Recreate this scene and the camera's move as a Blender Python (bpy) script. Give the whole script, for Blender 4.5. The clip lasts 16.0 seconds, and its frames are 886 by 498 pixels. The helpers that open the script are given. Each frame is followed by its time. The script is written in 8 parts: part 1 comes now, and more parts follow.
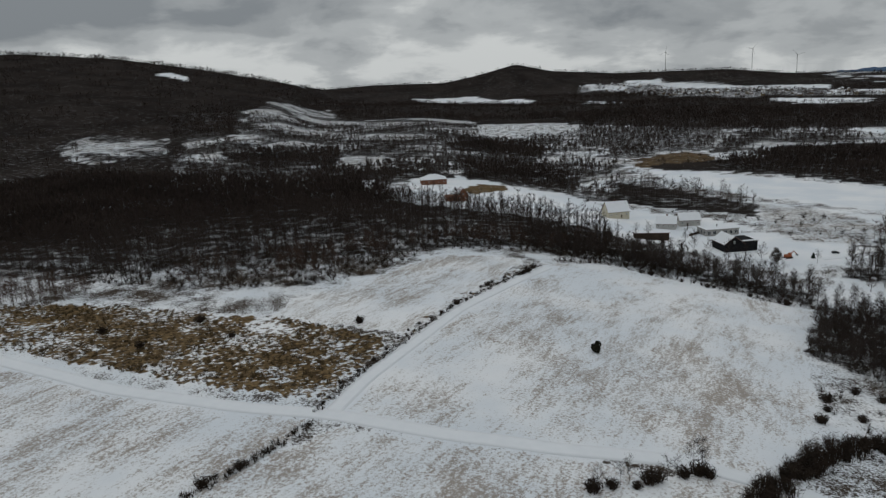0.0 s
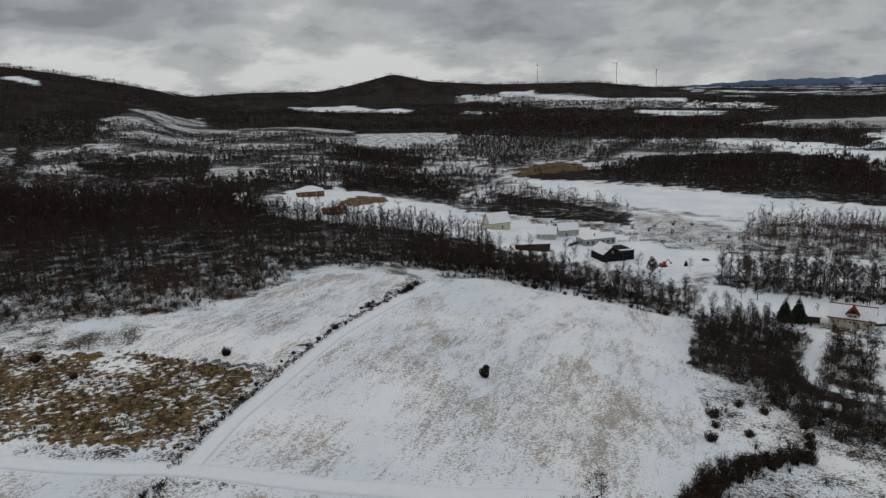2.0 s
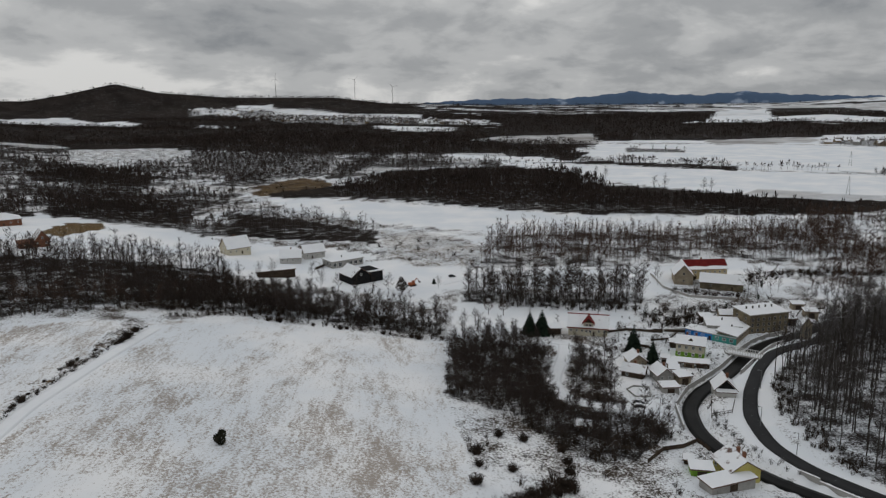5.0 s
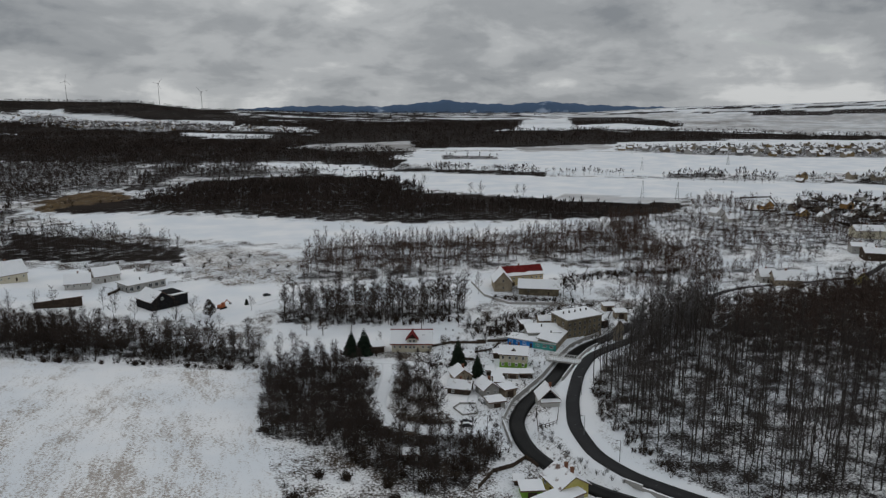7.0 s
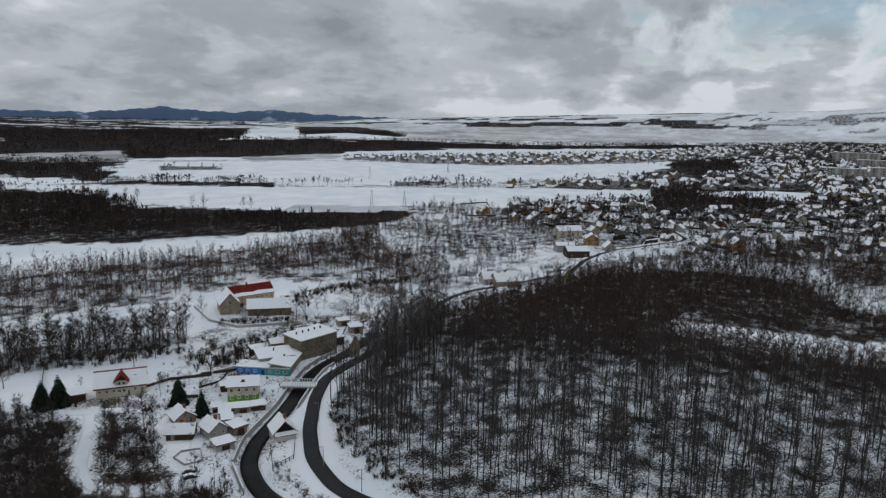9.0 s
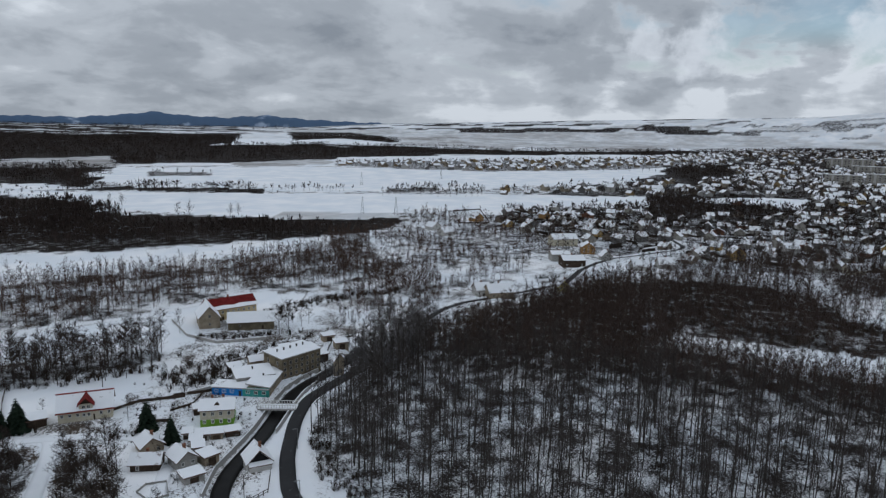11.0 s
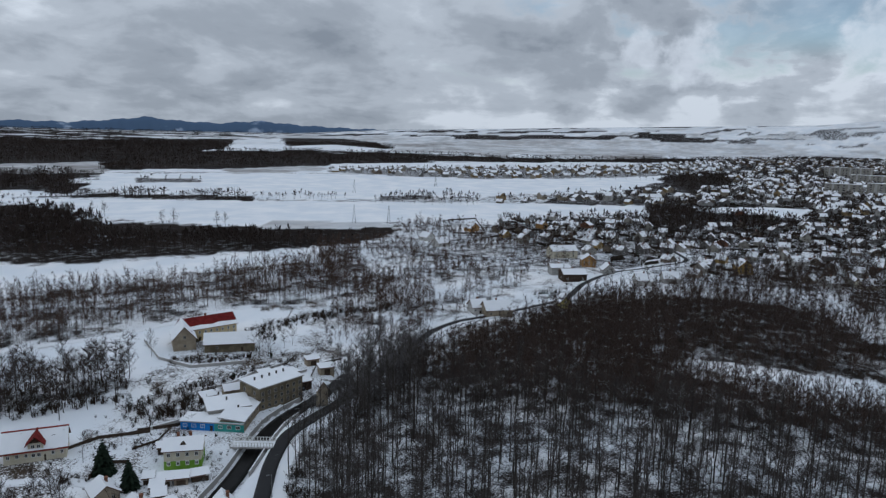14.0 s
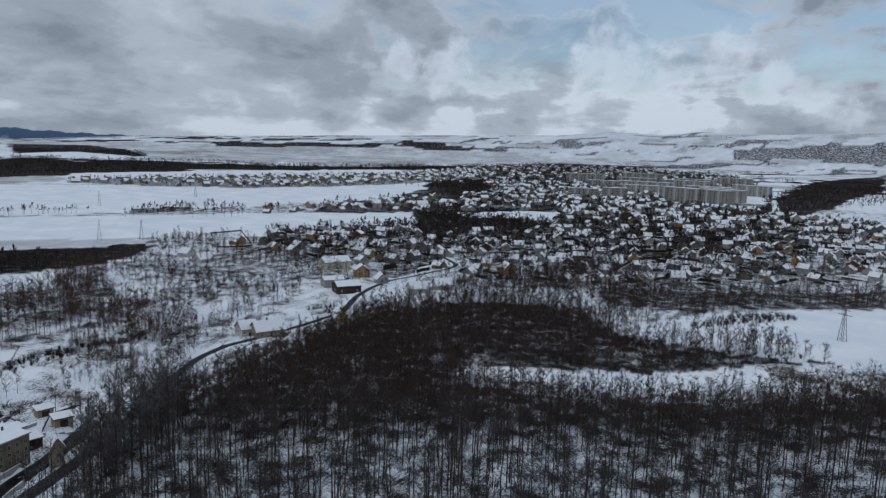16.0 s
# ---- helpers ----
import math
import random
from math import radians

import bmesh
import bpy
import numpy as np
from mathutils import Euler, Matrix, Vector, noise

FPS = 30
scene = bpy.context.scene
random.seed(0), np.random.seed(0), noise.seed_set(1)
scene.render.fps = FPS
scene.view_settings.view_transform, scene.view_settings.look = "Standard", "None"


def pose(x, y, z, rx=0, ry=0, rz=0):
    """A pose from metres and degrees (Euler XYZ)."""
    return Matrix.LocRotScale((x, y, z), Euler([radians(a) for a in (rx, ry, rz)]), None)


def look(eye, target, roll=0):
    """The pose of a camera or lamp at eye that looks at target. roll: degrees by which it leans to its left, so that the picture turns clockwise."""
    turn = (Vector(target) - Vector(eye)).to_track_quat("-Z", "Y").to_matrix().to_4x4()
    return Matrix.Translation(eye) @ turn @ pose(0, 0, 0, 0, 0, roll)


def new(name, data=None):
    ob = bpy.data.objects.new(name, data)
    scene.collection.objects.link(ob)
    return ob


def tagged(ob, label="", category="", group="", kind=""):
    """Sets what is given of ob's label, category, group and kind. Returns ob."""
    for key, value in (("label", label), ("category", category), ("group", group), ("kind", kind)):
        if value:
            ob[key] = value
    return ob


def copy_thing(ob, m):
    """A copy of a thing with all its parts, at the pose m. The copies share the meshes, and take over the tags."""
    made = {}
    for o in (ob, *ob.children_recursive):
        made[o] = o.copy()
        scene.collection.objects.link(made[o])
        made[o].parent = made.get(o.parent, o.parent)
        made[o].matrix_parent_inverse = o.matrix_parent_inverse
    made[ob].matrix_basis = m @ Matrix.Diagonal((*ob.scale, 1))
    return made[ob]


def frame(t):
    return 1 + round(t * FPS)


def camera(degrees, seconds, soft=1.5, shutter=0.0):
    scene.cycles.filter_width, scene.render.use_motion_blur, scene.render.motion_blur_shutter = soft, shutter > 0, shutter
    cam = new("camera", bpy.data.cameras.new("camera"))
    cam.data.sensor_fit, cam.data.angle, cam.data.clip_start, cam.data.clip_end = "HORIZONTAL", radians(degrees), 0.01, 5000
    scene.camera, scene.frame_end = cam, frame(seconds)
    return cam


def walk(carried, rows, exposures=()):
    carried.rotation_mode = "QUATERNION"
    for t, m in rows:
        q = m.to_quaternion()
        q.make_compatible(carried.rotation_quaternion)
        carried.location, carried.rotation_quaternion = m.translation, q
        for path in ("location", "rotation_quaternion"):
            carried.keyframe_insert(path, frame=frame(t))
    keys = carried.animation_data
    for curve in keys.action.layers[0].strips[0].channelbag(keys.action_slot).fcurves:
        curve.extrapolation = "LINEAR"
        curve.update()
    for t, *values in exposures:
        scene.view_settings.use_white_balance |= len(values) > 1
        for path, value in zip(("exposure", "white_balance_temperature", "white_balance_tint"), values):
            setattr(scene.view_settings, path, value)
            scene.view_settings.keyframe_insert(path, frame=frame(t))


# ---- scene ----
# The plan below is drawn in units of one and a half metres: METRES turns it into metres, at the end for all that is built.
METRES = 1.5


def aim(x, y, z, yaw, pitch, roll):
    """Camera pose from a place on the plan, compass yaw (0 = +y, clockwise), pitch and roll in degrees."""
    return pose(x * METRES, y * METRES, z * METRES, 90 + pitch, 0, -yaw) @ pose(0, 0, 0, 0, 0, roll)


cam = camera(63.81, 16.0, soft=1.3)
PATH = [
    (0, aim(-0.00, 0.00, 75.81, 2.38, -13.12, -2.87)),
    (0.1, aim(0.02, 0.62, 75.79, 4.95, -13.13, -2.79)),
    (0.2, aim(0.04, 1.25, 75.76, 6.69, -13.14, -2.72)),
    (0.3, aim(0.07, 1.87, 75.74, 7.77, -13.15, -2.64)),
    (0.4, aim(0.09, 2.50, 75.72, 8.63, -13.16, -2.57)),
    (0.5, aim(0.11, 3.12, 75.70, 9.13, -13.17, -2.49)),
    (1, aim(0.48, 6.27, 75.60, 10.75, -13.05, -2.30)),
    (1.5, aim(1.15, 9.44, 75.54, 11.52, -12.92, -2.13)),
    (2, aim(2.06, 12.59, 75.51, 12.15, -12.80, -2.01)),
    (2.5, aim(3.14, 15.70, 75.49, 12.65, -12.64, -1.90)),
    (3, aim(4.30, 18.73, 75.48, 13.02, -12.50, -1.84)),
    (3.5, aim(5.58, 21.68, 75.45, 13.26, -12.37, -1.78)),
    (4, aim(7.03, 24.52, 75.39, 13.39, -12.26, -1.80)),
    (4.1, aim(7.37, 25.07, 75.37, 13.71, -12.25, -1.68)),
    (4.2, aim(7.70, 25.63, 75.36, 15.05, -12.25, -1.56)),
    (4.3, aim(8.04, 26.18, 75.34, 17.15, -12.24, -1.45)),
    (4.4, aim(8.38, 26.73, 75.33, 19.66, -12.23, -1.33)),
    (4.5, aim(8.72, 27.28, 75.31, 22.08, -12.23, -1.22)),
    (4.7, aim(9.42, 28.37, 75.28, 28.60, -12.19, -0.77)),
    (4.85, aim(9.95, 29.19, 75.25, 31.60, -12.15, -0.74)),
    (5, aim(10.52, 30.00, 75.23, 32.70, -12.12, -0.70)),
    (5.3, aim(11.75, 31.58, 75.18, 33.30, -12.05, -0.64)),
    (5.8, aim(14.02, 34.06, 75.10, 33.70, -11.93, -0.53)),
    (6.2, aim(15.96, 35.86, 75.04, 34.00, -11.84, -0.45)),
    (6.4, aim(16.96, 36.69, 75.02, 34.60, -11.79, -0.40)),
    (6.55, aim(17.71, 37.27, 75.01, 36.00, -11.76, -0.37)),
    (6.7, aim(18.46, 37.82, 75.00, 38.60, -11.73, -0.34)),
    (6.8, aim(18.95, 38.17, 75.00, 41.21, -11.70, -0.32)),
    (6.9, aim(19.45, 38.52, 75.00, 44.14, -11.67, -0.14)),
    (7, aim(19.94, 38.87, 74.99, 47.18, -11.63, 0.04)),
    (7.1, aim(20.44, 39.21, 74.99, 51.39, -11.54, 0.17)),
    (7.2, aim(20.94, 39.55, 74.99, 56.07, -11.44, 0.31)),
    (7.3, aim(21.43, 39.88, 74.98, 59.91, -11.34, 0.44)),
    (7.4, aim(21.93, 40.22, 74.98, 62.30, -11.24, 0.57)),
    (7.5, aim(22.43, 40.56, 74.98, 64.20, -11.14, 0.71)),
    (7.6, aim(22.95, 40.84, 74.97, 65.24, -11.10, 0.73)),
    (7.75, aim(23.74, 41.26, 74.96, 66.30, -11.04, 0.78)),
    (8, aim(25.06, 41.95, 74.95, 67.37, -10.93, 0.84)),
    (8.5, aim(27.89, 43.01, 74.90, 68.35, -10.79, 0.98)),
    (9, aim(30.82, 43.88, 74.82, 68.69, -10.69, 1.13)),
    (9.5, aim(33.80, 44.70, 74.73, 68.85, -10.57, 1.16)),
    (12, aim(48.46, 49.27, 74.33, 69.36, -10.06, 1.31)),
    (12.5, aim(51.25, 50.39, 74.33, 69.44, -9.99, 1.39)),
    (13, aim(54.07, 51.53, 74.36, 69.53, -9.91, 1.43)),
    (13.5, aim(56.92, 52.67, 74.41, 69.59, -9.81, 1.48)),
    (14, aim(59.79, 53.76, 74.48, 69.63, -9.71, 1.48)),
    (14.5, aim(62.69, 54.77, 74.53, 69.68, -9.63, 1.43)),
    (15, aim(65.72, 55.63, 74.57, 69.67, -9.55, 1.40)),
    (15.5, aim(68.94, 56.29, 74.59, 71.05, -9.37, 1.67)),
    (15.6, aim(69.58, 56.42, 74.59, 73.20, -9.21, 1.73)),
    (15.7, aim(70.22, 56.55, 74.58, 76.12, -9.05, 1.79)),
    (15.8, aim(70.87, 56.68, 74.58, 79.28, -8.89, 1.85)),
    (15.9, aim(71.51, 56.81, 74.58, 83.54, -8.73, 1.91)),
    (16, aim(72.15, 56.94, 74.57, 88.13, -8.57, 1.97)),]
walk(cam, PATH, exposures=((0.0, -0.66, 6200, 7.0), (4.0, -0.48, 6400, 10.0), (6.9, -0.60, 6250, 9.0), (8.0, -0.46, 6050, 8.5), (13.0, -0.42, 5600, 9.0), (16.0, -0.54, 5450, 8.5)))

# ---- sky, sun ----
world = bpy.data.worlds.new("winter_sky")
scene.world = world
world.use_nodes = True
wn, wl = world.node_tree.nodes, world.node_tree.links
wn.clear()


def wnode(kind, **settings):
    n = wn.new(kind)
    for key, value in settings.items():
        n.inputs[key].default_value = value
    return n


SUN_AZ, SUN_EL = -14.0, 20.0
w_out = wnode("ShaderNodeOutputWorld")
sky_tex = wn.new("ShaderNodeTexSky")
sky_tex.sky_type = "NISHITA"
sky_tex.sun_disc = False
sky_tex.sun_elevation = radians(SUN_EL)
sky_tex.sun_rotation = radians(SUN_AZ)
clear = wnode("ShaderNodeBackground", Strength=0.14)
wl.new(sky_tex.outputs[0], clear.inputs["Color"])
# cloud layer: a flat deck seen in perspective
co = wn.new("ShaderNodeTexCoord")
sep = wn.new("ShaderNodeSeparateXYZ")
wl.new(co.outputs["Generated"], sep.inputs[0])


def wmath(op, a, b=None, clamp=False):
    n = wn.new("ShaderNodeMath")
    n.operation, n.use_clamp = op, clamp
    for i, v in enumerate((a, b)):
        if v is None:
            continue
        if isinstance(v, (int, float)):
            n.inputs[i].default_value = v
        else:
            wl.new(v, n.inputs[i])
    return n.outputs[0]


def wramp(src, stops):
    n = wn.new("ShaderNodeValToRGB")
    n.color_ramp.interpolation = "EASE"
    while len(n.color_ramp.elements) < len(stops):
        n.color_ramp.elements.new(0.5)
    for e, (p, c) in zip(n.color_ramp.elements, stops):
        e.position, e.color = p, (*c, 1)
    wl.new(src, n.inputs[0])
    return n.outputs[0]


def wnoise(scale, detail, stretch, dist=0.3, rough=0.55, shift=0.0):
    mp = wn.new("ShaderNodeMapping")
    mp.inputs["Scale"].default_value = (1, 1, stretch)
    mp.inputs["Location"].default_value = (shift, shift * 0.7, 0)
    wl.new(co.outputs["Generated"], mp.inputs["Vector"])
    n = wnode("ShaderNodeTexNoise", Scale=scale, Detail=detail, Roughness=rough, Distortion=dist)
    wl.new(mp.outputs[0], n.inputs["Vector"])
    return n.outputs[0]


def wtoward(azimuth, lo, hi):
    """How far a direction lies towards a compass azimuth, eased from 0 to 1."""
    d = wn.new("ShaderNodeVectorMath")
    d.operation = "DOT_PRODUCT"
    d.inputs[1].default_value = (math.sin(radians(azimuth)), math.cos(radians(azimuth)), 0)
    wl.new(co.outputs["Generated"], d.inputs[0])
    m = wn.new("ShaderNodeMapRange")
    m.interpolation_type = "SMOOTHSTEP"
    m.inputs["From Min"].default_value, m.inputs["From Max"].default_value = lo, hi
    wl.new(d.outputs["Value"], m.inputs["Value"])
    return m.outputs[0]


def wrange(v, lo, hi):
    m = wn.new("ShaderNodeMapRange")
    m.interpolation_type = "SMOOTHSTEP"
    m.inputs["From Min"].default_value, m.inputs["From Max"].default_value = lo, hi
    wl.new(v, m.inputs["Value"])
    return m.outputs[0]



# directions laid on a flat cloud deck, so that the masses grow flatter towards the horizon
deck_z = wmath("ADD", wmath("MAXIMUM", sep.outputs["Z"], 0.0), 0.30)
deck_co = wn.new("ShaderNodeCombineXYZ")
wl.new(wmath("DIVIDE", sep.outputs["X"], deck_z), deck_co.inputs["X"])
wl.new(wmath("DIVIDE", sep.outputs["Y"], deck_z), deck_co.inputs["Y"])


def dnoise(scale, detail, rough, dist, shift):
    mp = wn.new("ShaderNodeMapping")
    mp.inputs["Location"].default_value = (shift, shift * 0.7, shift * 0.3)
    wl.new(deck_co.outputs[0], mp.inputs["Vector"])
    n = wnode("ShaderNodeTexNoise", Scale=scale, Detail=detail, Roughness=rough, Distortion=dist)
    wl.new(mp.outputs[0], n.inputs["Vector"])
    return n.outputs[0]


deck = dnoise(1.25, 4, 0.5, 0.3, 1.3)
lump = dnoise(3.4, 8, 0.55, 0.25, 3.1)
puff = wnoise(13.0, 7, 1.25, 0.15, 0.52, 7.0)
tone = wmath("ADD", wmath("MULTIPLY", deck, 0.46), wmath("ADD", wmath("MULTIPLY", lump, 0.40), wmath("MULTIPLY", puff, 0.14)))
low_sun = wmath("MULTIPLY", wtoward(SUN_AZ, 0.82, 1.0), wrange(sep.outputs["Z"], 0.09, 0.01))
east = wmath("MULTIPLY", wtoward(112, 0.80, 1.0), wrange(sep.outputs["Z"], 0.03, 0.11))
tone = wmath("ADD", tone, wmath("MULTIPLY", low_sun, 0.10))
# heavier cloud to the north-west and south-east
heavy = wmath("ADD", wmath("MULTIPLY", wtoward(-24, 0.90, 0.99), wrange(sep.outputs["Z"], 0.05, 0.11)), wmath("MULTIPLY", wtoward(122, 0.96, 1.0), wrange(sep.outputs["Z"], 0.09, 0.16)))
tone = wmath("SUBTRACT", tone, wmath("MULTIPLY", heavy, 0.09))
tone = wmath("ADD", tone, wmath("MULTIPLY", wrange(sep.outputs["Z"], 0.08, 0.0), 0.04))
tone = wmath("ADD", tone, wmath("MULTIPLY", wmath("MULTIPLY", wtoward(108, 0.72, 0.97), wmath("SUBTRACT", puff, 0.47)), 0.20))
tone = wmath("SUBTRACT", tone, wmath("MULTIPLY", wrange(sep.outputs["Z"], 0.06, 0.16), 0.02))
gap_n = wmath("ADD", wmath("ADD", wmath("MULTIPLY", lump, 0.72), wmath("MULTIPLY", puff, 0.28)), wmath("MULTIPLY", east, 0.14))
tone = wmath("ADD", tone, wmath("MULTIPLY", wmath("MULTIPLY", wrange(gap_n, 0.50, 0.63), wtoward(108, 0.80, 0.99)), 0.07))
tone = wmath("ADD", tone, wmath("MULTIPLY", wtoward(92, 0.84, 0.98), 0.075))
cloud_col = wramp(tone, ((0.37, (0.33, 0.345, 0.36)), (0.45, (0.46, 0.47, 0.475)), (0.53, (0.62, 0.625, 0.62)), (0.63, (0.92, 0.91, 0.88))))
cloud = wnode("ShaderNodeBackground", Strength=1.0)
wl.new(cloud_col, cloud.inputs["Color"])
# an overcast sky grows brighter towards the zenith
wl.new(wmath("ADD", wmath("MULTIPLY", wmath("MAXIMUM", sep.outputs["Z"], 0.0), 0.85), 0.95), cloud.inputs["Strength"])
gap = wrange(gap_n, 0.56, 0.66)
gap = wmath("MULTIPLY", wmath("MULTIPLY", gap, wtoward(100, 0.80, 0.94)), wrange(sep.outputs["Z"], 0.045, 0.09))
# heaped white clouds standing before the blue to the east
heap_n = wmath("ADD", wmath("MULTIPLY", wnoise(22.0, 7, 1.0, 0.1, 0.55, 2.4), 0.7), wmath("MULTIPLY", wnoise(60.0, 4, 1.0, 0.1, 0.5, 4.4), 0.3))


def wheap(azimuth, elevation, radius):
    """A rounded, ragged cloud about a direction, radius in degrees: 1 inside, 0 outside."""
    a, e, c = radians(azimuth), radians(elevation), 1 - math.cos(radians(radius))
    d = wn.new("ShaderNodeVectorMath")
    d.operation = "DOT_PRODUCT"
    d.inputs[1].default_value = (math.sin(a) * math.cos(e), math.cos(a) * math.cos(e), math.sin(e))
    wl.new(co.outputs["Generated"], d.inputs[0])
    ragged = wmath("ADD", d.outputs["Value"], wmath("MULTIPLY", wmath("SUBTRACT", heap_n, 0.5), 9.0 * c))
    return wrange(ragged, 1 - 2.2 * c, 1 - 0.1 * c)


heap = None
for _az, _el, _r in ((100.2, 7.7, 1.5), (101.4, 6.0, 2.0), (99.4, 6.3, 1.4), (109.2, 6.9, 1.5), (112.3, 4.9, 1.3), (113.6, 4.1, 1.2), (115.5, 3.7, 1.1), (117.4, 2.9, 1.0), (88.0, 5.4, 1.8), (104.6, 5.4, 1.6), (84.5, 6.0, 1.3)):
    _one = wheap(_az, _el, _r)
    heap = _one if heap is None else wmath("MAXIMUM", heap, _one)
heap = wmath("MULTIPLY", heap, wmath("ADD", wmath("MULTIPLY", heap_n, 1.1), 0.0), clamp=True)
white = wn.new("ShaderNodeMix")
white.data_type = "RGBA"
wl.new(heap, white.inputs[0])
wl.new(cloud_col, white.inputs[6])
white.inputs[7].default_value = (0.95, 0.94, 0.92, 1)
wl.new(white.outputs[2], cloud.inputs["Color"])
blue = wmath("MULTIPLY", wtoward(98, 0.972, 0.995), wmath("MULTIPLY", wrange(sep.outputs["Z"], 0.085, 0.125), wrange(lump, 0.62, 0.44)))
gap = wmath("MULTIPLY", wmath("MAXIMUM", gap, wmath("MULTIPLY", blue, 1.2)), wmath("SUBTRACT", 1.0, heap))
wmix = wn.new("ShaderNodeMixShader")
wl.new(wmath("MULTIPLY", gap, 0.7), wmix.inputs[0])
wl.new(cloud.outputs[0], wmix.inputs[1])
wl.new(clear.outputs[0], wmix.inputs[2])
wl.new(wmix.outputs[0], w_out.inputs[0])

sun = new("sun", bpy.data.lights.new("sun", "SUN"))
sun.data.energy, sun.data.angle, sun.data.color = 0.5, radians(14), (1.0, 0.95, 0.88)
_az, _el = radians(SUN_AZ), radians(SUN_EL)
sun.matrix_world = look((0, 0, 300), (-math.sin(_az) * math.cos(_el) * 100, -math.cos(_az) * math.cos(_el) * 100, 300 - math.sin(_el) * 100))


# ---- materials ----
class Mat:
    """A small node builder round a Principled material."""

    def __init__(self, name, rough=0.9, metal=0.0, spec=0.3):
        self.m = bpy.data.materials.new(name)
        self.m.use_nodes = True
        self.n, self.l = self.m.node_tree.nodes, self.m.node_tree.links
        self.b = self.n["Principled BSDF"]
        self.b.inputs["Roughness"].default_value = rough
        self.b.inputs["Metallic"].default_value = metal
        self.b.inputs["Specular IOR Level"].default_value = spec
        plan = self.n.new("ShaderNodeVectorMath")
        plan.operation = "SCALE"
        plan.inputs["Scale"].default_value = 1 / METRES
        self.l.new(self.n.new("ShaderNodeNewGeometry").outputs["Position"], plan.inputs[0])
        self.pos = plan.outputs[0]

    def link(self, a, b):
        self.l.new(a, b)

    def noise(self, scale, detail=4.0, rough=0.55, vec=None, dist=0.0):
        t = self.n.new("ShaderNodeTexNoise")
        t.inputs["Scale"].default_value, t.inputs["Detail"].default_value = scale, detail
        t.inputs["Roughness"].default_value, t.inputs["Distortion"].default_value = rough, dist
        self.link(vec if vec is not None else self.pos, t.inputs["Vector"])
        return t.outputs[0]

    def mapped(self, scale, turn=0.0, vec=None):
        t = self.n.new("ShaderNodeMapping")
        t.inputs["Scale"].default_value = scale
        r = self.n.new("ShaderNodeVectorRotate")
        r.rotation_type = "Z_AXIS"
        r.inputs["Angle"].default_value = radians(turn)
        self.link(vec if vec is not None else self.pos, r.inputs["Vector"])
        self.link(r.outputs[0], t.inputs["Vector"])
        return t.outputs[0]

    def math(self, op, a, b=None, c=None, clamp=False):
        t = self.n.new("ShaderNodeMath")
        t.operation, t.use_clamp = op, clamp
        for i, v in enumerate((a, b, c)):
            if v is None:
                continue
            if isinstance(v, (int, float)):
                t.inputs[i].default_value = v
            else:
                self.link(v, t.inputs[i])
        return t.outputs[0]

    def step(self, v, lo, hi):
        t = self.n.new("ShaderNodeMapRange")
        t.interpolation_type = "SMOOTHSTEP"
        t.inputs["From Min"].default_value, t.inputs["From Max"].default_value = lo, hi
        self.link(v, t.inputs["Value"])
        return t.outputs[0]

    def mix(self, f, a, b):
        t = self.n.new("ShaderNodeMix")
        t.data_type = "RGBA"
        if isinstance(f, (int, float)):
            t.inputs[0].default_value = f
        else:
            self.link(f, t.inputs[0])
        for i, v in ((6, a), (7, b)):
            if isinstance(v, tuple):
                t.inputs[i].default_value = (*v, 1)
            else:
                self.link(v, t.inputs[i])
        return t.outputs[2]

    def up(self):
        s = self.n.new("ShaderNodeSeparateXYZ")
        self.link(self.n.new("ShaderNodeNewGeometry").outputs["Normal"], s.inputs[0])
        return s.outputs["Z"]

    def rand(self):
        return self.n.new("ShaderNodeObjectInfo").outputs["Random"]

    def island(self):
        return self.n.new("ShaderNodeNewGeometry").outputs["Random Per Island"]

    def attr(self, name):
        a = self.n.new("ShaderNodeAttribute")
        a.attribute_name = name
        return a

    def bump(self, h, strength=0.4, dist=0.1):
        t = self.n.new("ShaderNodeBump")
        t.inputs["Strength"].default_value, t.inputs["Distance"].default_value = strength, dist
        self.link(h, t.inputs["Height"])
        self.link(t.outputs[0], self.b.inputs["Normal"])

    def done(self, colour):
        if isinstance(colour, tuple):
            self.b.inputs["Base Color"].default_value = (*colour, 1)
        else:
            self.link(colour, self.b.inputs["Base Color"])
        return self.m


SNOW = (0.80, 0.81, 0.83)


def speckled(name, c1, c2, scale=1.5, rough=0.95, spec=0.08, metal=0.0, bump=0.3, by=None):
    k = Mat(name, rough, metal, spec)
    n1, n2 = k.noise(scale), k.noise(scale * 9, 3)
    f = k.step(k.math("ADD", k.math("MULTIPLY", n1, 0.65), k.math("MULTIPLY", n2, 0.35)), 0.35, 0.65)
    col = k.mix(f, c1, c2)
    if by == "object":
        col = k.mix(k.math("MULTIPLY", k.rand(), 0.5), col, tuple(v * 0.55 for v in c1))
    if by == "island":
        col = k.mix(k.math("MULTIPLY", k.island(), 0.6), col, tuple(v * 0.5 for v in c1))
    k.bump(n2, bump, 0.05)
    return k.done(col)


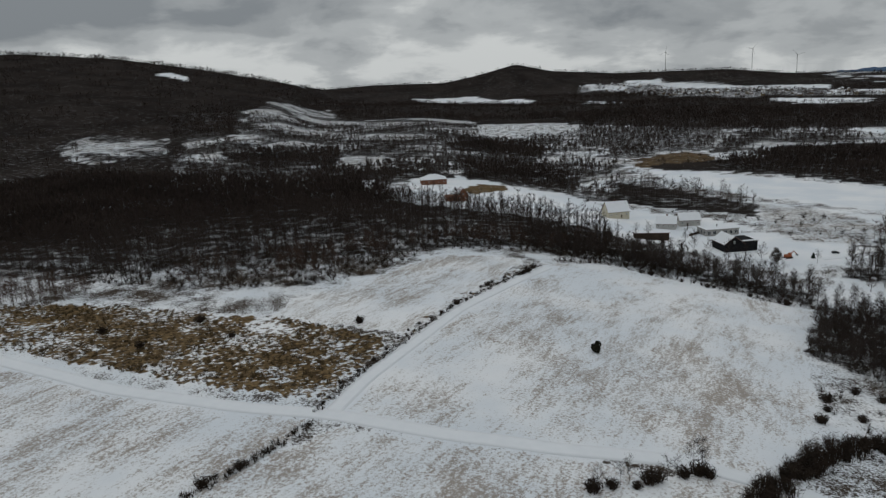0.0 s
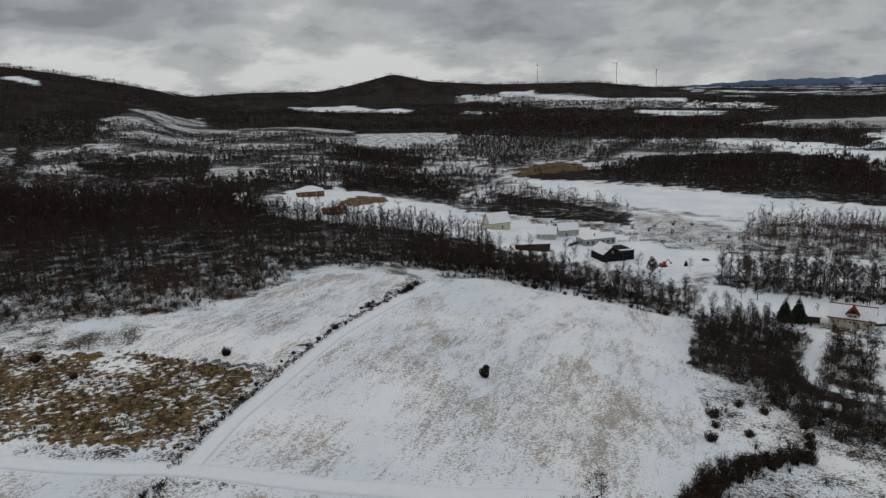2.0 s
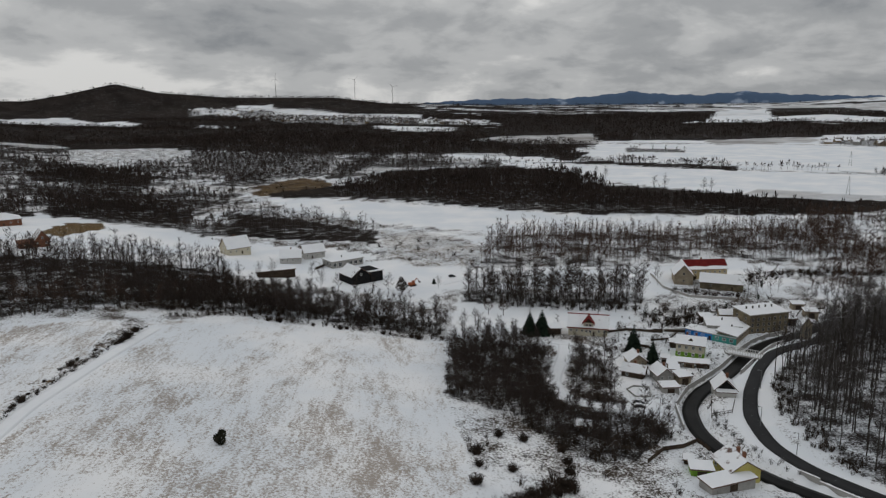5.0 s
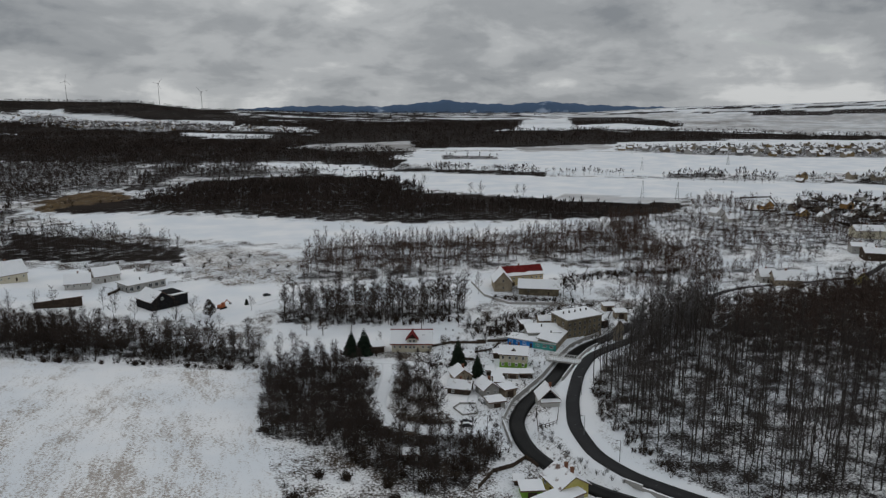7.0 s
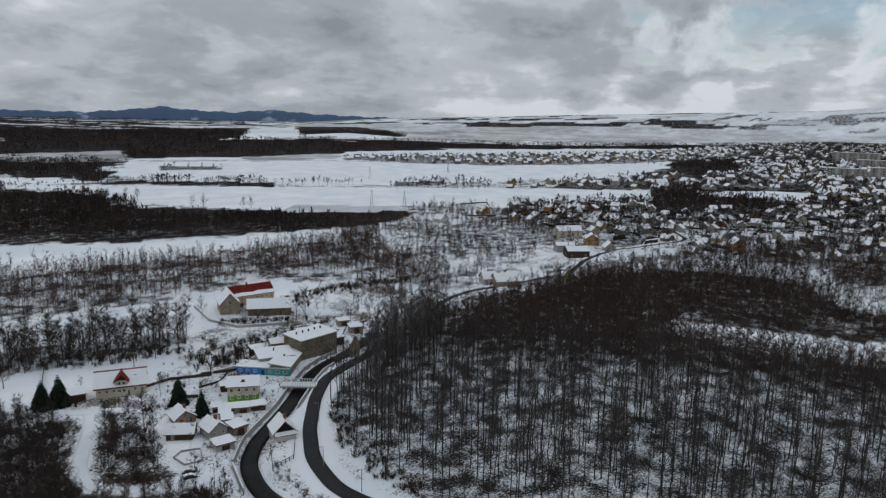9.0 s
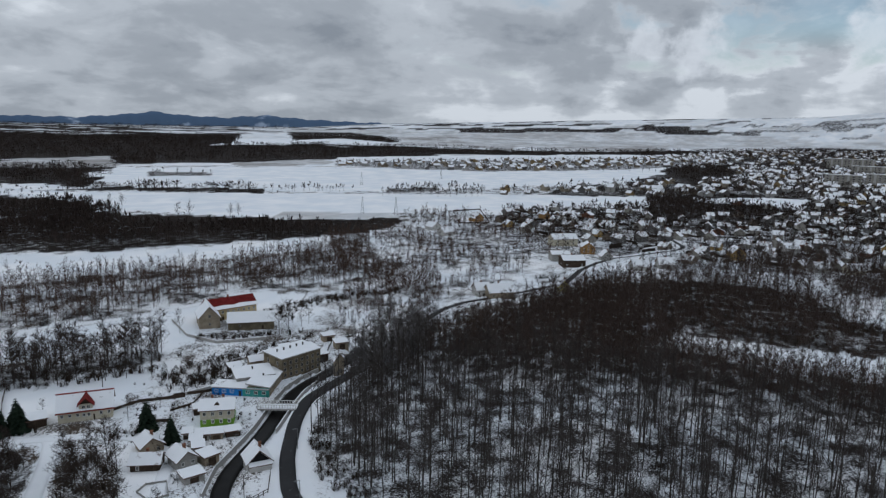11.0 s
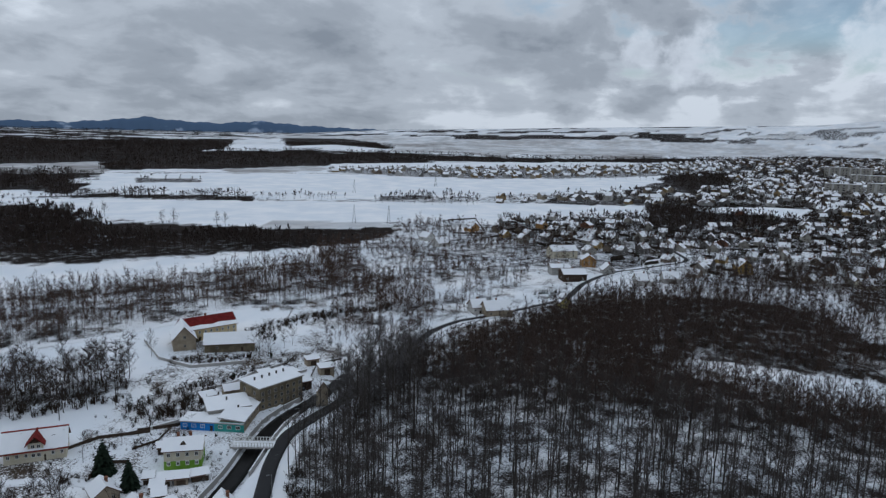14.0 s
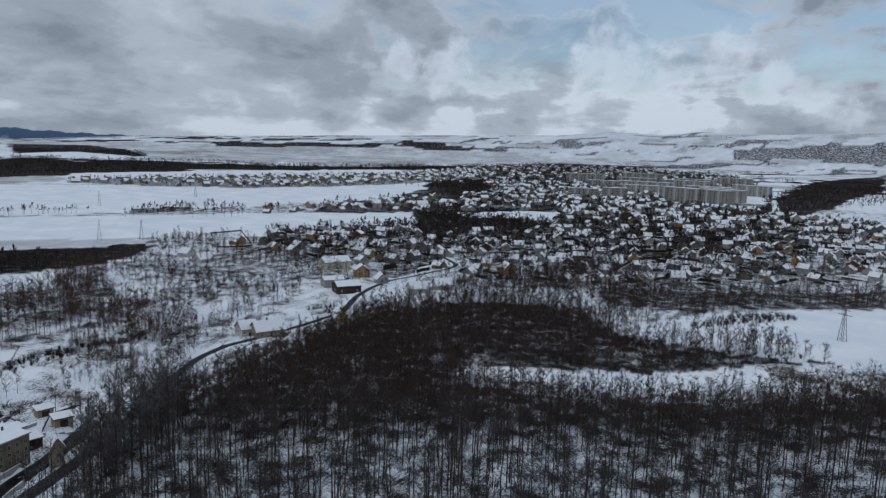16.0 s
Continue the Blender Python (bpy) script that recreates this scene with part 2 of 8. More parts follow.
def snowy(name, c1, c2, amount=0.5, scale=0.8, rough=0.95, spec=0.05):
    """A surface with snow lying on what faces up, in uneven patches. amount: 0 bare, 1 wholly white."""
    k = Mat(name, rough, 0.0, spec)
    base = k.mix(k.noise(scale * 6, 4), c1, c2)
    lie = k.math("ADD", k.math("MULTIPLY", k.up(), 0.8), k.math("MULTIPLY", k.math("SUBTRACT", k.noise(scale, 5), 0.5), 1.5))
    f = k.step(lie, 0.85 - 0.75 * amount, 1.05 - 0.75 * amount)
    col = k.mix(f, base, k.mix(k.noise(0.4, 3), (0.70, 0.72, 0.75), SNOW))
    k.bump(k.noise(scale * 8, 3), 0.3, 0.05)
    return k.done(col)


def ground_material():
    k = Mat("snow_ground", 1.0, 0.0, 0.0)
    cover = k.attr("cover")
    s = k.n.new("ShaderNodeSeparateColor")
    k.link(cover.outputs["Color"], s.inputs[0])
    grass, litter_shade, field = s.outputs[0], s.outputs[1], s.outputs[2]
    scrub = cover.outputs["Alpha"]
    fine, mid_n, wide = k.noise(2.2, 5, 0.7), k.noise(0.16, 6, 0.6), k.noise(0.035, 4)
    snow = k.mix(k.step(wide, 0.35, 0.7), (0.70, 0.73, 0.77), (0.83, 0.83, 0.84))
    # stubble rows showing through the thin snow of the fields
    rows = k.noise(0.8, 5, 0.7, k.mapped((1.0, 0.2, 0.5), 30))
    specks = k.noise(1.9, 4, 0.8)
    rows2 = k.noise(0.12, 3, 0.6, k.mapped((1.0, 0.35, 1.0), 30))
    rf = k.math("ADD", k.math("MULTIPLY", rows, 0.24), k.math("ADD", k.math("MULTIPLY", rows2, 0.26), k.math("MULTIPLY", specks, 0.50)))
    rf = k.math("ADD", rf, k.math("MULTIPLY", k.math("SUBTRACT", k.noise(0.05, 3, 0.6), 0.5), 0.11))
    rf = k.math("ADD", rf, k.math("MULTIPLY", k.math("SUBTRACT", field, 0.8), 0.12))
    show = k.math("MULTIPLY", k.step(rf, 0.485, 0.575), k.step(field, 0.02, 0.5))
    col = k.mix(k.math("MULTIPLY", show, 0.75), snow, k.mix(fine, (0.14, 0.098, 0.064), (0.27, 0.198, 0.13)))
    # tufts of dry grass
    gsum = k.math("ADD", k.math("MULTIPLY", fine, 0.5), k.math("MULTIPLY", mid_n, 0.5))
    tn = k.math("ADD", k.math("MULTIPLY", k.noise(0.75, 6, 0.7), 0.68), k.math("MULTIPLY", mid_n, 0.32))
    tuft = k.step(k.math("ADD", tn, k.math("MULTIPLY", k.math("SUBTRACT", grass, 0.5), 0.42)), 0.46, 0.53)
    gcol = k.mix(k.step(k.noise(0.9, 5, 0.7), 0.36, 0.64), (0.04, 0.028, 0.017), (0.20, 0.138, 0.072))
    col = k.mix(k.math("MULTIPLY", tuft, k.step(grass, 0.02, 0.15)), col, gcol)
    # thin grey-brown stubble of far fields
    bare = k.attr("bare").outputs["Fac"]
    patch = k.step(k.math("ADD", k.math("MULTIPLY", k.noise(0.006, 5, 0.6), 0.6), k.math("MULTIPLY", k.noise(0.03, 4, 0.6), 0.4)), 0.36, 0.62)
    col = k.mix(k.math("MULTIPLY", bare, k.math("ADD", k.math("MULTIPLY", patch, 0.75), 0.25)), col, k.mix(k.noise(0.012, 4), (0.13, 0.12, 0.115), (0.24, 0.215, 0.19)))
    # weeds and stems in rough ground
    lumps = k.math("ADD", k.math("MULTIPLY", fine, 0.3), k.math("MULTIPLY", k.noise(0.09, 6, 0.65), 0.7))
    weed = k.step(k.math("ADD", k.math("MULTIPLY", lumps, 0.55), k.math("ADD", k.math("MULTIPLY", specks, 0.45), k.math("MULTIPLY", scrub, 0.13))), 0.55, 0.615)
    col = k.mix(k.math("MULTIPLY", weed, k.step(scrub, 0.02, 0.3)), col, k.mix(fine, (0.035, 0.027, 0.021), (0.085, 0.065, 0.048)))
    # woodland floor: leaf litter, with the shade of the crowns put into its colour
    floor_f = k.step(k.math("ADD", gsum, k.math("MULTIPLY", litter_shade, 0.30)), 0.56, 0.72)
    col = k.mix(k.math("MULTIPLY", floor_f, k.step(litter_shade, 0.02, 0.3)), col, k.mix(k.step(k.noise(0.012, 5, 0.65), 0.35, 0.65), k.mix(fine, (0.014, 0.0118, 0.0108), (0.026, 0.0215, 0.0195)), k.mix(fine, (0.022, 0.0182, 0.0165), (0.044, 0.0365, 0.0325))))
    k.bump(k.math("ADD", fine, k.math("MULTIPLY", mid_n, 2.0)), 0.5, 0.25)
    return k.done(col)


M_GROUND = ground_material()
M_BARK = speckled("bark", (0.04, 0.034, 0.03), (0.075, 0.065, 0.057), 2.0, by="island")
M_TWIG = speckled("twigs", (0.026, 0.018, 0.015), (0.05, 0.035, 0.028), 0.4, by="island", bump=0.0)
M_TWIG_FAR = speckled("far_twigs", (0.032, 0.0235, 0.020), (0.06, 0.045, 0.038), 0.02, by="island", bump=0.0)
M_BIRCH = speckled("birch_twigs", (0.06, 0.04, 0.032), (0.10, 0.07, 0.058), 0.4, by="island", bump=0.0)
M_BRUSH = speckled("brown_twigs", (0.056, 0.035, 0.026), (0.104, 0.067, 0.05), 0.4, by="island", bump=0.0)
M_BROW = speckled("brown_crown_twigs", (0.051, 0.037, 0.030), (0.094, 0.068, 0.056), 0.4, by="island", bump=0.0)
M_SLOPE = speckled("grey_twigs", (0.055, 0.047, 0.044), (0.112, 0.098, 0.092), 0.4, by="island", bump=0.0)
M_GROVE = speckled("grey_brown_twigs", (0.036, 0.027, 0.023), (0.072, 0.055, 0.046), 0.4, by="island", bump=0.0)
M_RIME = speckled("rimed_twigs", (0.10, 0.094, 0.092), (0.19, 0.18, 0.176), 0.5, by="island", bump=0.0)
M_FROST = speckled("frosted_twigs", (0.13, 0.125, 0.125), (0.22, 0.215, 0.215), 0.5, by="island", bump=0.0)
M_SHRUB = speckled("shrub_stems", (0.028, 0.021, 0.017), (0.06, 0.044, 0.032), 0.5, by="island", bump=0.0)
M_DRY = speckled("dry_grass", (0.06, 0.043, 0.024), (0.145, 0.105, 0.055), 0.6, by="island", bump=0.0)
M_NEEDLE = speckled("spruce_needles", (0.009, 0.016, 0.011), (0.024, 0.036, 0.022), 1.5, by="island", bump=0.0)
M_WATER = speckled("river_water", (0.006, 0.006, 0.006), (0.014, 0.0135, 0.013), 0.3, 0.35, 0.06, bump=0.25)
M_STONE = speckled("quay_stone", (0.16, 0.15, 0.135), (0.30, 0.28, 0.25), 0.8, by="object")
# ---- terrain ----
SKY_B = (-70, -28, -22, -16, -12, -7, -3, 2.5, 5, 8.2, 11, 16, 24, 28, 37, 44, 47, 51, 58, 65, 78, 88, 96, 100, 104, 107, 110, 120, 170)
SKY_E = (2.6, 3.2, 2.75, 1.8, 1.0, -0.05, 0.1, 0.0, 0.42, 1.15, 0.5, 0.1, 0.0, -0.55, -0.8, -0.85, -0.85, -0.85, -0.8, -0.35, 0.15, 0.5, 0.75, 1.15, 1.05, 1.35, 1.25, 1.6, 1.6)
RIVER = ((137.5, 92), (135.6, 104), (136.4, 112.4), (138.2, 118.6), (141.2, 126), (149.2, 134.9), (159.2, 139.9), (179.2, 144.7), (196.3, 150.2), (205, 152.2), (213, 152.3), (222, 151.2), (232, 151.2), (246, 152.5))


def ease(a, b, x):
    t = np.clip((x - a) / (b - a), 0, 1)
    return t * t * (3 - 2 * t)


def line_gap(x, y, pts):
    """Distance from points to a polyline."""
    best = np.full(np.shape(x), 1e9)
    for (ax, ay), (bx, by) in zip(pts[:-1], pts[1:]):
        dx, dy = bx - ax, by - ay
        s = np.clip(((x - ax) * dx + (y - ay) * dy) / (dx * dx + dy * dy), 0, 1)
        best = np.minimum(best, np.hypot(x - ax - s * dx, y - ay - s * dy))
    return best


def wave(x, y, s, seed=0.0):
    """Soft uneven relief, about -1 to 1."""
    a = np.sin(x / s * 1.7 + seed) * np.cos(y / s * 1.3 + seed * 2.1)
    b = np.sin((x * 0.6 + y * 0.8) / s * 2.9 + seed * 1.3)
    c = np.cos((x * 0.8 - y * 0.55) / s * 4.7 + seed * 0.7)
    return (a + 0.6 * b + 0.35 * c) / 1.6


def height(x, y):
    x, y = np.asarray(x, float), np.asarray(y, float)
    d = np.hypot(x - 30, y - 30)
    b = np.degrees(np.arctan2(x - 30, y - 30))
    b = np.where(b < -110, b + 360, b)
    z = 15 * (1 - ease(10, 140, x)) * (1 - 0.35 * ease(250, 600, y))
    z = z + 6 * ease(0, -60, y) * ease(60, 160, x) * (1 - ease(300, 500, x))
    z = z + 2.5 * np.exp(-(((x - 250) / 110) ** 2 + ((y - 60) / 55) ** 2))
    z = z + 0.5 * wave(x, y, 28) * ease(40, 300, d)
    rim = np.where(b < -5, 2500.0, 4300.0) + np.where(b < -5, 1800 * ease(-12, -5, b), 0.0)
    top = 75 + np.tan(np.radians(np.interp(b, SKY_B, SKY_E))) * rim
    k = ease(0.25, 1.0, d / rim) * ease(-2, -12, b) + ease(0.74, 1.0, d / rim) * (1 - ease(-2, -12, b))
    z = z * (1 - k) + top * k + (9 - 6.5 * ease(12, 32, b)) * wave(x, y, 260, 1.0) * ease(600, 2500, d) * (1 - k)
    z = z - 1.7 * (1 - ease(2.7, 4.2, line_gap(x, y, RIVER)))
    return z
# ---- regions of the plan ----
def inside(x, y, poly):
    x, y = np.asarray(x, float), np.asarray(y, float)
    hit = np.zeros(x.shape, bool)
    n = len(poly)
    for i in range(n):
        (ax, ay), (bx, by) = poly[i], poly[i - 1]
        if ay == by:
            continue
        hit ^= ((ay > y) != (by > y)) & (x < (bx - ax) * (y - ay) / (by - ay) + ax)
    return hit


WEST_WOOD = ((-67, 222), (-47, 222), (-25, 222), (10, 260), (32, 259), (71, 253), (90, 320), (58, 340), (3, 373), (-12, 420), (-59, 496), (-139, 551), (-300, 640), (-330, 420), (-160, 262), (-110, 240))
FAR_BAND = ((-165, 1330), (124, 1300), (424, 1005), (621, 880), (795, 870), (986, 1014), (1394, 822), (1600, 1100), (1650, 1900), (1300, 1650), (900, 1800), (661, 2000), (386, 2500), (12, 3000), (-160, 2600))
LAKE_WOOD = ((190, 560), (203, 587), (300, 600), (367, 687), (394, 728), (457, 650), (517, 560), (447, 487), (482, 380), (555, 291), (521, 260), (482, 256), (430, 285), (331, 378), (261, 497), (240, 520))
LAKE_STAND = ((124, 424), (148, 504), (174, 451), (196, 386), (179, 358), (146, 398))
STAND_A = ((37, 516), (59, 618), (106, 617), (101, 541))
STAND_B = ((-68, 509), (-72, 600), (-29, 567), (-25, 486))
EAST_WOOD = ((149, 92), (163, 115), (182, 135), (204, 142), (232, 138), (259, 134), (300, 124), (340, 108), (372, 96), (390, 72), (330, 64), (292, 58), (280, 58), (275, 42), (276, 8), (273, -24), (273, -67), (258, -120), (150, -80), (120, 20), (137, 60))
EAST_STRIP = ((299, 58), (330, 64), (390, 72), (400, 40), (396, 4), (372, -4), (352, -5), (338, -22), (325, -50), (303, -66), (303, -30), (304, 2), (300, 26), (298, 44))
EAST_SCRUB = ((390, 72), (440, 70), (452, 0), (486, -130), (480, -200), (405, -200), (408, -143), (391, -96), (366, -50), (356, -3), (398, 2), (402, 40))
GROVE = ((103, 156), (110, 144), (120, 153), (129, 161), (141, 174), (147, 187), (139, 203), (128, 205), (114, 190), (100, 168))
GROVE_B = ((144, 171), (150, 173), (154, 168), (149, 160), (144, 156), (136, 146), (129, 143), (131, 156), (136, 163))
GROVE_C = ((115.5, 157), (126, 156), (128.6, 149), (134.7, 139), (136, 131.9), (133, 126), (126, 123.6), (116, 121.5), (108, 121), (105, 131.4), (105, 145))
ALDERS = ((194, 287), (247, 340), (304, 300), (330, 275), (390, 255), (426, 268), (440, 255), (345, 190), (304, 215), (291, 238), (262, 243), (240, 252), (226, 256), (215, 264), (206, 273))
PARK_WOOD = ((156, 244), (166, 225), (177, 215), (193, 210), (207, 202), (215, 208), (205, 219), (193, 228), (181, 240), (168, 254))
MEADOW_STRIP = ((168, 255), (182, 243), (194, 231), (207, 222), (216, 210), (228, 206), (249, 225), (262, 238), (239, 249), (224, 252), (213, 261), (203, 269), (190, 284), (176, 270))
VILLAGE = ((112, 92), (122, 118), (130, 134), (140, 148), (150, 170), (170, 180), (190, 196), (215, 186), (250, 172), (262, 150), (232, 144), (208, 141), (186, 131), (166, 116), (156, 100), (152, 70), (120, 70))
FIELD_BELT = ((46, 257), (71, 252), (100, 236), (126, 212), (134, 224), (112, 250), (95, 276), (60, 282), (40, 275))
SCRUB_EAST = ((426, 268), (496, 245), (560, 280), (600, 230), (540, 130), (413, 127), (345, 142), (260, 148), (262, 172), (300, 190))
LAKE = ((190, 562), (248, 497), (314, 377), (379, 314), (434, 272), (400, 255), (344, 287), (260, 329), (208, 408), (184, 490))
FIELD = ((-18, 131), (-5, 156), (9, 182), (27, 212), (45, 240), (56, 246), (70, 247), (99, 229), (126, 203), (114, 188), (97, 165), (89, 146), (73, 119), (52, 100), (20, 108), (-14, 124))
FIELD_B = ((-41, 191), (-28, 216), (-10, 232), (8, 251), (38, 246), (27, 218), (9, 188), (-5, 170))
FIELD_C = ((-16, 122), (20, 106), (52, 98), (90, 60), (60, -60), (-40, 40), (-50, 92))
FIELD_D = ((-21, 124), (-54, 140), (-100, 164), (-170, 200), (-200, 80), (-60, 60))
MEADOW = ((-131, 220), (-96, 214), (-41, 190), (-7, 168), (-20, 134), (-54, 148), (-109, 178), (-170, 210))
HILL_SCRUB = ((-244, 785), (-300, 1020), (-279, 1180), (-150, 1400), (-54, 1046), (16, 783), (4, 620), (-60, 604), (-137, 619), (-190, 600))
EAST_PARK = ((974, -326), (1069, -450), (1190, -600), (1900, -1000), (1714, -680), (1200, -400))
FAR_TOWN_AREA = ((1330, 120), (1900, 120), (2600, -40), (2900, -480), (2300, -760), (1600, -560), (1350, -330))
EDGE_THICKET = ((-140, 214), (-112, 217), (-103, 226), (-112, 238), (-160, 242))
FIELD_E = ((548, 593), (645, 460), (724, 287), (773, 105), (717, 105), (625, 236), (567, 281), (494, 359), (475, 440), (488, 530))
FIELD_F = ((644, 702), (793, 809), (969, 679), (1079, 440), (1233, 129), (1034, 136), (813, 297), (671, 478), (632, 578))
FIELD_G = ((1064, 633), (1365, 686), (1970, 242), (1577, 200), (1317, 418))
FIELD_H = ((1586, 1325), (2372, 1651), (2075, 1359), (2125, 992), (1764, 1104))
FIELD_I = ((667, 895), (951, 978), (711, 754), (587, 790))
FIELD_J = ((19, 3175), (271, 3357), (392, 2364), (55, 2645))
FIELD_K = ((496, 2361), (597, 2343), (640, 2050), (560, 2100))
HILL_VILLAGE = ((828, 3465), (1116, 3463), (1326, 2566), (1272, 1747), (1124, 1565), (964, 1866), (804, 2373))
HILL_SNOW_A = ((-421, 864), (-396, 957), (-296, 909), (-264, 788), (-322, 739))
HILL_SNOW_B = ((-272, 1204), (-229, 1273), (-159, 1025), (-221, 946))
HILL_SNOW_C = ((-163, 1011), (-110, 1370), (6, 890), (36, 710), (-10, 624), (-102, 842))
HILL_SNOW_D = ((-590, 1830), (-520, 1800), (-490, 1700), (-560, 1720))
EAST_FIELD = ((354, -3), (364, -53), (391, -96), (408, -143), (405, -200), (330, -220), (285, -110), (298, -80), (302, -69), (327, -52), (340, -20))
CLEARING = ((287, 57), (296, 44), (297, 26), (303, 0), (304, -40), (290, -40), (282, 6), (287, 27), (287, 46))
REED = ((183, 622), (267, 690), (273, 622), (233, 553), (190, 570))
CLEAR_VALLEY = ((-13, 399), (-10, 475), (11, 521), (44, 508), (72, 460), (98, 448), (111, 399), (143, 372), (156, 358), (165, 326), (177, 296), (224, 257), (214, 245), (177, 256), (160, 263), (145, 251), (140, 269), (125, 280), (110, 301), (93, 320), (91, 331), (58, 340), (23, 356))
MANOR_YARD = ((235, 245), (270, 236), (290, 229), (301, 207), (277, 185), (255, 190), (262, 205), (248, 216))
LAWN = ((157, 247), (173, 233), (185, 218), (213, 197), (200, 182), (172, 178), (160, 195), (150, 203), (130, 210), (140, 225))
FALLOW = ((29, 421), (45, 472), (63, 472), (61, 444), (39, 412))
OPEN = (MEADOW_STRIP, CLEAR_VALLEY, MANOR_YARD, LAWN, LAKE, FIELD, FIELD_B, FIELD_C, FIELD_D, MEADOW, FIELD_E, FIELD_F, FIELD_G, FIELD_H, FIELD_I, FIELD_J, FIELD_K, EAST_FIELD, CLEARING, HILL_SNOW_D)
ROAD = ((150.1, 49.1), (145.2, 71.1), (143.3, 86.2), (142.9, 100.1), (146, 111), (155.1, 122), (168.1, 130.9), (185.2, 139.8), (199.2, 144.7), (212, 143.6), (226, 141.8), (242, 141.8), (264, 144.6), (285, 145.2), (300, 144.8), (313, 140.8), (323, 132), (345, 120), (366, 109), (400, 108), (424, 104), (446, 96), (470, 78), (487, 66), (500, 62), (530, 72))
LANE = ((150, 192), (156, 187), (146, 177), (140, 172), (131, 164), (126, 153), (131, 144), (140, 140))
TRACK = ((-140, 196), (-103, 169), (-67, 146), (-37, 133), (-18, 127), (5, 115), (23, 108), (42, 105), (60, 96))
TRACK_B = ((-18, 127), (-12, 143), (0, 165), (12, 188), (30, 213), (46, 236))

PARK = ((828, 68), (872, 3), (885, -48), (765, -26), (798, 7), (783, 61))
TOWN_MEADOW = ((733, 294), (819, 112), (727, 105), (624, 226), (642, 262))
TOWN_BELT = ((802, 111), (867, 72), (771, 57), (762, 1), (719, -6), (624, 89), (688, 102))
TOWN_GROVE = ((1412, 133), (1576, 12), (1160, 18), (1045, 85), (1184, 128))
KINDS = ("snow", "wood", "fallow", "grey", "thin", "mixed", "village", "stubble")

# land of the valley and the plain, later areas lying over earlier ones
LAND = []


def paint(kind, *poly):
    LAND.append((kind, poly))


# the valley and the western hills
paint("wood", (-500, 3700), (1500, 3700), (2000, 3200), (1500, 2000), (1000, 1400), (-300, 1500))
paint("snow", (26, 3248), (308, 3342), (426, 2396), (349, 2271), (51, 3070))
paint("snow", (507, 2370), (636, 2118), (516, 1768), (496, 2235))
paint("wood", (-369, 1157), (-226, 1369), (-234, 2233), (5, 2606), (303, 1786), (611, 1452), (724, 1218), (817, 1166), (828, 935), (775, 798), (696, 786), (627, 895), (501, 858), (486, 971), (371, 1113), (307, 1297), (151, 1415), (45, 984), (-49, 1160), (-129, 1401), (-215, 1118), (-219, 968), (-296, 921))
paint("fallow", (824, 1191), (873, 1034), (1033, 1052), (861, 878), (746, 884), (730, 1056))
paint("village", (824, 3462), (1185, 3538), (1427, 3314), (1424, 2733), (1251, 1707), (1129, 1607), (980, 1917), (872, 1837), (792, 2146), (1030, 3078), (786, 3306))
paint("snow", (1204, 3408), (1341, 3272), (1438, 2996), (1606, 2685), (1348, 2257), (1218, 2591), (1132, 3208))
paint("snow", (925, 1806), (1002, 1517), (881, 1338), (826, 1435), (828, 1603))
paint("snow", (1260, 2146), (1348, 1843), (1144, 1579), (1082, 1812))
paint("snow", (875, 3571), (1013, 3353), (976, 3234), (863, 3309))
paint("snow", (1110, 3620), (1271, 3596), (1184, 3351), (1026, 3397))
paint("snow", (881, 1693), (962, 1474), (824, 1301), (785, 1409))
paint("thin", (-276, 1267), (-223, 2114), (-136, 1481), (131, 1441), (110, 1041), (45, 747), (-27, 949), (-113, 1070), (-219, 968))
paint("thin", (-257, 794), (-213, 970), (-119, 1118), (47, 785), (166, 705), (205, 619), (161, 560), (143, 609), (55, 609), (-18, 648), (0, 515), (0, 436), (-171, 548), (-199, 615))
paint("wood", (-206, 796), (-85, 760), (-66, 710), (-63, 633), (-127, 650), (-172, 701))
paint("wood", (-75, 562), (-32, 565), (-16, 594), (34, 524), (32, 501), (-11, 514), (-32, 451), (-58, 480))
paint("wood", (40, 565), (98, 583), (123, 515), (112, 469), (72, 477), (41, 498))
paint("wood", (37, 813), (106, 870), (160, 784), (127, 694), (44, 740))
paint("mixed", (269, 1115), (407, 970), (389, 856), (287, 685), (217, 690), (195, 810))
paint("thin", (384, 861), (479, 795), (538, 609), (384, 680), (278, 652))
paint("wood", (249, 574), (354, 628), (486, 545), (457, 469), (348, 357), (313, 394), (274, 471), (239, 539))
paint("wood", (126, 456), (152, 460), (194, 398), (182, 365), (148, 389), (121, 421))
# the plain to the north-east
paint("grey", (3300, 2237), (3439, 1375), (3657, 519), (3615, 3), (3410, -567), (3296, -548), (2520, 97), (2176, 522), (1963, 798), (1942, 1205))
paint("wood", (1580, 2089), (1672, 1895), (2426, 2205), (2745, 2014), (2064, 1364), (1738, 994), (1816, 740), (1952, 441), (2083, 309), (1685, 398), (1558, 639), (1224, 695), (993, 776), (868, 876), (925, 969), (797, 1059))
paint("snow", (2476, 1874), (2887, 1899), (2372, 1540), (2418, 1396), (2129, 986), (1871, 1162), (1508, 1253), (1872, 1402))
paint("snow", (1860, 2107), (2348, 2418), (2012, 2062), (1802, 1993))
paint("snow", (964, 1280), (1038, 1270), (987, 1208), (917, 1217))
paint("fallow", (785, 1043), (933, 977), (867, 877), (781, 810), (695, 925))
paint("fallow", (993, 776), (1199, 718), (1071, 631), (921, 701))
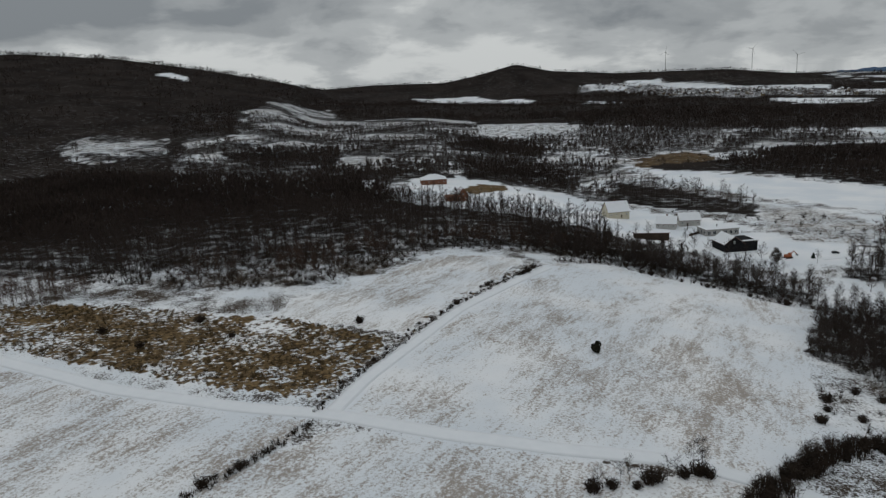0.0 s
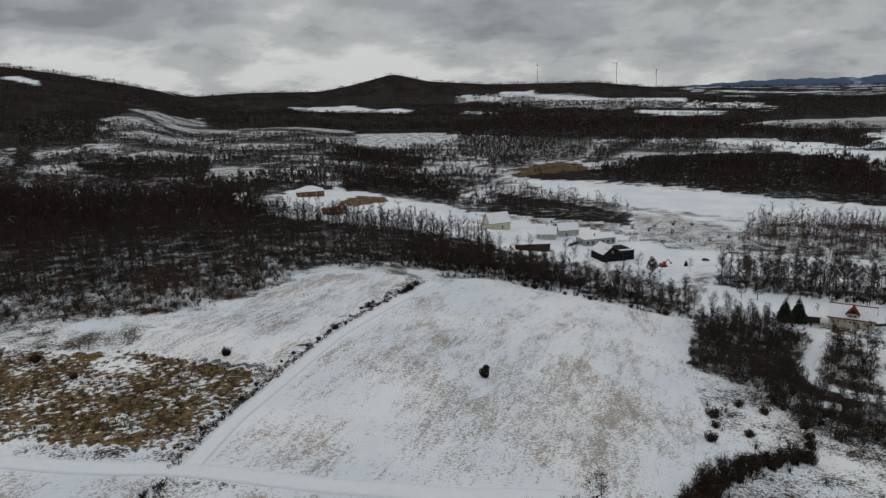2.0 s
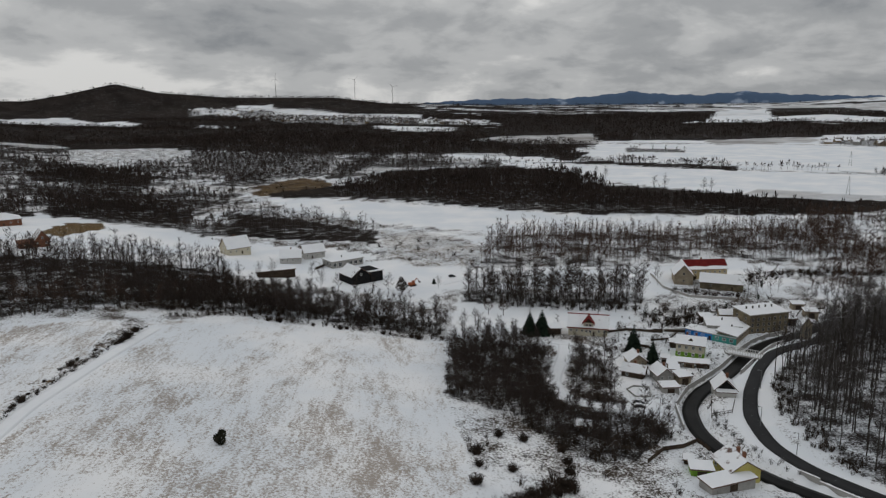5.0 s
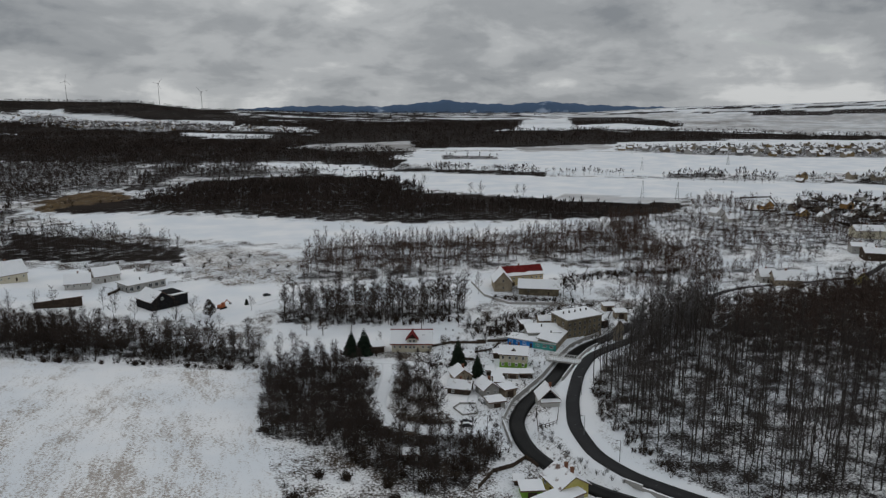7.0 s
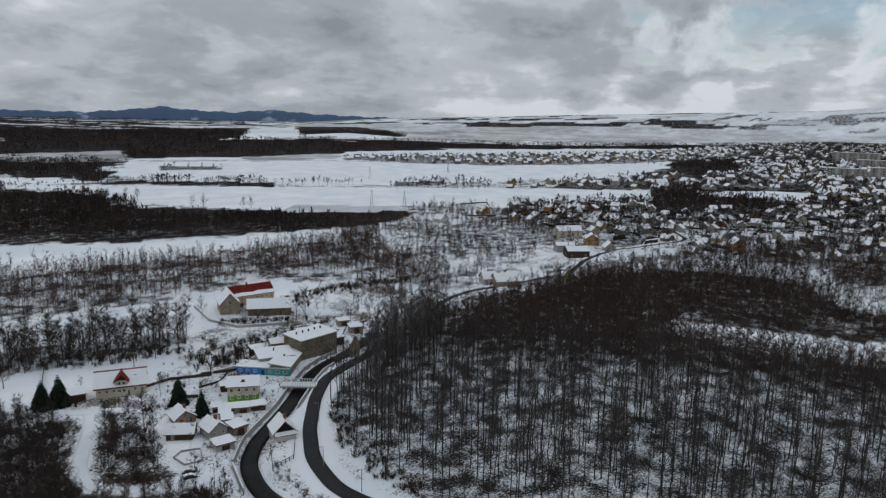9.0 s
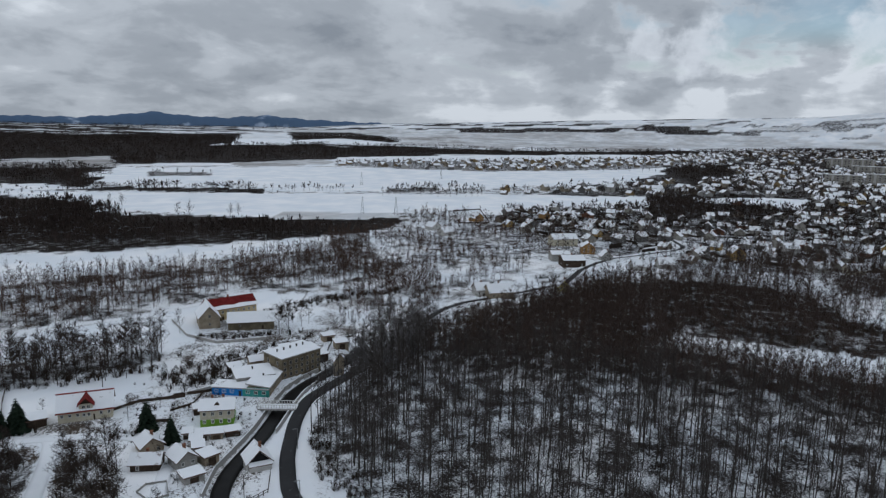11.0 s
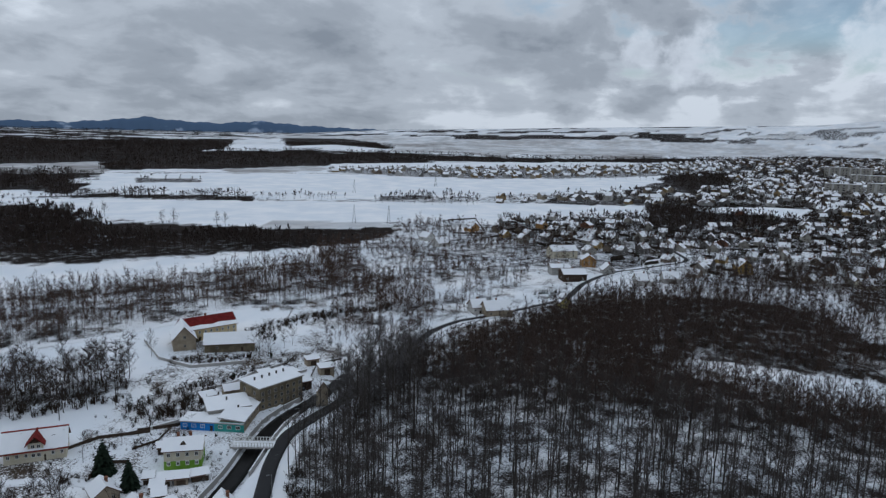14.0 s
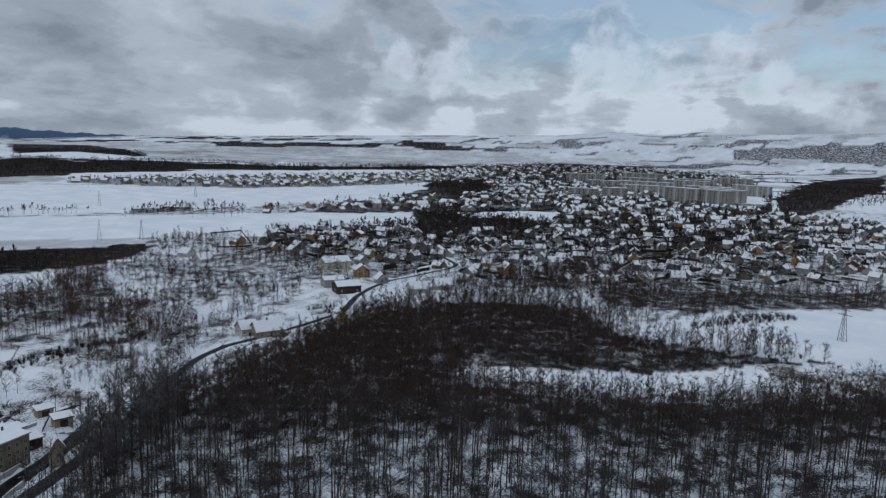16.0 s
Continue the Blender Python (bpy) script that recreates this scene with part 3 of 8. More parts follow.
paint("snow", (1253, 730), (1502, 617), (1685, 398), (1919, 434), (2070, 247), (1602, 199), (1252, 520), (1108, 648))
paint("village", (1127, 659), (1275, 529), (1654, 205), (2216, 30), (1572, 22), (1341, 153), (1164, 277), (1066, 386), (1051, 502), (1048, 615))
paint("snow", (640, 705), (719, 748), (819, 845), (882, 712), (1015, 601), (1025, 431), (1130, 226), (1197, 202), (1011, 176), (786, 337), (733, 358), (666, 430), (662, 489), (709, 609), (676, 695))
paint("mixed", (780, 745), (818, 680), (781, 641), (732, 697))
paint("wood", (631, 839), (692, 728), (574, 637), (606, 624), (643, 553), (669, 487), (636, 465), (576, 602), (546, 658), (540, 721))
paint("snow", (531, 709), (543, 648), (636, 464), (717, 310), (746, 112), (678, 105), (586, 221), (604, 266), (514, 374), (511, 405), (491, 467), (457, 489), (493, 536), (503, 629), (494, 661))
paint("mixed", (742, 383), (798, 342), (758, 326), (701, 363))
paint("grey", (484, 354), (531, 369), (557, 289), (540, 272), (502, 311))
paint("wood", (444, 594), (456, 514), (415, 448), (416, 393), (439, 341), (453, 283), (475, 251), (435, 277), (381, 320), (333, 360), (301, 406))
paint("thin", (321, 426), (343, 412), (324, 387), (307, 405))
# hills and woods beyond the town
paint("wood", (3563, -1181), (3581, -1347), (3463, -1856), (3108, -1668), (3303, -1365), (3333, -1105))
paint("wood", (3687, 192), (3724, 5), (3792, -286), (3742, -368), (3644, 5), (3567, 187))
paint("wood", (3951, -384), (3975, -468), (3843, -530), (3794, -388))
paint("wood", (3749, -766), (3812, -866), (3641, -1126), (3594, -1171), (3718, -845))
paint("wood", (3956, -929), (3847, -1277), (3787, -1285), (3869, -996))
paint("wood", (2748, -131), (3113, -299), (3310, -1097), (3213, -1065), (2676, -452), (2422, -127))
paint("wood", (1264, -442), (2083, -895), (2973, -1594), (1720, -886), (1287, -577), (1074, -453), (920, -324), (861, -266), (1210, -416))
paint("mixed", (449, -15), (445, -67), (446, -115), (470, -178), (410, -144), (402, -95), (381, -45), (412, -8))
paint("snow", (377, -43), (398, -94), (409, -143), (311, -87), (306, -53), (344, -16), (364, -5))
paint("thin", *HILL_SNOW_A)
paint("thin", *HILL_SNOW_B)
paint("wood", (2010, 485), (2348, 93), (3205, -518), (2608, -413), (2058, 86), (1752, 399))
paint("stubble", (196, 386), (213, 374), (226, 343), (215, 306), (193, 286), (169, 300), (168, 326))
# dark woods closing the valley to the north
paint("wood", (495, 2199), (611, 2059), (687, 2247), (855, 2081), (875, 1694), (761, 1435), (890, 1356), (1011, 1451), (1285, 1307), (1029, 1048), (865, 1143), (720, 1036), (337, 1502))
paint("wood", (455, 2509), (605, 2415), (548, 2186), (395, 2288))
paint("wood", (-100, 2796), (4, 2808), (104, 2658), (395, 2288), (548, 2186), (366, 1464), (-60, 1656))
paint("wood", (337, 1502), (720, 1036), (752, 895), (818, 834), (726, 802), (652, 721), (536, 844), (436, 940), (256, 1142))
paint("wood", (831, 1327), (1000, 1364), (1138, 1362), (1454, 1496), (1558, 1299), (1509, 1127), (1058, 794), (1095, 917), (1002, 1005), (1017, 1064), (1016, 1218))
paint("wood", (1984, 2788), (1878, 2076), (2037, 2090), (2448, 2177), (2185, 1627), (1664, 1241), (1675, 1396), (1389, 1450), (1178, 1410), (1265, 1538), (1466, 1995))
paint("fallow", (840, 1109), (1025, 1054), (833, 849), (769, 914))
paint("snow", (525, 828), (594, 708), (581, 636), (550, 656), (510, 756))
# woods, snowfields and ploughland of the far eastern plain
paint("wood", (2495, 2194), (2719, 2045), (1968, 1466), (1668, 1320), (1615, 1364), (1524, 1341))
paint("wood", (3021, 2001), (3157, 1719), (3002, 1486), (2284, 1071), (2031, 994), (2447, 1387), (2101, 1368))
paint("snow", (2662, 1994), (2840, 1890), (2101, 1368), (1722, 1143), (1629, 1261))
paint("snow", (2101, 1368), (2447, 1387), (2131, 1001), (1841, 975), (1908, 1164))
paint("fallow", (2919, 1361), (3311, 942), (1846, 540), (2034, 769), (2131, 1001))
paint("wood", (3528, 1304), (3718, 919), (3749, 536), (3640, 521), (3506, 950), (3366, 1245))
paint("wood", (3869, 420), (3909, 213), (3760, 190), (3717, -106), (3646, -76), (3590, 270), (3728, 405))
paint("grey", (3223, 1193), (3571, 606), (3496, 263), (2853, 222), (2423, 667), (2489, 928))
paint("fallow", (2245, 547), (2853, 222), (2286, 187), (1934, 450))
paint("wood", (4014, -405), (3909, -512), (3744, -504), (3764, -387))
paint("wood", (3820, -514), (3832, -676), (3759, -664), (3741, -517))
# snowy meadows and dark belts inside the town
paint("snow", *TOWN_MEADOW)
paint("snow", *PARK)
paint("wood", *TOWN_BELT)
paint("wood", *TOWN_GROVE)



def land(x, y):
    """What covers the land: an index into KINDS, or -1 where nothing is painted."""
    out = np.full(np.shape(x), -1)
    for kind, poly in LAND:
        out[inside(x, y, poly)] = KINDS.index(kind)
    return out


def any_of(x, y, polys):
    m = np.zeros(np.shape(x), bool)
    for p in polys:
        m |= inside(x, y, p)
    return m


def b_of(x, y):
    return np.degrees(np.arctan2(x - 30, y - 30))


def wooded_hill(x, y):
    """The wooded ridge to the west and the far wooded hills."""
    d, b = np.hypot(x - 30, y - 30), np.degrees(np.arctan2(x - 30, y - 30))
    b = np.where(b < -110, b + 360, b)
    west = (b < 1 - d / 900) & (d > 620) & (d < 3000)
    north = (b > -9) & (b < 46) & (d > 3150) & (d < 4800)
    far = (b >= 34) & (b < 62) & (d > 3700) & (d < 4700)
    return (west | north | far) & ~any_of(x, y, (HILL_SNOW_A, HILL_SNOW_B, HILL_SNOW_C, HILL_SNOW_D, HILL_VILLAGE, FIELD_J, HILL_SCRUB))


def parcels(x, y):
    """Patchwork of the far hills: 0 open snow, 1 wood, 2 greyish stubble."""
    x, y = np.asarray(x, float), np.asarray(y, float)
    d = np.hypot(x - 30, y - 30)
    b = np.degrees(np.arctan2(x - 30, y - 30))
    across, deep = 0.35 * x - 0.94 * y, 0.94 * x + 0.35 * y
    f = 0.7 * wave(across / 4.5, deep, 75, 2.0) + 0.5 * wave(across / 2, deep, 33, 5.0) + 0.4 * wave(x, y, 190, 3.0)
    wood = f > -0.35 + 0.42 * ease(40, 56, b) + 0.12 * ease(58, 74, b) + 0.26 * ease(80, 95, b)
    out = np.where(wood, 1, np.where(wave(across / 3, deep, 120, 6.0) + 0.4 * wave(x, y, 90, 1.1) > 0.35, 2, 0))
    return np.where((d > 1500) & (b > 30) & (b < 130) & ~inside(x, y, FAR_TOWN_AREA), out, 0)


VALLEY = ((-300, 420), (-120, 800), (60, 900), (420, 980), (640, 830), (440, 760), (200, 640), (120, 420), (90, 330), (40, 370), (-20, 430))
DENSE = (WEST_WOOD, FAR_BAND, LAKE_WOOD, LAKE_STAND, STAND_A, STAND_B, EAST_WOOD, GROVE, GROVE_B, GROVE_C, PARK_WOOD, FIELD_BELT)


# ---- ground: one sheet to the horizon ----
def mesh_from(name, verts, faces, mat, smooth=False):
    """verts (n,3) and faces (m,k) arrays to a mesh."""
    me = bpy.data.meshes.new(name)
    verts, faces = np.asarray(verts, np.float32), np.asarray(faces, np.int32)
    m, k = faces.shape
    me.vertices.add(len(verts))
    me.vertices.foreach_set("co", verts.ravel())
    me.loops.add(m * k)
    me.loops.foreach_set("vertex_index", faces.ravel())
    me.polygons.add(m)
    me.polygons.foreach_set("loop_start", np.arange(0, m * k, k, dtype=np.int32))
    me.polygons.foreach_set("loop_total", np.full(m, k, np.int32))
    me.polygons.foreach_set("use_smooth", np.full(m, smooth))
    me.materials.append(mat)
    me.update(calc_edges=True)
    me.validate()
    return me


def build_ground():
    ang = np.radians(np.concatenate([np.arange(-48, 40, 0.44), np.arange(40, 122, 0.32), np.arange(122, 140, 0.6), np.arange(140, 312, 4.0)]))
    rad = np.concatenate([np.arange(8, 60, 6.0), 60 * 1.0165 ** np.arange(0, 269)])
    rad[-1] = 4860
    A, R = np.meshgrid(ang, rad, indexing="ij")
    X, Y = 35 + R * np.sin(A), 25 + R * np.cos(A)
    Z = height(X, Y)
    na, nr = A.shape
    idx = np.arange(na * nr).reshape(na, nr)
    nxt = np.roll(idx, -1, axis=0)
    quads = np.stack([idx[:, :-1], idx[:, 1:], nxt[:, 1:], nxt[:, :-1]], -1).reshape(-1, 4)
    V = np.stack([X, Y, Z], -1).reshape(-1, 3)
    V = np.vstack([V, [[35, 25, float(height(35, 25))]]])
    me = mesh_from("ground", V, quads, M_GROUND, True)
    bm = bmesh.new()
    bm.from_mesh(me)
    bm.verts.ensure_lookup_table()
    c = bm.verts[len(V) - 1]
    for i in range(na):
        bm.faces.new((c, bm.verts[int(idx[i, 0])], bm.verts[int(nxt[i, 0])])).smooth = True
    bm.to_mesh(me)
    bm.free()
    x, y = V[:, 0], V[:, 1]
    d = np.hypot(x - 30, y - 30)
    cov = np.zeros((len(V), 4), np.float32)
    wob = wave(x, y, 6, 2.0)
    far = ease(250, 1500, d)
    xs, ys = x + 1.5 * wob + 22 * far * wave(x, y, 60, 7.0), y + 1.5 * wave(x, y, 5, 4.0) + 30 * far * wave(x, y, 75, 9.0)
    open_m = any_of(xs, ys, OPEN)
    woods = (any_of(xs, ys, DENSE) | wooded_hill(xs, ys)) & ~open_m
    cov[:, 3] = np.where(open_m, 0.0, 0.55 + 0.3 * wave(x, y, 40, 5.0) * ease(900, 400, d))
    # dark floor under the woods, canopy shade included in the cover
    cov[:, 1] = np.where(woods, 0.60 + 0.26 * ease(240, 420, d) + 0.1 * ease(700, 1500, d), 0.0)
    plots = parcels(x, y)
    cov[:, 3] = np.where((d > 1150) & (x > 300), 0.12, cov[:, 3])
    # shade between the east wood's trees is painted as dark floor
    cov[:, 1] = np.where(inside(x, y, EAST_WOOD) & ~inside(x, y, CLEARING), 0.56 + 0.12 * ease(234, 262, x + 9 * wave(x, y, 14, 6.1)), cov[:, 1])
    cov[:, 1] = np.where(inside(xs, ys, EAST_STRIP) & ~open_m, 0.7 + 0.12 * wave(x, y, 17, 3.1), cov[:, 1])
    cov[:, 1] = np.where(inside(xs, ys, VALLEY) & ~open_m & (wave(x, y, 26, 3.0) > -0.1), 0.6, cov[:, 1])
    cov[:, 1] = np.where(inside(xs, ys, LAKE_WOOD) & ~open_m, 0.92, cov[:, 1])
    cov[:, 3] = np.where(inside(x, y, EAST_WOOD), 0.05, cov[:, 3])
    cov[:, 3] = np.where((x > 400) & (y < 200) & (d < 1300) & ~open_m, 0.42 + 0.3 * wave(x, y, 48, 2.2), cov[:, 3])
    cov[:, 1] = np.where(any_of(xs, ys, (GROVE, GROVE_C)), 0.6, np.where(inside(xs, ys, GROVE_B), 0.36, cov[:, 1]))
    cov[:, 1] = np.where(inside(xs, ys, PARK_WOOD), 0.5, cov[:, 1])
    town_m = (x > 440) & (y < 215) & (d < 1600) & ~open_m & (b_of(x, y) < 112)
    cov[:, 1] = np.where(town_m, 0.38 + 0.34 * ease(520, 760, x) + 0.25 * wave(x, y, 30, 8.8), cov[:, 1])
    cov[:, 1] = np.where(inside(xs, ys, ALDERS) & ~open_m & (wave(x, y, 13, 2.9) > -0.1), 0.55, cov[:, 1])
    cov[:, 3] = np.where(any_of(xs, ys, (ALDERS, SCRUB_EAST)) & ~open_m, np.where(inside(x, y, ALDERS), 0.5, 0.36) + 0.25 * wave(x, y, 22, 1.7), cov[:, 3])
    home = inside(xs, ys, VILLAGE) & ~any_of(x, y, (GROVE, GROVE_B, GROVE_C, EAST_WOOD))
    cov[:, 3] = np.where(home, 0.3 + 0.12 * wave(x, y, 8, 3.0), cov[:, 3])
    edge = inside(x, y, WEST_WOOD) & (y < 262 + 0.1 * x)
    cov[:, 1] = np.where(edge, 0.24 + 0.2 * wave(x, y, 12, 5.0), cov[:, 1])
    cov[:, 3] = np.where(edge, 0.75, cov[:, 3])
    cov[:, 1] = np.where(inside(xs, ys, HILL_SCRUB), np.where(wave(x, y, 46, 5.5) + 0.6 * wave(x, y, 18, 2.2) > 0.25, 0.68, 0.0), cov[:, 1])
    cov[:, 3] = np.where(inside(xs, ys, HILL_SCRUB), 0.62, cov[:, 3])
    cov[:, 1] = np.where(inside(xs, ys, SCRUB_EAST) & (0.7 * wave(x, y, 24, 4.4) + wave(x, y, 8, 1.4) > 0.3), 0.5, cov[:, 1])
    cov[:, 1] = np.where(inside(xs, ys, EAST_PARK), 0.9, cov[:, 1])
    cov[:, 1] = np.where(any_of(x, y, (FAR_TOWN_AREA,)), 0.78 + 0.12 * wave(x, y, 60, 3.9), cov[:, 1])
    cov[:, 0] = np.where(inside(xs, ys, MEADOW), 0.60 + 0.13 * wave(x, y, 15, 0.4) + 0.09 * wave(x, y, 5, 2.4), 0.0)
    cov[:, 0] = np.where(any_of(xs, ys, (REED, FALLOW)), 0.72, cov[:, 0])
    verge = ease(7.0, 2.0, line_gap(x + 3, y - 2, TRACK_B)) * (y > 132)
    cov[:, 0] = np.maximum(cov[:, 0], 0.36 * verge * ~inside(x, y, FIELD))
    cov[:, 2] = np.where(any_of(xs, ys, (FIELD, FIELD_B, FIELD_D)), 0.8 + 0.2 * wave(x, y, 30, 1.0), 0.0)
    cov[:, 2] = np.where(inside(xs, ys, FIELD_C), 0.85, cov[:, 2])
    cov[:, 2] = np.where(inside(xs, ys, FIELD), 0.62 + 0.42 * np.exp(-(((x - 48) / 34) ** 2 + ((y - 150) / 42) ** 2)) + 0.14 * wave(x, y, 22, 1.0), cov[:, 2])
    # the painted land and the far hills
    kind = land(x + 9 * far * wave(x, y, 40, 7.0), y + 9 * far * wave(x, y, 45, 9.0))
    kind = np.where((kind < 0) & (plots > 0), np.where(plots == 1, 1, 3), kind)
    kind = np.where((kind < 0) & (d > 1150) & (b_of(x, y) > 30) & ~inside(x, y, FAR_TOWN_AREA), 0, kind)
    # wood: the nearly full dark floor stands in for shaded crowns
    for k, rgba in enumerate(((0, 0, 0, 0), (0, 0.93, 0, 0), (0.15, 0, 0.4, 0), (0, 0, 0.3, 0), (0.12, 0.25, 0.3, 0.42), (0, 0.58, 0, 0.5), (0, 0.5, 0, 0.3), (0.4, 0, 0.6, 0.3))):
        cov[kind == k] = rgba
    bare = np.array((0.0, 0.0, 0.85, 0.62, 0.25, 0.1, 0.3, 0.3, 0.0))[kind]
    bare = np.where((kind == 0) & (d > 2600), 0.16 + 0.16 * wave(x, y, 160, 2.7), bare)
    mottle = 0.5 + 0.5 * wave(x, y, 21, 4.1)
    # far woods let more snow through, a paler grey that imitates haze
    cov[kind == 1, 1] -= (0.12 + 0.24 * ease(86, 95, b_of(x, y)[kind == 1])) * ease(2300, 3600, d[kind == 1]) * ease(20, 45, b_of(x, y)[kind == 1])
    heath = wave(x, y, 62, 5.5) + 0.5 * wave(x, y, 17, 2.2)
    cov[kind == 4, 1] = 0.12 + 0.58 * ease(-0.5, 0.25, heath[kind == 4])
    cov[kind == 4, 0] = 0.42 * ease(0.1, -0.5, heath[kind == 4] + 0.5 * wave(x, y, 11, 1.0)[kind == 4])
    cov[kind == 1, 1] -= 0.22 * mottle[kind == 1] * ease(2200, 700, d[kind == 1])
    lane = np.minimum(line_gap(x, y, TRACK), line_gap(x, y, TRACK_B))
    for c in range(4):
        cov[:, c] *= ease(1.4, 3.2, lane)
        cov[:, c] *= ease(1.6, 2.6, line_gap(x, y, LANE))
        cov[:, c] *= ease(3.5, 6.0, line_gap(x, y, ROAD))
    a = me.attributes.new("bare", "FLOAT", "POINT")
    a.data.foreach_set("value", np.clip(bare, 0, 1).astype(np.float32))
    a = me.attributes.new("cover", "FLOAT_COLOR", "POINT")
    a.data.foreach_set("color", np.clip(cov, 0, 1).ravel())
    return tagged(new("ground", me), "thin patchy snow over fields, meadows and woodland floor darkened for tree shade", "ground", kind="structure")


build_ground()


# ---- small mesh builder ----
class Geo:
    def __init__(self):
        self.v, self.f = [], []

    def add(self, vs, fs):
        o = len(self.v)
        self.v += [tuple(p) for p in vs]
        self.f += [tuple(i + o for i in q) for q in fs]
        return self

    def box(self, x0, y0, z0, x1, y1, z1):
        return self.add([(x0, y0, z0), (x1, y0, z0), (x1, y1, z0), (x0, y1, z0), (x0, y0, z1), (x1, y0, z1), (x1, y1, z1), (x0, y1, z1)],
                        [(3, 2, 1, 0), (4, 5, 6, 7), (0, 1, 5, 4), (1, 2, 6, 5), (2, 3, 7, 6), (3, 0, 4, 7)])

    def limb(self, a, b, r0, r1, n=5, cap=True):
        a, b = Vector(a), Vector(b)
        q = (b - a).to_track_quat("Z", "Y")
        ring = [q @ Vector((math.cos(6.28319 * i / n), math.sin(6.28319 * i / n), 0)) for i in range(n)]
        fs = [(i, (i + 1) % n, n + (i + 1) % n, n + i) for i in range(n)]
        if cap:
            fs += [tuple(range(n, 2 * n))]
        return self.add([a + p * r0 for p in ring] + [b + p * r1 for p in ring], fs)

    def mesh(self, name, mat):
        me = bpy.data.meshes.new(name)
        me.from_pydata(self.v, [], self.f)
        me.materials.append(mat)
        me.update()
        return me


def part(name, geo, mat, parent, label="", at=None):
    """One mesh object under a thing or a part. geo: a Geo or a ready mesh."""
    me = geo.mesh(name, mat) if isinstance(geo, Geo) else geo
    ob = new(name, me)
    ob.parent = parent
    if at is not None:
        ob.matrix_basis = at
    return tagged(ob, label)


def ribbon(name, pts, width, lift, mat, label, category, step=2.0, z_fixed=None):
    """A strip that follows a polyline over the ground, with its own thickness."""
    P = np.array(pts, float)
    seg = np.hypot(*np.diff(P, axis=0).T)
    s = np.concatenate([[0], np.cumsum(seg)])
    u = np.arange(0, s[-1], step)
    ker = np.hanning(9)
    ker /= ker.sum()
    xy = []
    for c in (0, 1):
        w = np.interp(u, s, P[:, c])
        pad = np.concatenate([w[0] + (w[0] - w[1:5][::-1]), w, w[-1] + (w[-1] - w[-5:-1][::-1])])
        xy.append(np.convolve(pad, ker, "valid"))
    x, y = xy
    tx, ty = np.gradient(x), np.gradient(y)
    L = np.hypot(tx, ty)
    nx, ny = -ty / L, tx / L
    offs = np.linspace(-width / 2, width / 2, 5)
    V = []
    for o in offs:
        px, py = x + nx * o, y + ny * o
        V.append(np.stack([px, py, (height(px, py) if z_fixed is None else z_fixed(x, y)) + lift], -1))
    lo = [V[0] - (0, 0, 0.5), V[-1] - (0, 0, 0.5)]
    G = np.stack([lo[0], *V, lo[1]], 1)
    n, k = G.shape[:2]
    idx = np.arange(n * k).reshape(n, k)
    q = np.stack([idx[:-1, :-1], idx[1:, :-1], idx[1:, 1:], idx[:-1, 1:]], -1).reshape(-1, 4)
    return tagged(new(name, mesh_from(name, G.reshape(-1, 3), q, mat, True)), label, category, kind="structure")


def road_material():
    k = Mat("wet_asphalt", 0.7, 0.0, 0.12)
    col = k.mix(k.noise(0.3, 5), (0.016, 0.016, 0.017), (0.036, 0.036, 0.038))
    slush = k.step(k.noise(0.9, 6, 0.65), 0.62, 0.75)
    k.bump(k.noise(8, 3), 0.3, 0.02)
    return k.done(k.mix(k.math("MULTIPLY", slush, 0.3), col, (0.3, 0.31, 0.32)))


M_ROAD = road_material()
M_TRACKSNOW = snowy("packed_snow", (0.6, 0.62, 0.65), (0.74, 0.75, 0.77), 0.8, 0.5)
ribbon("river", RIVER, 3.8, 0.5, M_WATER, "dark narrow river between snowy banks", "river", z_fixed=height)
ribbon("road", ROAD, 3.4, 0.26, M_ROAD, "wet dark asphalt road cleared of snow", "road")
def beside(pts, off):
    """A polyline shifted sideways."""
    P = np.array(pts, float)
    t = np.gradient(P, axis=0)
    t /= np.hypot(t[:, 0], t[:, 1])[:, None]
    return P + off * np.stack([-t[:, 1], t[:, 0]], -1)


for _side in (1, -1):
    ribbon("snow_bank", [p for p in beside(ROAD, _side * 2.35) if p[0] > 225], 1.5, 0.55, M_TRACKSNOW, "ploughed bank of snow along the road", "snow bank")
ribbon("farm_track", TRACK, 4.2, 0.10, M_TRACKSNOW, "snow-covered farm track along the field edge", "track")
ribbon("field_path", TRACK_B, 3.6, 0.10, M_TRACKSNOW, "snow-covered field path beside a weedy verge", "track")
ribbon("village_lane", LANE, 3.4, 0.10, M_TRACKSNOW, "snow-covered lane between bare groves", "lane")


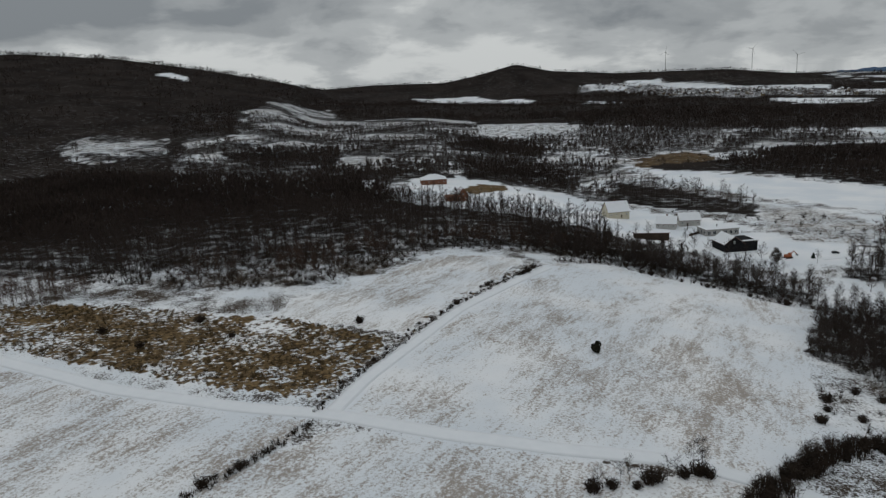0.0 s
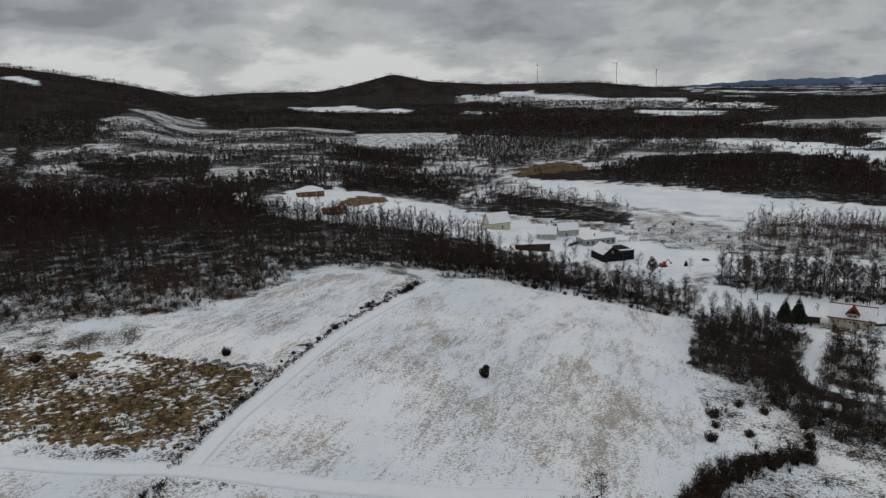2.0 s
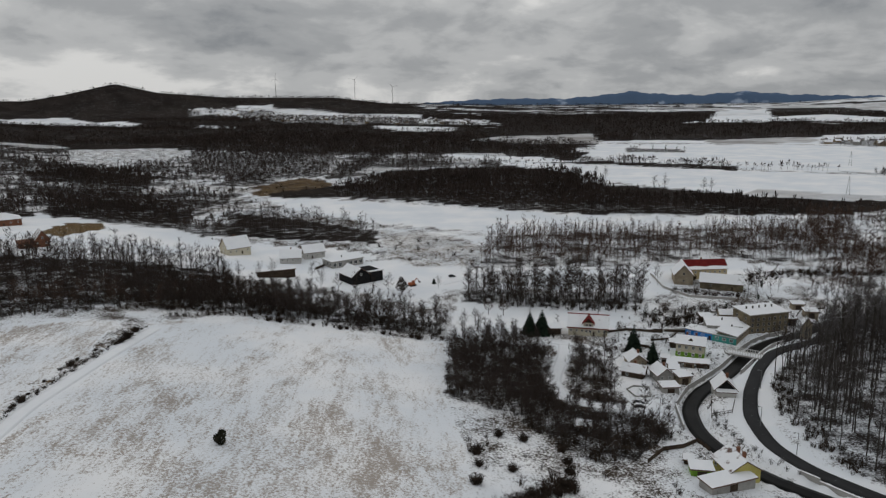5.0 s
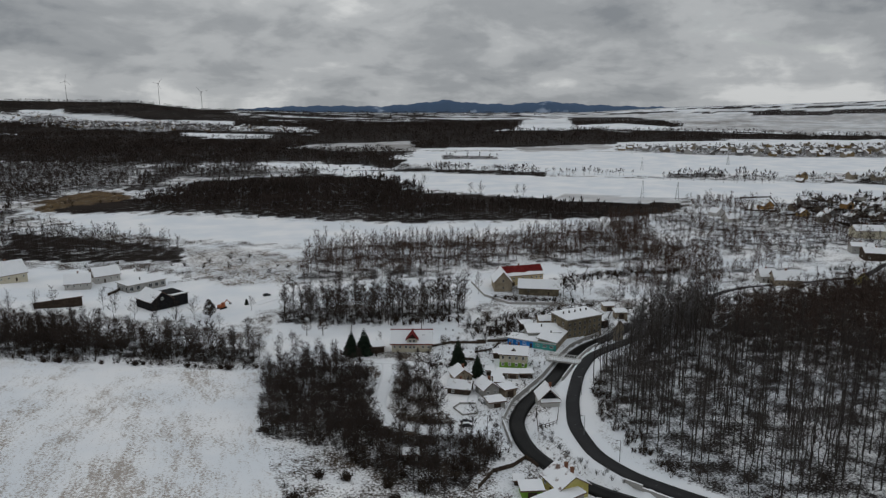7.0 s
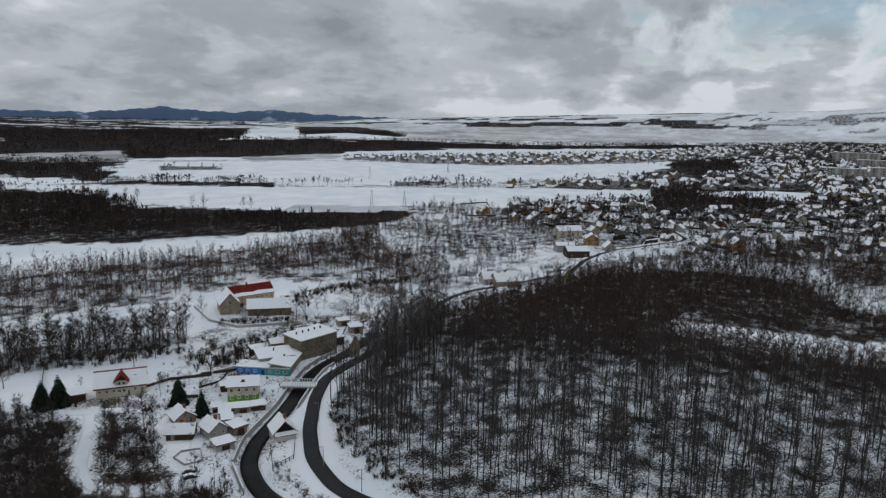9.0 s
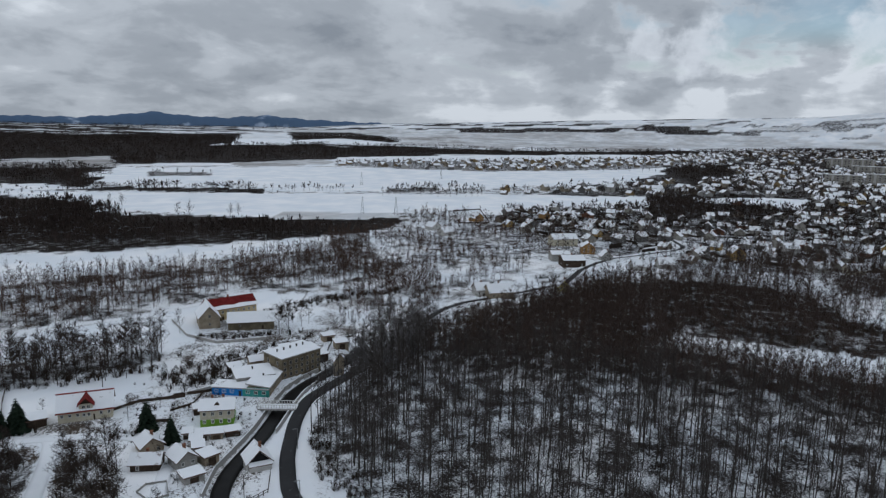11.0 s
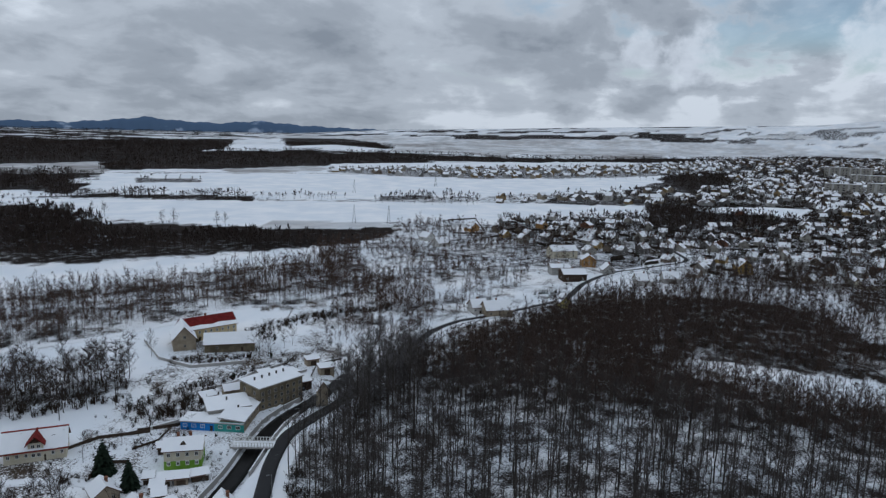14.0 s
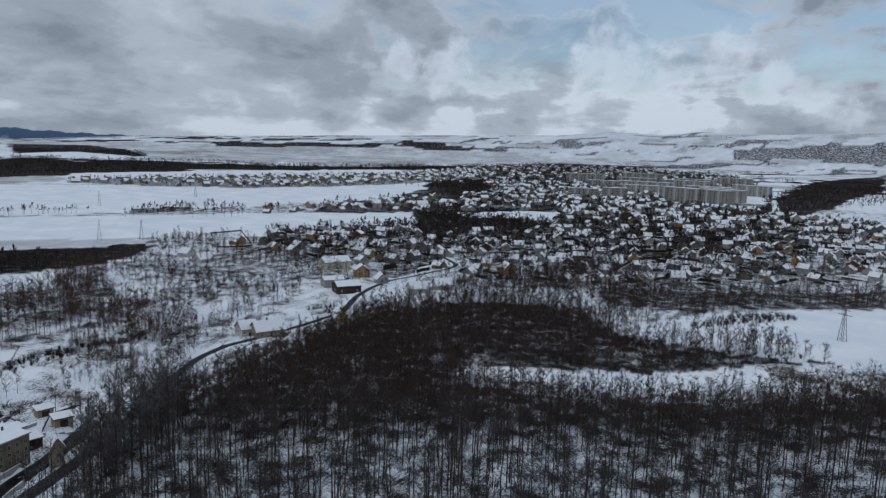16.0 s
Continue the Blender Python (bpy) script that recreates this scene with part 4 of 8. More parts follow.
# ---- trees ----
def bare_tree(seed, h, spread, bare, limbs, twigs, twig_w=0.07, lean=0.02):
    """A leafless tree: (wood, twig) as Geo pair. bare: share of the stem without limbs."""
    r = random.Random(seed)
    wood, fine = Geo(), Geo()
    pts = [Vector((0, 0, -0.3))]
    for i in range(1, 5):
        pts.append(Vector((r.uniform(-1, 1) * lean * h, r.uniform(-1, 1) * lean * h, h * 0.95 * i / 4)))
    rad = [h * 0.0084 * (1 - 0.2 * i) + 0.02 for i in range(5)]
    for i in range(4):
        wood.limb(pts[i], pts[i + 1], rad[i], rad[i + 1], 4, False)
    ends = []
    for i in range(limbs):
        f = bare + (1 - bare) * (i + r.random()) / limbs * 0.95
        k = min(3, int(f * 4))
        a = pts[k].lerp(pts[k + 1], f * 4 - k)
        az = r.uniform(0, 6.283)
        reach = spread * (1.15 - 0.75 * abs(f - bare) / (1 - bare + 0.01)) * r.uniform(0.6, 1.1)
        b = a + Vector((math.cos(az) * reach, math.sin(az) * reach, reach * r.uniform(0.55, 1.3)))
        wood.limb(a, b, h * 0.0034, 0.02, 3, False)
        ends.append((a, b))
        c = a.lerp(b, 0.5)
        e = c + Vector((r.uniform(-1, 1), r.uniform(-1, 1), r.uniform(0.4, 1.2))) * reach * 0.6
        k2 = (e - c).orthogonal().normalized() * h * 0.0028
        wood.add([c - k2, c + k2, e], [(0, 1, 2)])
        ends.append((c, e))
    for i in range(twigs):
        a, b = ends[r.randrange(len(ends))]
        p = a.lerp(b, r.uniform(0.25, 1.0))
        d = Vector((r.gauss(0, 1), r.gauss(0, 1), r.gauss(0.9, 0.8))).normalized() * r.uniform(0.5, 1.5) * spread * 0.5
        side = d.orthogonal().normalized()
        side.rotate(Euler((r.random() * 6, r.random() * 6, r.random() * 6)))
        fine.add([p - side * twig_w, p + side * twig_w, p + d], [(0, 1, 2)])
    return wood, fine


def shrub_geo(seed, h, w, stems):
    r = random.Random(seed)
    g = Geo()
    for i in range(stems):
        az, t = r.uniform(0, 6.283), r.uniform(0.1, 1)
        a = Vector((math.cos(az) * w * 0.3 * t, math.sin(az) * w * 0.3 * t, -0.1))
        b = Vector((math.cos(az) * w * 0.55 * t, math.sin(az) * w * 0.55 * t, h * r.uniform(0.5, 1.0)))
        m = a.lerp(b, 0.5)
        s = Vector((-math.sin(az), math.cos(az), 0.2)) * 0.085
        g.add([a - s, a + s, b], [(0, 1, 2)])
        for k in range(3):
            p = a.lerp(b, r.uniform(0.3, 0.95))
            q = p + Vector((r.gauss(0, 1), r.gauss(0, 1), r.gauss(0.6, 0.6))) * h * 0.25
            s2 = Vector((r.gauss(0, 1), r.gauss(0, 1), r.gauss(0, 1))).normalized() * 0.085
            g.add([p - s2, p + s2, q], [(0, 1, 2)])
    return g


def spruce_geo(seed, h, w, tiers=14, n=11):
    r = random.Random(seed)
    g = Geo()
    for i in range(tiers):
        z = h * (0.08 + 0.9 * i / tiers)
        reach = w * (1 - i / tiers) ** 0.85 + 0.12
        for k in range(n):
            az = 6.283 * (k + r.random() * 0.8) / n
            L = reach * r.uniform(0.75, 1.15)
            d = Vector((math.cos(az), math.sin(az), 0))
            s = Vector((-d.y, d.x, 0)) * L * 0.27
            root, tip = Vector((0, 0, z + 0.1 * h / tiers)), d * L + Vector((0, 0, z - 0.32 * L))
            mid = d * L * 0.55 + Vector((0, 0, z - 0.06 * L))
            g.add([root, mid - s, tip, mid + s, mid + Vector((0, 0, -0.25 * L))], [(0, 1, 3), (1, 2, 3), (1, 4, 2), (4, 3, 2)])
    return g


def arrays(g):
    """Triangles of a Geo as arrays."""
    f = []
    for q in g.f:
        for i in range(1, len(q) - 1):
            f.append((q[0], q[i], q[i + 1]))
    return np.array([tuple(p) for p in g.v], np.float32), np.array(f, np.int32)


def spread_many(name, templates, x, y, sizes, mat, label, category, seed, sink=0.0):
    """Many plants joined into one mesh of kind stuff."""
    if len(x) == 0:
        return None
    rg = np.random.default_rng(seed)
    z = height(x, y) - sink
    pick = rg.integers(0, len(templates), len(x))
    Vs, Fs, o = [], [], 0
    for k, (tv, tf) in enumerate(templates):
        m = pick == k
        n = int(m.sum())
        if n == 0:
            continue
        a = rg.uniform(0, 6.283, n)
        c, s = np.cos(a)[:, None], np.sin(a)[:, None]
        sz = sizes[m][:, None]
        vx = (tv[None, :, 0] * c - tv[None, :, 1] * s) * sz + x[m][:, None]
        vy = (tv[None, :, 0] * s + tv[None, :, 1] * c) * sz + y[m][:, None]
        vz = tv[None, :, 2] * sz * rg.uniform(0.85, 1.15, n)[:, None] + z[m][:, None]
        Vs.append(np.stack([vx, vy, vz], -1).reshape(-1, 3))
        Fs.append((tf[None] + (np.arange(n) * len(tv))[:, None, None] + o).reshape(-1, 3))
        o += n * len(tv)
    return tagged(new(name, mesh_from(name, np.vstack(Vs), np.vstack(Fs), mat)), label, category, kind="stuff")


def scatter(poly, spacing, seed, keep=1.0, avoid=(), test=None):
    rg = np.random.default_rng(seed)
    P = np.array(poly, float)
    gx, gy = np.meshgrid(np.arange(P[:, 0].min(), P[:, 0].max(), spacing), np.arange(P[:, 1].min(), P[:, 1].max(), spacing))
    x, y = gx.ravel() + rg.uniform(-0.5, 0.5, gx.size) * spacing, gy.ravel() + rg.uniform(-0.5, 0.5, gx.size) * spacing
    m = inside(x, y, poly) & (rg.random(x.size) < keep)
    for a in avoid:
        m &= ~inside(x, y, a)
    if test is not None:
        m &= test(x, y)
    x, y = x[m], y[m]
    return x, y


def clear_of_roads(x, y):
    return (line_gap(x, y, ((218, 146), (203, 137))) > 3.6) & (line_gap(x, y, ROAD) > 4.6) & (line_gap(x, y, RIVER) > 5) & (line_gap(x + 1.2, y + 1.0, LANE) > 3.6) & (line_gap(x, y, TRACK) > 3.5) & (line_gap(x, y, TRACK_B) > 3)


TALL = [bare_tree(10 + i, 15.0, 2.7, 0.52, 12, 150, 0.05) for i in range(5)]
ROUND = [bare_tree(30 + i, 11.0, 3.4, 0.22, 14, 170, 0.06) for i in range(4)]
BIRCH = [bare_tree(50 + i, 10.0, 2.0, 0.15, 13, 150, 0.075) for i in range(3)]
THIN = [bare_tree(20 + i, 16.0, 2.4, 0.46, 12, 190, 0.03, 0.012) for i in range(5)]
TREE = [bare_tree(40 + i, 11.0, 2.7, 0.22, 18, 320, 0.048) for i in range(5)]
TREE_W, TREE_T = [arrays(w) for w, t in TREE], [arrays(t) for w, t in TREE]
THIN_W, THIN_T = [arrays(w) for w, t in THIN], [arrays(t) for w, t in THIN]
TALL_W, TALL_T = [arrays(w) for w, t in TALL], [arrays(t) for w, t in TALL]
ROUND_W, ROUND_T = [arrays(w) for w, t in ROUND], [arrays(t) for w, t in ROUND]
BIRCH_W, BIRCH_T = [arrays(w) for w, t in BIRCH], [arrays(t) for w, t in BIRCH]
SHRUB = [arrays(shrub_geo(70 + i, 2.4, 2.6, 15)) for i in range(3)]


def far_tree(seed, h, w, n, fat=0.16):
    """A distant leafless tree: stem and coarse sprays."""
    r = random.Random(seed)
    g = Geo()
    g.add([(-0.18, 0, -0.5), (0.18, 0, -0.5), (0, 0, h * 0.9)], [(0, 1, 2)])
    g.add([(0, -0.18, -0.5), (0, 0.18, -0.5), (0, 0, h * 0.9)], [(0, 1, 2)])
    for i in range(n):
        az, lat = r.uniform(0, 6.283), r.uniform(-0.7, 1.0)
        c = math.sqrt(max(0.05, 1 - lat * lat))
        b = Vector((math.cos(az) * w * c, math.sin(az) * w * c, h * (0.62 + 0.37 * lat))) * r.uniform(0.8, 1.0)
        a = Vector((0, 0, h * r.uniform(0.3, 0.6))).lerp(b, 0.25)
        s = Vector((r.gauss(0, 1), r.gauss(0, 1), r.gauss(0, 0.6))).normalized() * fat * w * r.uniform(0.5, 1.2)
        m = a.lerp(b, 0.6)
        g.add([a, m - s, b, m + s], [(0, 1, 2, 3)])
    return g


def far_grove(seed, n, size, h):
    """A distant clump of leafless trees with an uneven top."""
    r = random.Random(seed)
    g = Geo()
    for i in range(n):
        x, y = r.uniform(-size, size), r.uniform(-size, size)
        t = far_tree(seed * 100 + i, h * r.uniform(0.7, 1.15), h * 0.28, 5)
        k = r.uniform(1.0, 1.9)
        g.add([(p[0] * k + x, p[1] * k + y, p[2]) for p in map(tuple, t.v)], t.f)
    return g


FAR = [arrays(far_tree(90 + i, 12.0, 3.0, 18)) for i in range(4)]
FAR_LITE = [arrays(far_tree(95 + i, 10.0, 2.8, 9, 0.26)) for i in range(4)]


def mid_tree(seed, h, w, n, bare=0.3, fat=0.045):
    """A leafless tree seen from some way off: stem, limbs and fine upswept twigs."""
    r = random.Random(seed)
    g = Geo()
    g.limb((0, 0, -0.4), (r.uniform(-0.3, 0.3), r.uniform(-0.3, 0.3), h * 0.92), h * 0.0105, 0.02, 3, False)
    ends = []
    for i in range(8):
        f = bare + (0.9 - bare) * (i + r.random()) / 8
        a, az = Vector((0, 0, h * f)), r.uniform(0, 6.283)
        reach = w * (1.1 - 0.6 * (f - bare) / (0.9 - bare)) * r.uniform(0.6, 1.05)
        b = a + Vector((math.cos(az) * reach, math.sin(az) * reach, reach * r.uniform(0.6, 1.3)))
        s = Vector((-math.sin(az), math.cos(az), 0.4)) * h * 0.006
        g.add([a - s, a + s, b], [(0, 1, 2)])
        ends.append((a, b))
    for i in range(n):
        a, b = ends[r.randrange(8)]
        p = a.lerp(b, r.uniform(0.15, 1.0))
        q = p + Vector((r.gauss(0, 1), r.gauss(0, 1), r.gauss(0.8, 0.8))).normalized() * r.uniform(0.35, 1.0) * w * 0.75
        s = Vector((r.gauss(0, 1), r.gauss(0, 1), r.gauss(0, 0.6))).normalized() * fat
        g.add([p - s, p + s, q], [(0, 1, 2)])
    return g


MID = [arrays(mid_tree(200 + i, 12.0, 2.7, 92, 0.24, 0.08)) for i in range(6)]
LOW = [arrays(mid_tree(210 + i, 12.0, 3.3, 125, 0.12, 0.095)) for i in range(5)]
GROVES = [arrays(far_grove(120 + i, 11, 15.0, 11.0)) for i in range(4)]
TIER = [arrays(far_grove(130 + i, 7, 8.0, 10.0)) for i in range(4)]


def wood_of(name, x, y, wood, twig, size, seed, bark, twigs, label):
    rg = np.random.default_rng(seed)
    s = size * rg.triangular(0.5, 0.95, 1.3, len(x))
    spread_many(name + "_stems", wood, x, y, s, bark, label + ", stems and limbs", "trees", seed)
    spread_many(name + "_twigs", twig, x, y, s, twigs, label + ", fine twigs", "trees", seed)


def plant_woods():
    # nearest stems of the east wood stand alone as trees
    x, y = scatter(EAST_WOOD, 3.4, 1, 0.95, (CLEARING,), clear_of_roads)
    thin = np.random.default_rng(3).random(len(x)) < np.where(x > 238, 1.0, 0.66)
    x, y = x[thin], y[thin]
    near = (x < 236) & (x > 150) & (y > 30) & (np.hypot(x - 60, y - 50) < 182)
    order = np.argsort(np.hypot(x - 60, y - 50) + 1e6 * ~near)[:260]
    single = np.zeros(len(x), bool)
    single[order] = True
    rest = ~single
    brow = rest & (x > 238)
    slope = rest & ~brow
    spread_many("east_wood", MID, x[brow], y[brow], np.random.default_rng(2).uniform(0.72, 1.0, brow.sum()), M_BROW, "leafless beech wood on a snowy rise", "trees", 2)
    wood_of("slope_wood", x[slope], y[slope], THIN_W, THIN_T, 1.0, 2, M_BARK, M_SLOPE, "thin leafless trees on a snowy slope")
    # tall trees that crowd the road along the foot of the wood
    ex, ey = scatter(((203, 138), (212, 142), (228, 146), (262, 148), (262, 130), (232, 126), (206, 129)), 2.6, 61, 0.95, (), lambda x, y: (line_gap(x, y, ROAD) > 2.9) & (line_gap(x, y, RIVER) > 3.4) & (np.hypot(x - 218, y - 146) > 4) & (line_gap(x, y, ((218, 146), (203, 137))) > 3.6))
    wood_of("road_wood", ex, ey, TREE_W, TREE_T, 1.1, 62, M_BARK, M_RIME, "tall frosted trees leaning over the road")
    ex, ey = scatter(((158, 104), (168, 118), (184, 134), (204, 142), (206, 129), (188, 122), (172, 104)), 2.7, 71, 0.85, (), lambda x, y: (line_gap(x, y, ROAD) > 5.2 + 0.07 * (204 - x)) & (line_gap(x, y, ((218, 146), (203, 137))) > 3.6))
    wood_of("edge_wood", ex, ey, THIN_W, THIN_T, 0.72, 72, M_BARK, M_RIME, "young leafless trees along the wood's edge")
    bx, by = scatter(((232, 132), (262, 130), (330, 108), (385, 84), (330, 64), (292, 60), (272, 40), (270, -60), (244, -60), (238, 60)), 3.1, 63, 0.9, (CLEARING,), clear_of_roads)
    spread_many("brow_brush", LOW, bx, by, np.random.default_rng(64).uniform(0.35, 0.75, len(bx)), M_BROW, "dense brown young growth under the beeches", "trees", 64)
    fx, fy = scatter(((150, 92), (164, 114), (183, 131), (205, 139), (240, 134), (240, -40), (170, -60), (140, 30)), 3.2, 68, 0.85, (), clear_of_roads)
    fx, fy = fx[fx < 240], fy[fx < 240]
    spread_many("slope_brush", SHRUB, fx, fy, np.random.default_rng(69).uniform(0.12, 0.36, len(fx)), M_SHRUB, "dark brush and fallen twigs between the slope trees", "undergrowth", 69)
    masters = []
    for w, t in THIN:
        e = tagged(new("bare_tree"), "tall leafless forest tree on a snowy slope", "tree", "trees of the east wood")
        part("trunk", w, M_BARK, e)
        part("crown", t, M_SLOPE, e, "fine bare twigs")
        masters.append(e)
    r = random.Random(5)
    for n, i in enumerate(order):
        m = pose(x[i], y[i], float(height(x[i], y[i])), 0, 0, r.uniform(0, 360))
        src = masters[n % 5]
        if n < 5:
            masters[n].matrix_basis = m
        else:
            copy_thing(src, m)
    x, y = scatter(GROVE, 2.5, 3, 0.95, (), clear_of_roads)
    wood_of("grove", x, y, TREE_W, TREE_T, 0.62, 4, M_BARK, M_GROVE, "dense leafless grove beside the lane")
    x, y = scatter(GROVE_B, 4.0, 33, 0.85, (), clear_of_roads)
    wood_of("slope_grove", x, y, TREE_W, TREE_T, 0.78, 34, M_BARK, M_GROVE, "leafless grove on the slope")
    x, y = scatter(GROVE_C, 2.9, 43, 0.85, (), clear_of_roads)
    wood_of("low_grove", x, y, TREE_W, TREE_T, 0.6, 44, M_BARK, M_GROVE, "leafless trees below the lane")
    x, y = scatter(WEST_WOOD, 3.8, 5, 0.93, (FIELD_B, MEADOW, CLEAR_VALLEY), lambda x, y: clear_of_roads(x, y) & (wave(x, y, 16, 3.3) > -0.62) & ((y > 258 + 0.1 * x) | (wave(x, y, 9, 1.9) > 0.05)))
    d = np.hypot(x - 30, y - 30)
    m = d < 240
    far = d > 340
    wood_of("west_wood", x[m], y[m], TREE_W, TREE_T, 0.72, 6, M_BARK, M_BRUSH, "leafless wood above the meadow")
    spread_many("west_wood_upper", FAR, x[far], y[far], np.random.default_rng(8).uniform(0.6, 1.0, far.sum()), M_TWIG_FAR, "leafless wood climbing the western slope", "trees", 8)
    m |= far
    spread_many("west_wood_far", MID, x[~m], y[~m], np.random.default_rng(7).uniform(0.65, 1.1, (~m).sum()), M_TWIG_FAR, "leafless wood stretching up the valley", "trees", 7)
    for nm, poly, gap, size, seed, lab in (("park_wood", PARK_WOOD, 3.4, 1.12, 9, "belt of old leafless trees"), ("field_belt", FIELD_BELT, 2.6, 0.72, 11, "leafless belt behind the field")):
        x, y = scatter(poly, gap, seed, 0.9, (), clear_of_roads)
        wood_of(nm, x, y, TREE_W, TREE_T, size, seed + 1, M_BARK, M_GROVE, lab)
    x, y = scatter(ALDERS, 3.2, 13, 0.92, (), lambda x, y: clear_of_roads(x, y) & (wave(x, y, 11, 0.7) > -0.8))
    spread_many("alder_belt", MID, x, y, np.random.default_rng(14).triangular(0.32, 0.6, 1.05, len(x)), M_BRUSH, "scattered birches and alders by the frozen lake", "trees", 14)
    x, y = scatter(SCRUB_EAST, 3.3, 15, 0.9, (LAKE, EAST_WOOD), lambda x, y: clear_of_roads(x, y) & (0.7 * wave(x, y, 24, 4.4) + wave(x, y, 8, 1.4) > 0.22))
    spread_many("scrub_trees", LOW, x, y, np.random.default_rng(16).uniform(0.3, 0.7, len(x)), M_BRUSH, "young leafless trees in rough ground", "trees", 16)
    x, y = scatter(EAST_STRIP, 3.5, 17, 0.9, (CLEARING,), clear_of_roads)
    spread_many("strip_wood", LOW, x, y, np.random.default_rng(18).uniform(0.4, 0.75, len(x)), M_BROW, "leafless strip of wood before the town", "trees", 18)
    x, y = scatter(EAST_SCRUB, 4.4, 65, 0.85, (), lambda x, y: clear_of_roads(x, y) & (wave(x, y, 20, 4.9) > -0.1))
    spread_many("scrub_clumps", LOW, x, y, np.random.default_rng(66).uniform(0.25, 0.55, len(x)), M_BROW, "clumps of brown scrub before the town", "scrub", 66)
    rg = np.random.default_rng(19)
    # woods of the painted land: single trees first, clumps far off
    def in_wood(x, y):
        return ((land(x, y) == 1) | ((land(x, y) < 0) & (parcels(x, y) == 1))) & ~any_of(x, y, (REED,))

    for nm, poly, gap, lo, hi, trees, sd, lab in (
            ("lake_wood", ((-250, 380), (-250, 900), (300, 900), (480, 640), (560, 400), (500, 240), (120, 340)), 4.6, 0.5, 1.0, FAR, 20, "dark leafless wood along the lake"),
            ("valley_wood", ((-400, 700), (-400, 1500), (560, 1500), (860, 1060), (960, 900), (700, 440), (520, 480), (300, 900)), 17.0, 0.8, 1.2, TIER, 24, "wide dark wood across the valley")):
        x, y = scatter(poly, gap, sd, 0.93, (), in_wood)
        size = rg.uniform(lo, hi, len(x)) * (1 + 0.25 * wave(x, y, 30, 2.0))
        close = (np.hypot(x - 30, y - 30) < 470) & (nm == "lake_wood")
        spread_many(nm, trees, x[~close], y[~close], size[~close], M_TWIG_FAR, lab, "trees", sd)
        spread_many(nm + "_edge", MID, x[close], y[close], size[close] * 1.05, M_TWIG_FAR, lab, "trees", sd + 1)
    x, y = scatter(((-400, 1500), (-400, 3000), (2600, 3000), (4300, 1900), (4300, -1900), (860, -260), (860, 1060), (560, 1500)), 46, 26, 1.0, (FAR_TOWN_AREA,), lambda x, y: in_wood(x, y) & (np.hypot(x, y) < 2900))
    spread_many("far_wood", GROVES, x, y, rg.uniform(0.9, 1.3, len(x)), M_TWIG_FAR, "dark woods scattered over the far plain", "woods", 26)
    x, y = scatter(((-2600, 300), (-2600, 2600), (300, 2600), (300, 300)), 60, 25, 1.0, (), lambda x, y: wooded_hill(x, y) & (land(x, y) < 0))
    spread_many("hill_wood", GROVES, x, y, rg.uniform(0.9, 1.25, len(x)), M_TWIG_FAR, "dark wood covering the western ridge", "woods", 25)
    x, y = scatter(((-900, 2900), (-900, 4500), (3700, 4500), (3700, 2200), (1800, 2200)), 105, 26, 1.0, (), lambda x, y: wooded_hill(x, y) & (land(x, y) < 0))
    spread_many("horizon_wood", GROVES, x, y, rg.uniform(1.0, 1.5, len(x)), M_TWIG_FAR, "dark woods on the far hills", "woods", 27)
    x, y = scatter(((-250, 380), (-300, 1300), (420, 1150), (640, 560), (480, 260), (120, 340)), 5.8, 67, 0.85, (REED, CLEAR_VALLEY), lambda x, y: np.isin(land(x, y), (4, 5)) & (wave(x, y, 62, 5.5) + 0.5 * wave(x, y, 17, 2.2) > np.where(land(x, y) == 4, -0.12, -0.55)))
    spread_many("heath_trees", FAR, x, y, rg.uniform(0.35, 0.8, len(x)), M_TWIG_FAR, "scattered leafless trees on the snowy heath", "trees", 67)
    x, y = scatter(((640, 300), (640, 800), (1300, 800), (2300, 100), (1300, 100), (760, 300)), 15, 68, 0.8, (), lambda x, y: np.isin(land(x, y), (5, 6)))
    spread_many("suburb_trees", FAR_LITE, x, y, rg.uniform(0.5, 0.95, len(x)), M_TWIG_FAR, "dark leafless trees along the far rows of houses", "trees", 68)
    # undergrowth
    for nm, poly, gap, sd in (("grove_undergrowth", GROVE, 3.0, 35), ("slope_undergrowth", GROVE_B, 2.5, 36), ("low_undergrowth", GROVE_C, 2.6, 45), ("wood_edge_undergrowth", ((-110, 240), (-67, 222), (-25, 222), (10, 260), (71, 253), (85, 300), (40, 300), (-20, 290), (-90, 270), (-150, 270)), 3.1, 37), ("belt_undergrowth", FIELD_BELT, 2.6, 38), ("park_undergrowth", PARK_WOOD, 2.8, 39), ("strip_undergrowth", EAST_STRIP, 4.5, 40), ("brow_undergrowth", ((236, 60), (240, 130), (330, 132), (380, 112), (395, 82), (300, 66)), 4.2, 41)):
        x, y = scatter(poly, gap, sd, 0.8, (FIELD_B, MEADOW, CLEARING), clear_of_roads)
        spread_many(nm, SHRUB, x, y, rg.uniform(0.45, 1.15, len(x)), M_SHRUB, "dark leafless undergrowth between the trees", "undergrowth", sd)
    x, y = scatter(VILLAGE, 4.0, 70, 0.5, (GROVE, GROVE_B, GROVE_C, EAST_WOOD), lambda x, y: (line_gap(x, y, ROAD) > 5.5) & (line_gap(x, y, RIVER) > 4.6) & (line_gap(x, y, LANE) > 3.2) & ((line_gap(x, y, ROAD) < 60) | (x > 170)))
    spread_many("garden_shrubs", SHRUB, x, y, rg.uniform(0.15, 0.5, len(x)), M_SHRUB, "small leafless garden shrubs between the houses", "shrubs", 70)
    x, y = scatter(HILL_VILLAGE, 33, 42, 0.8)
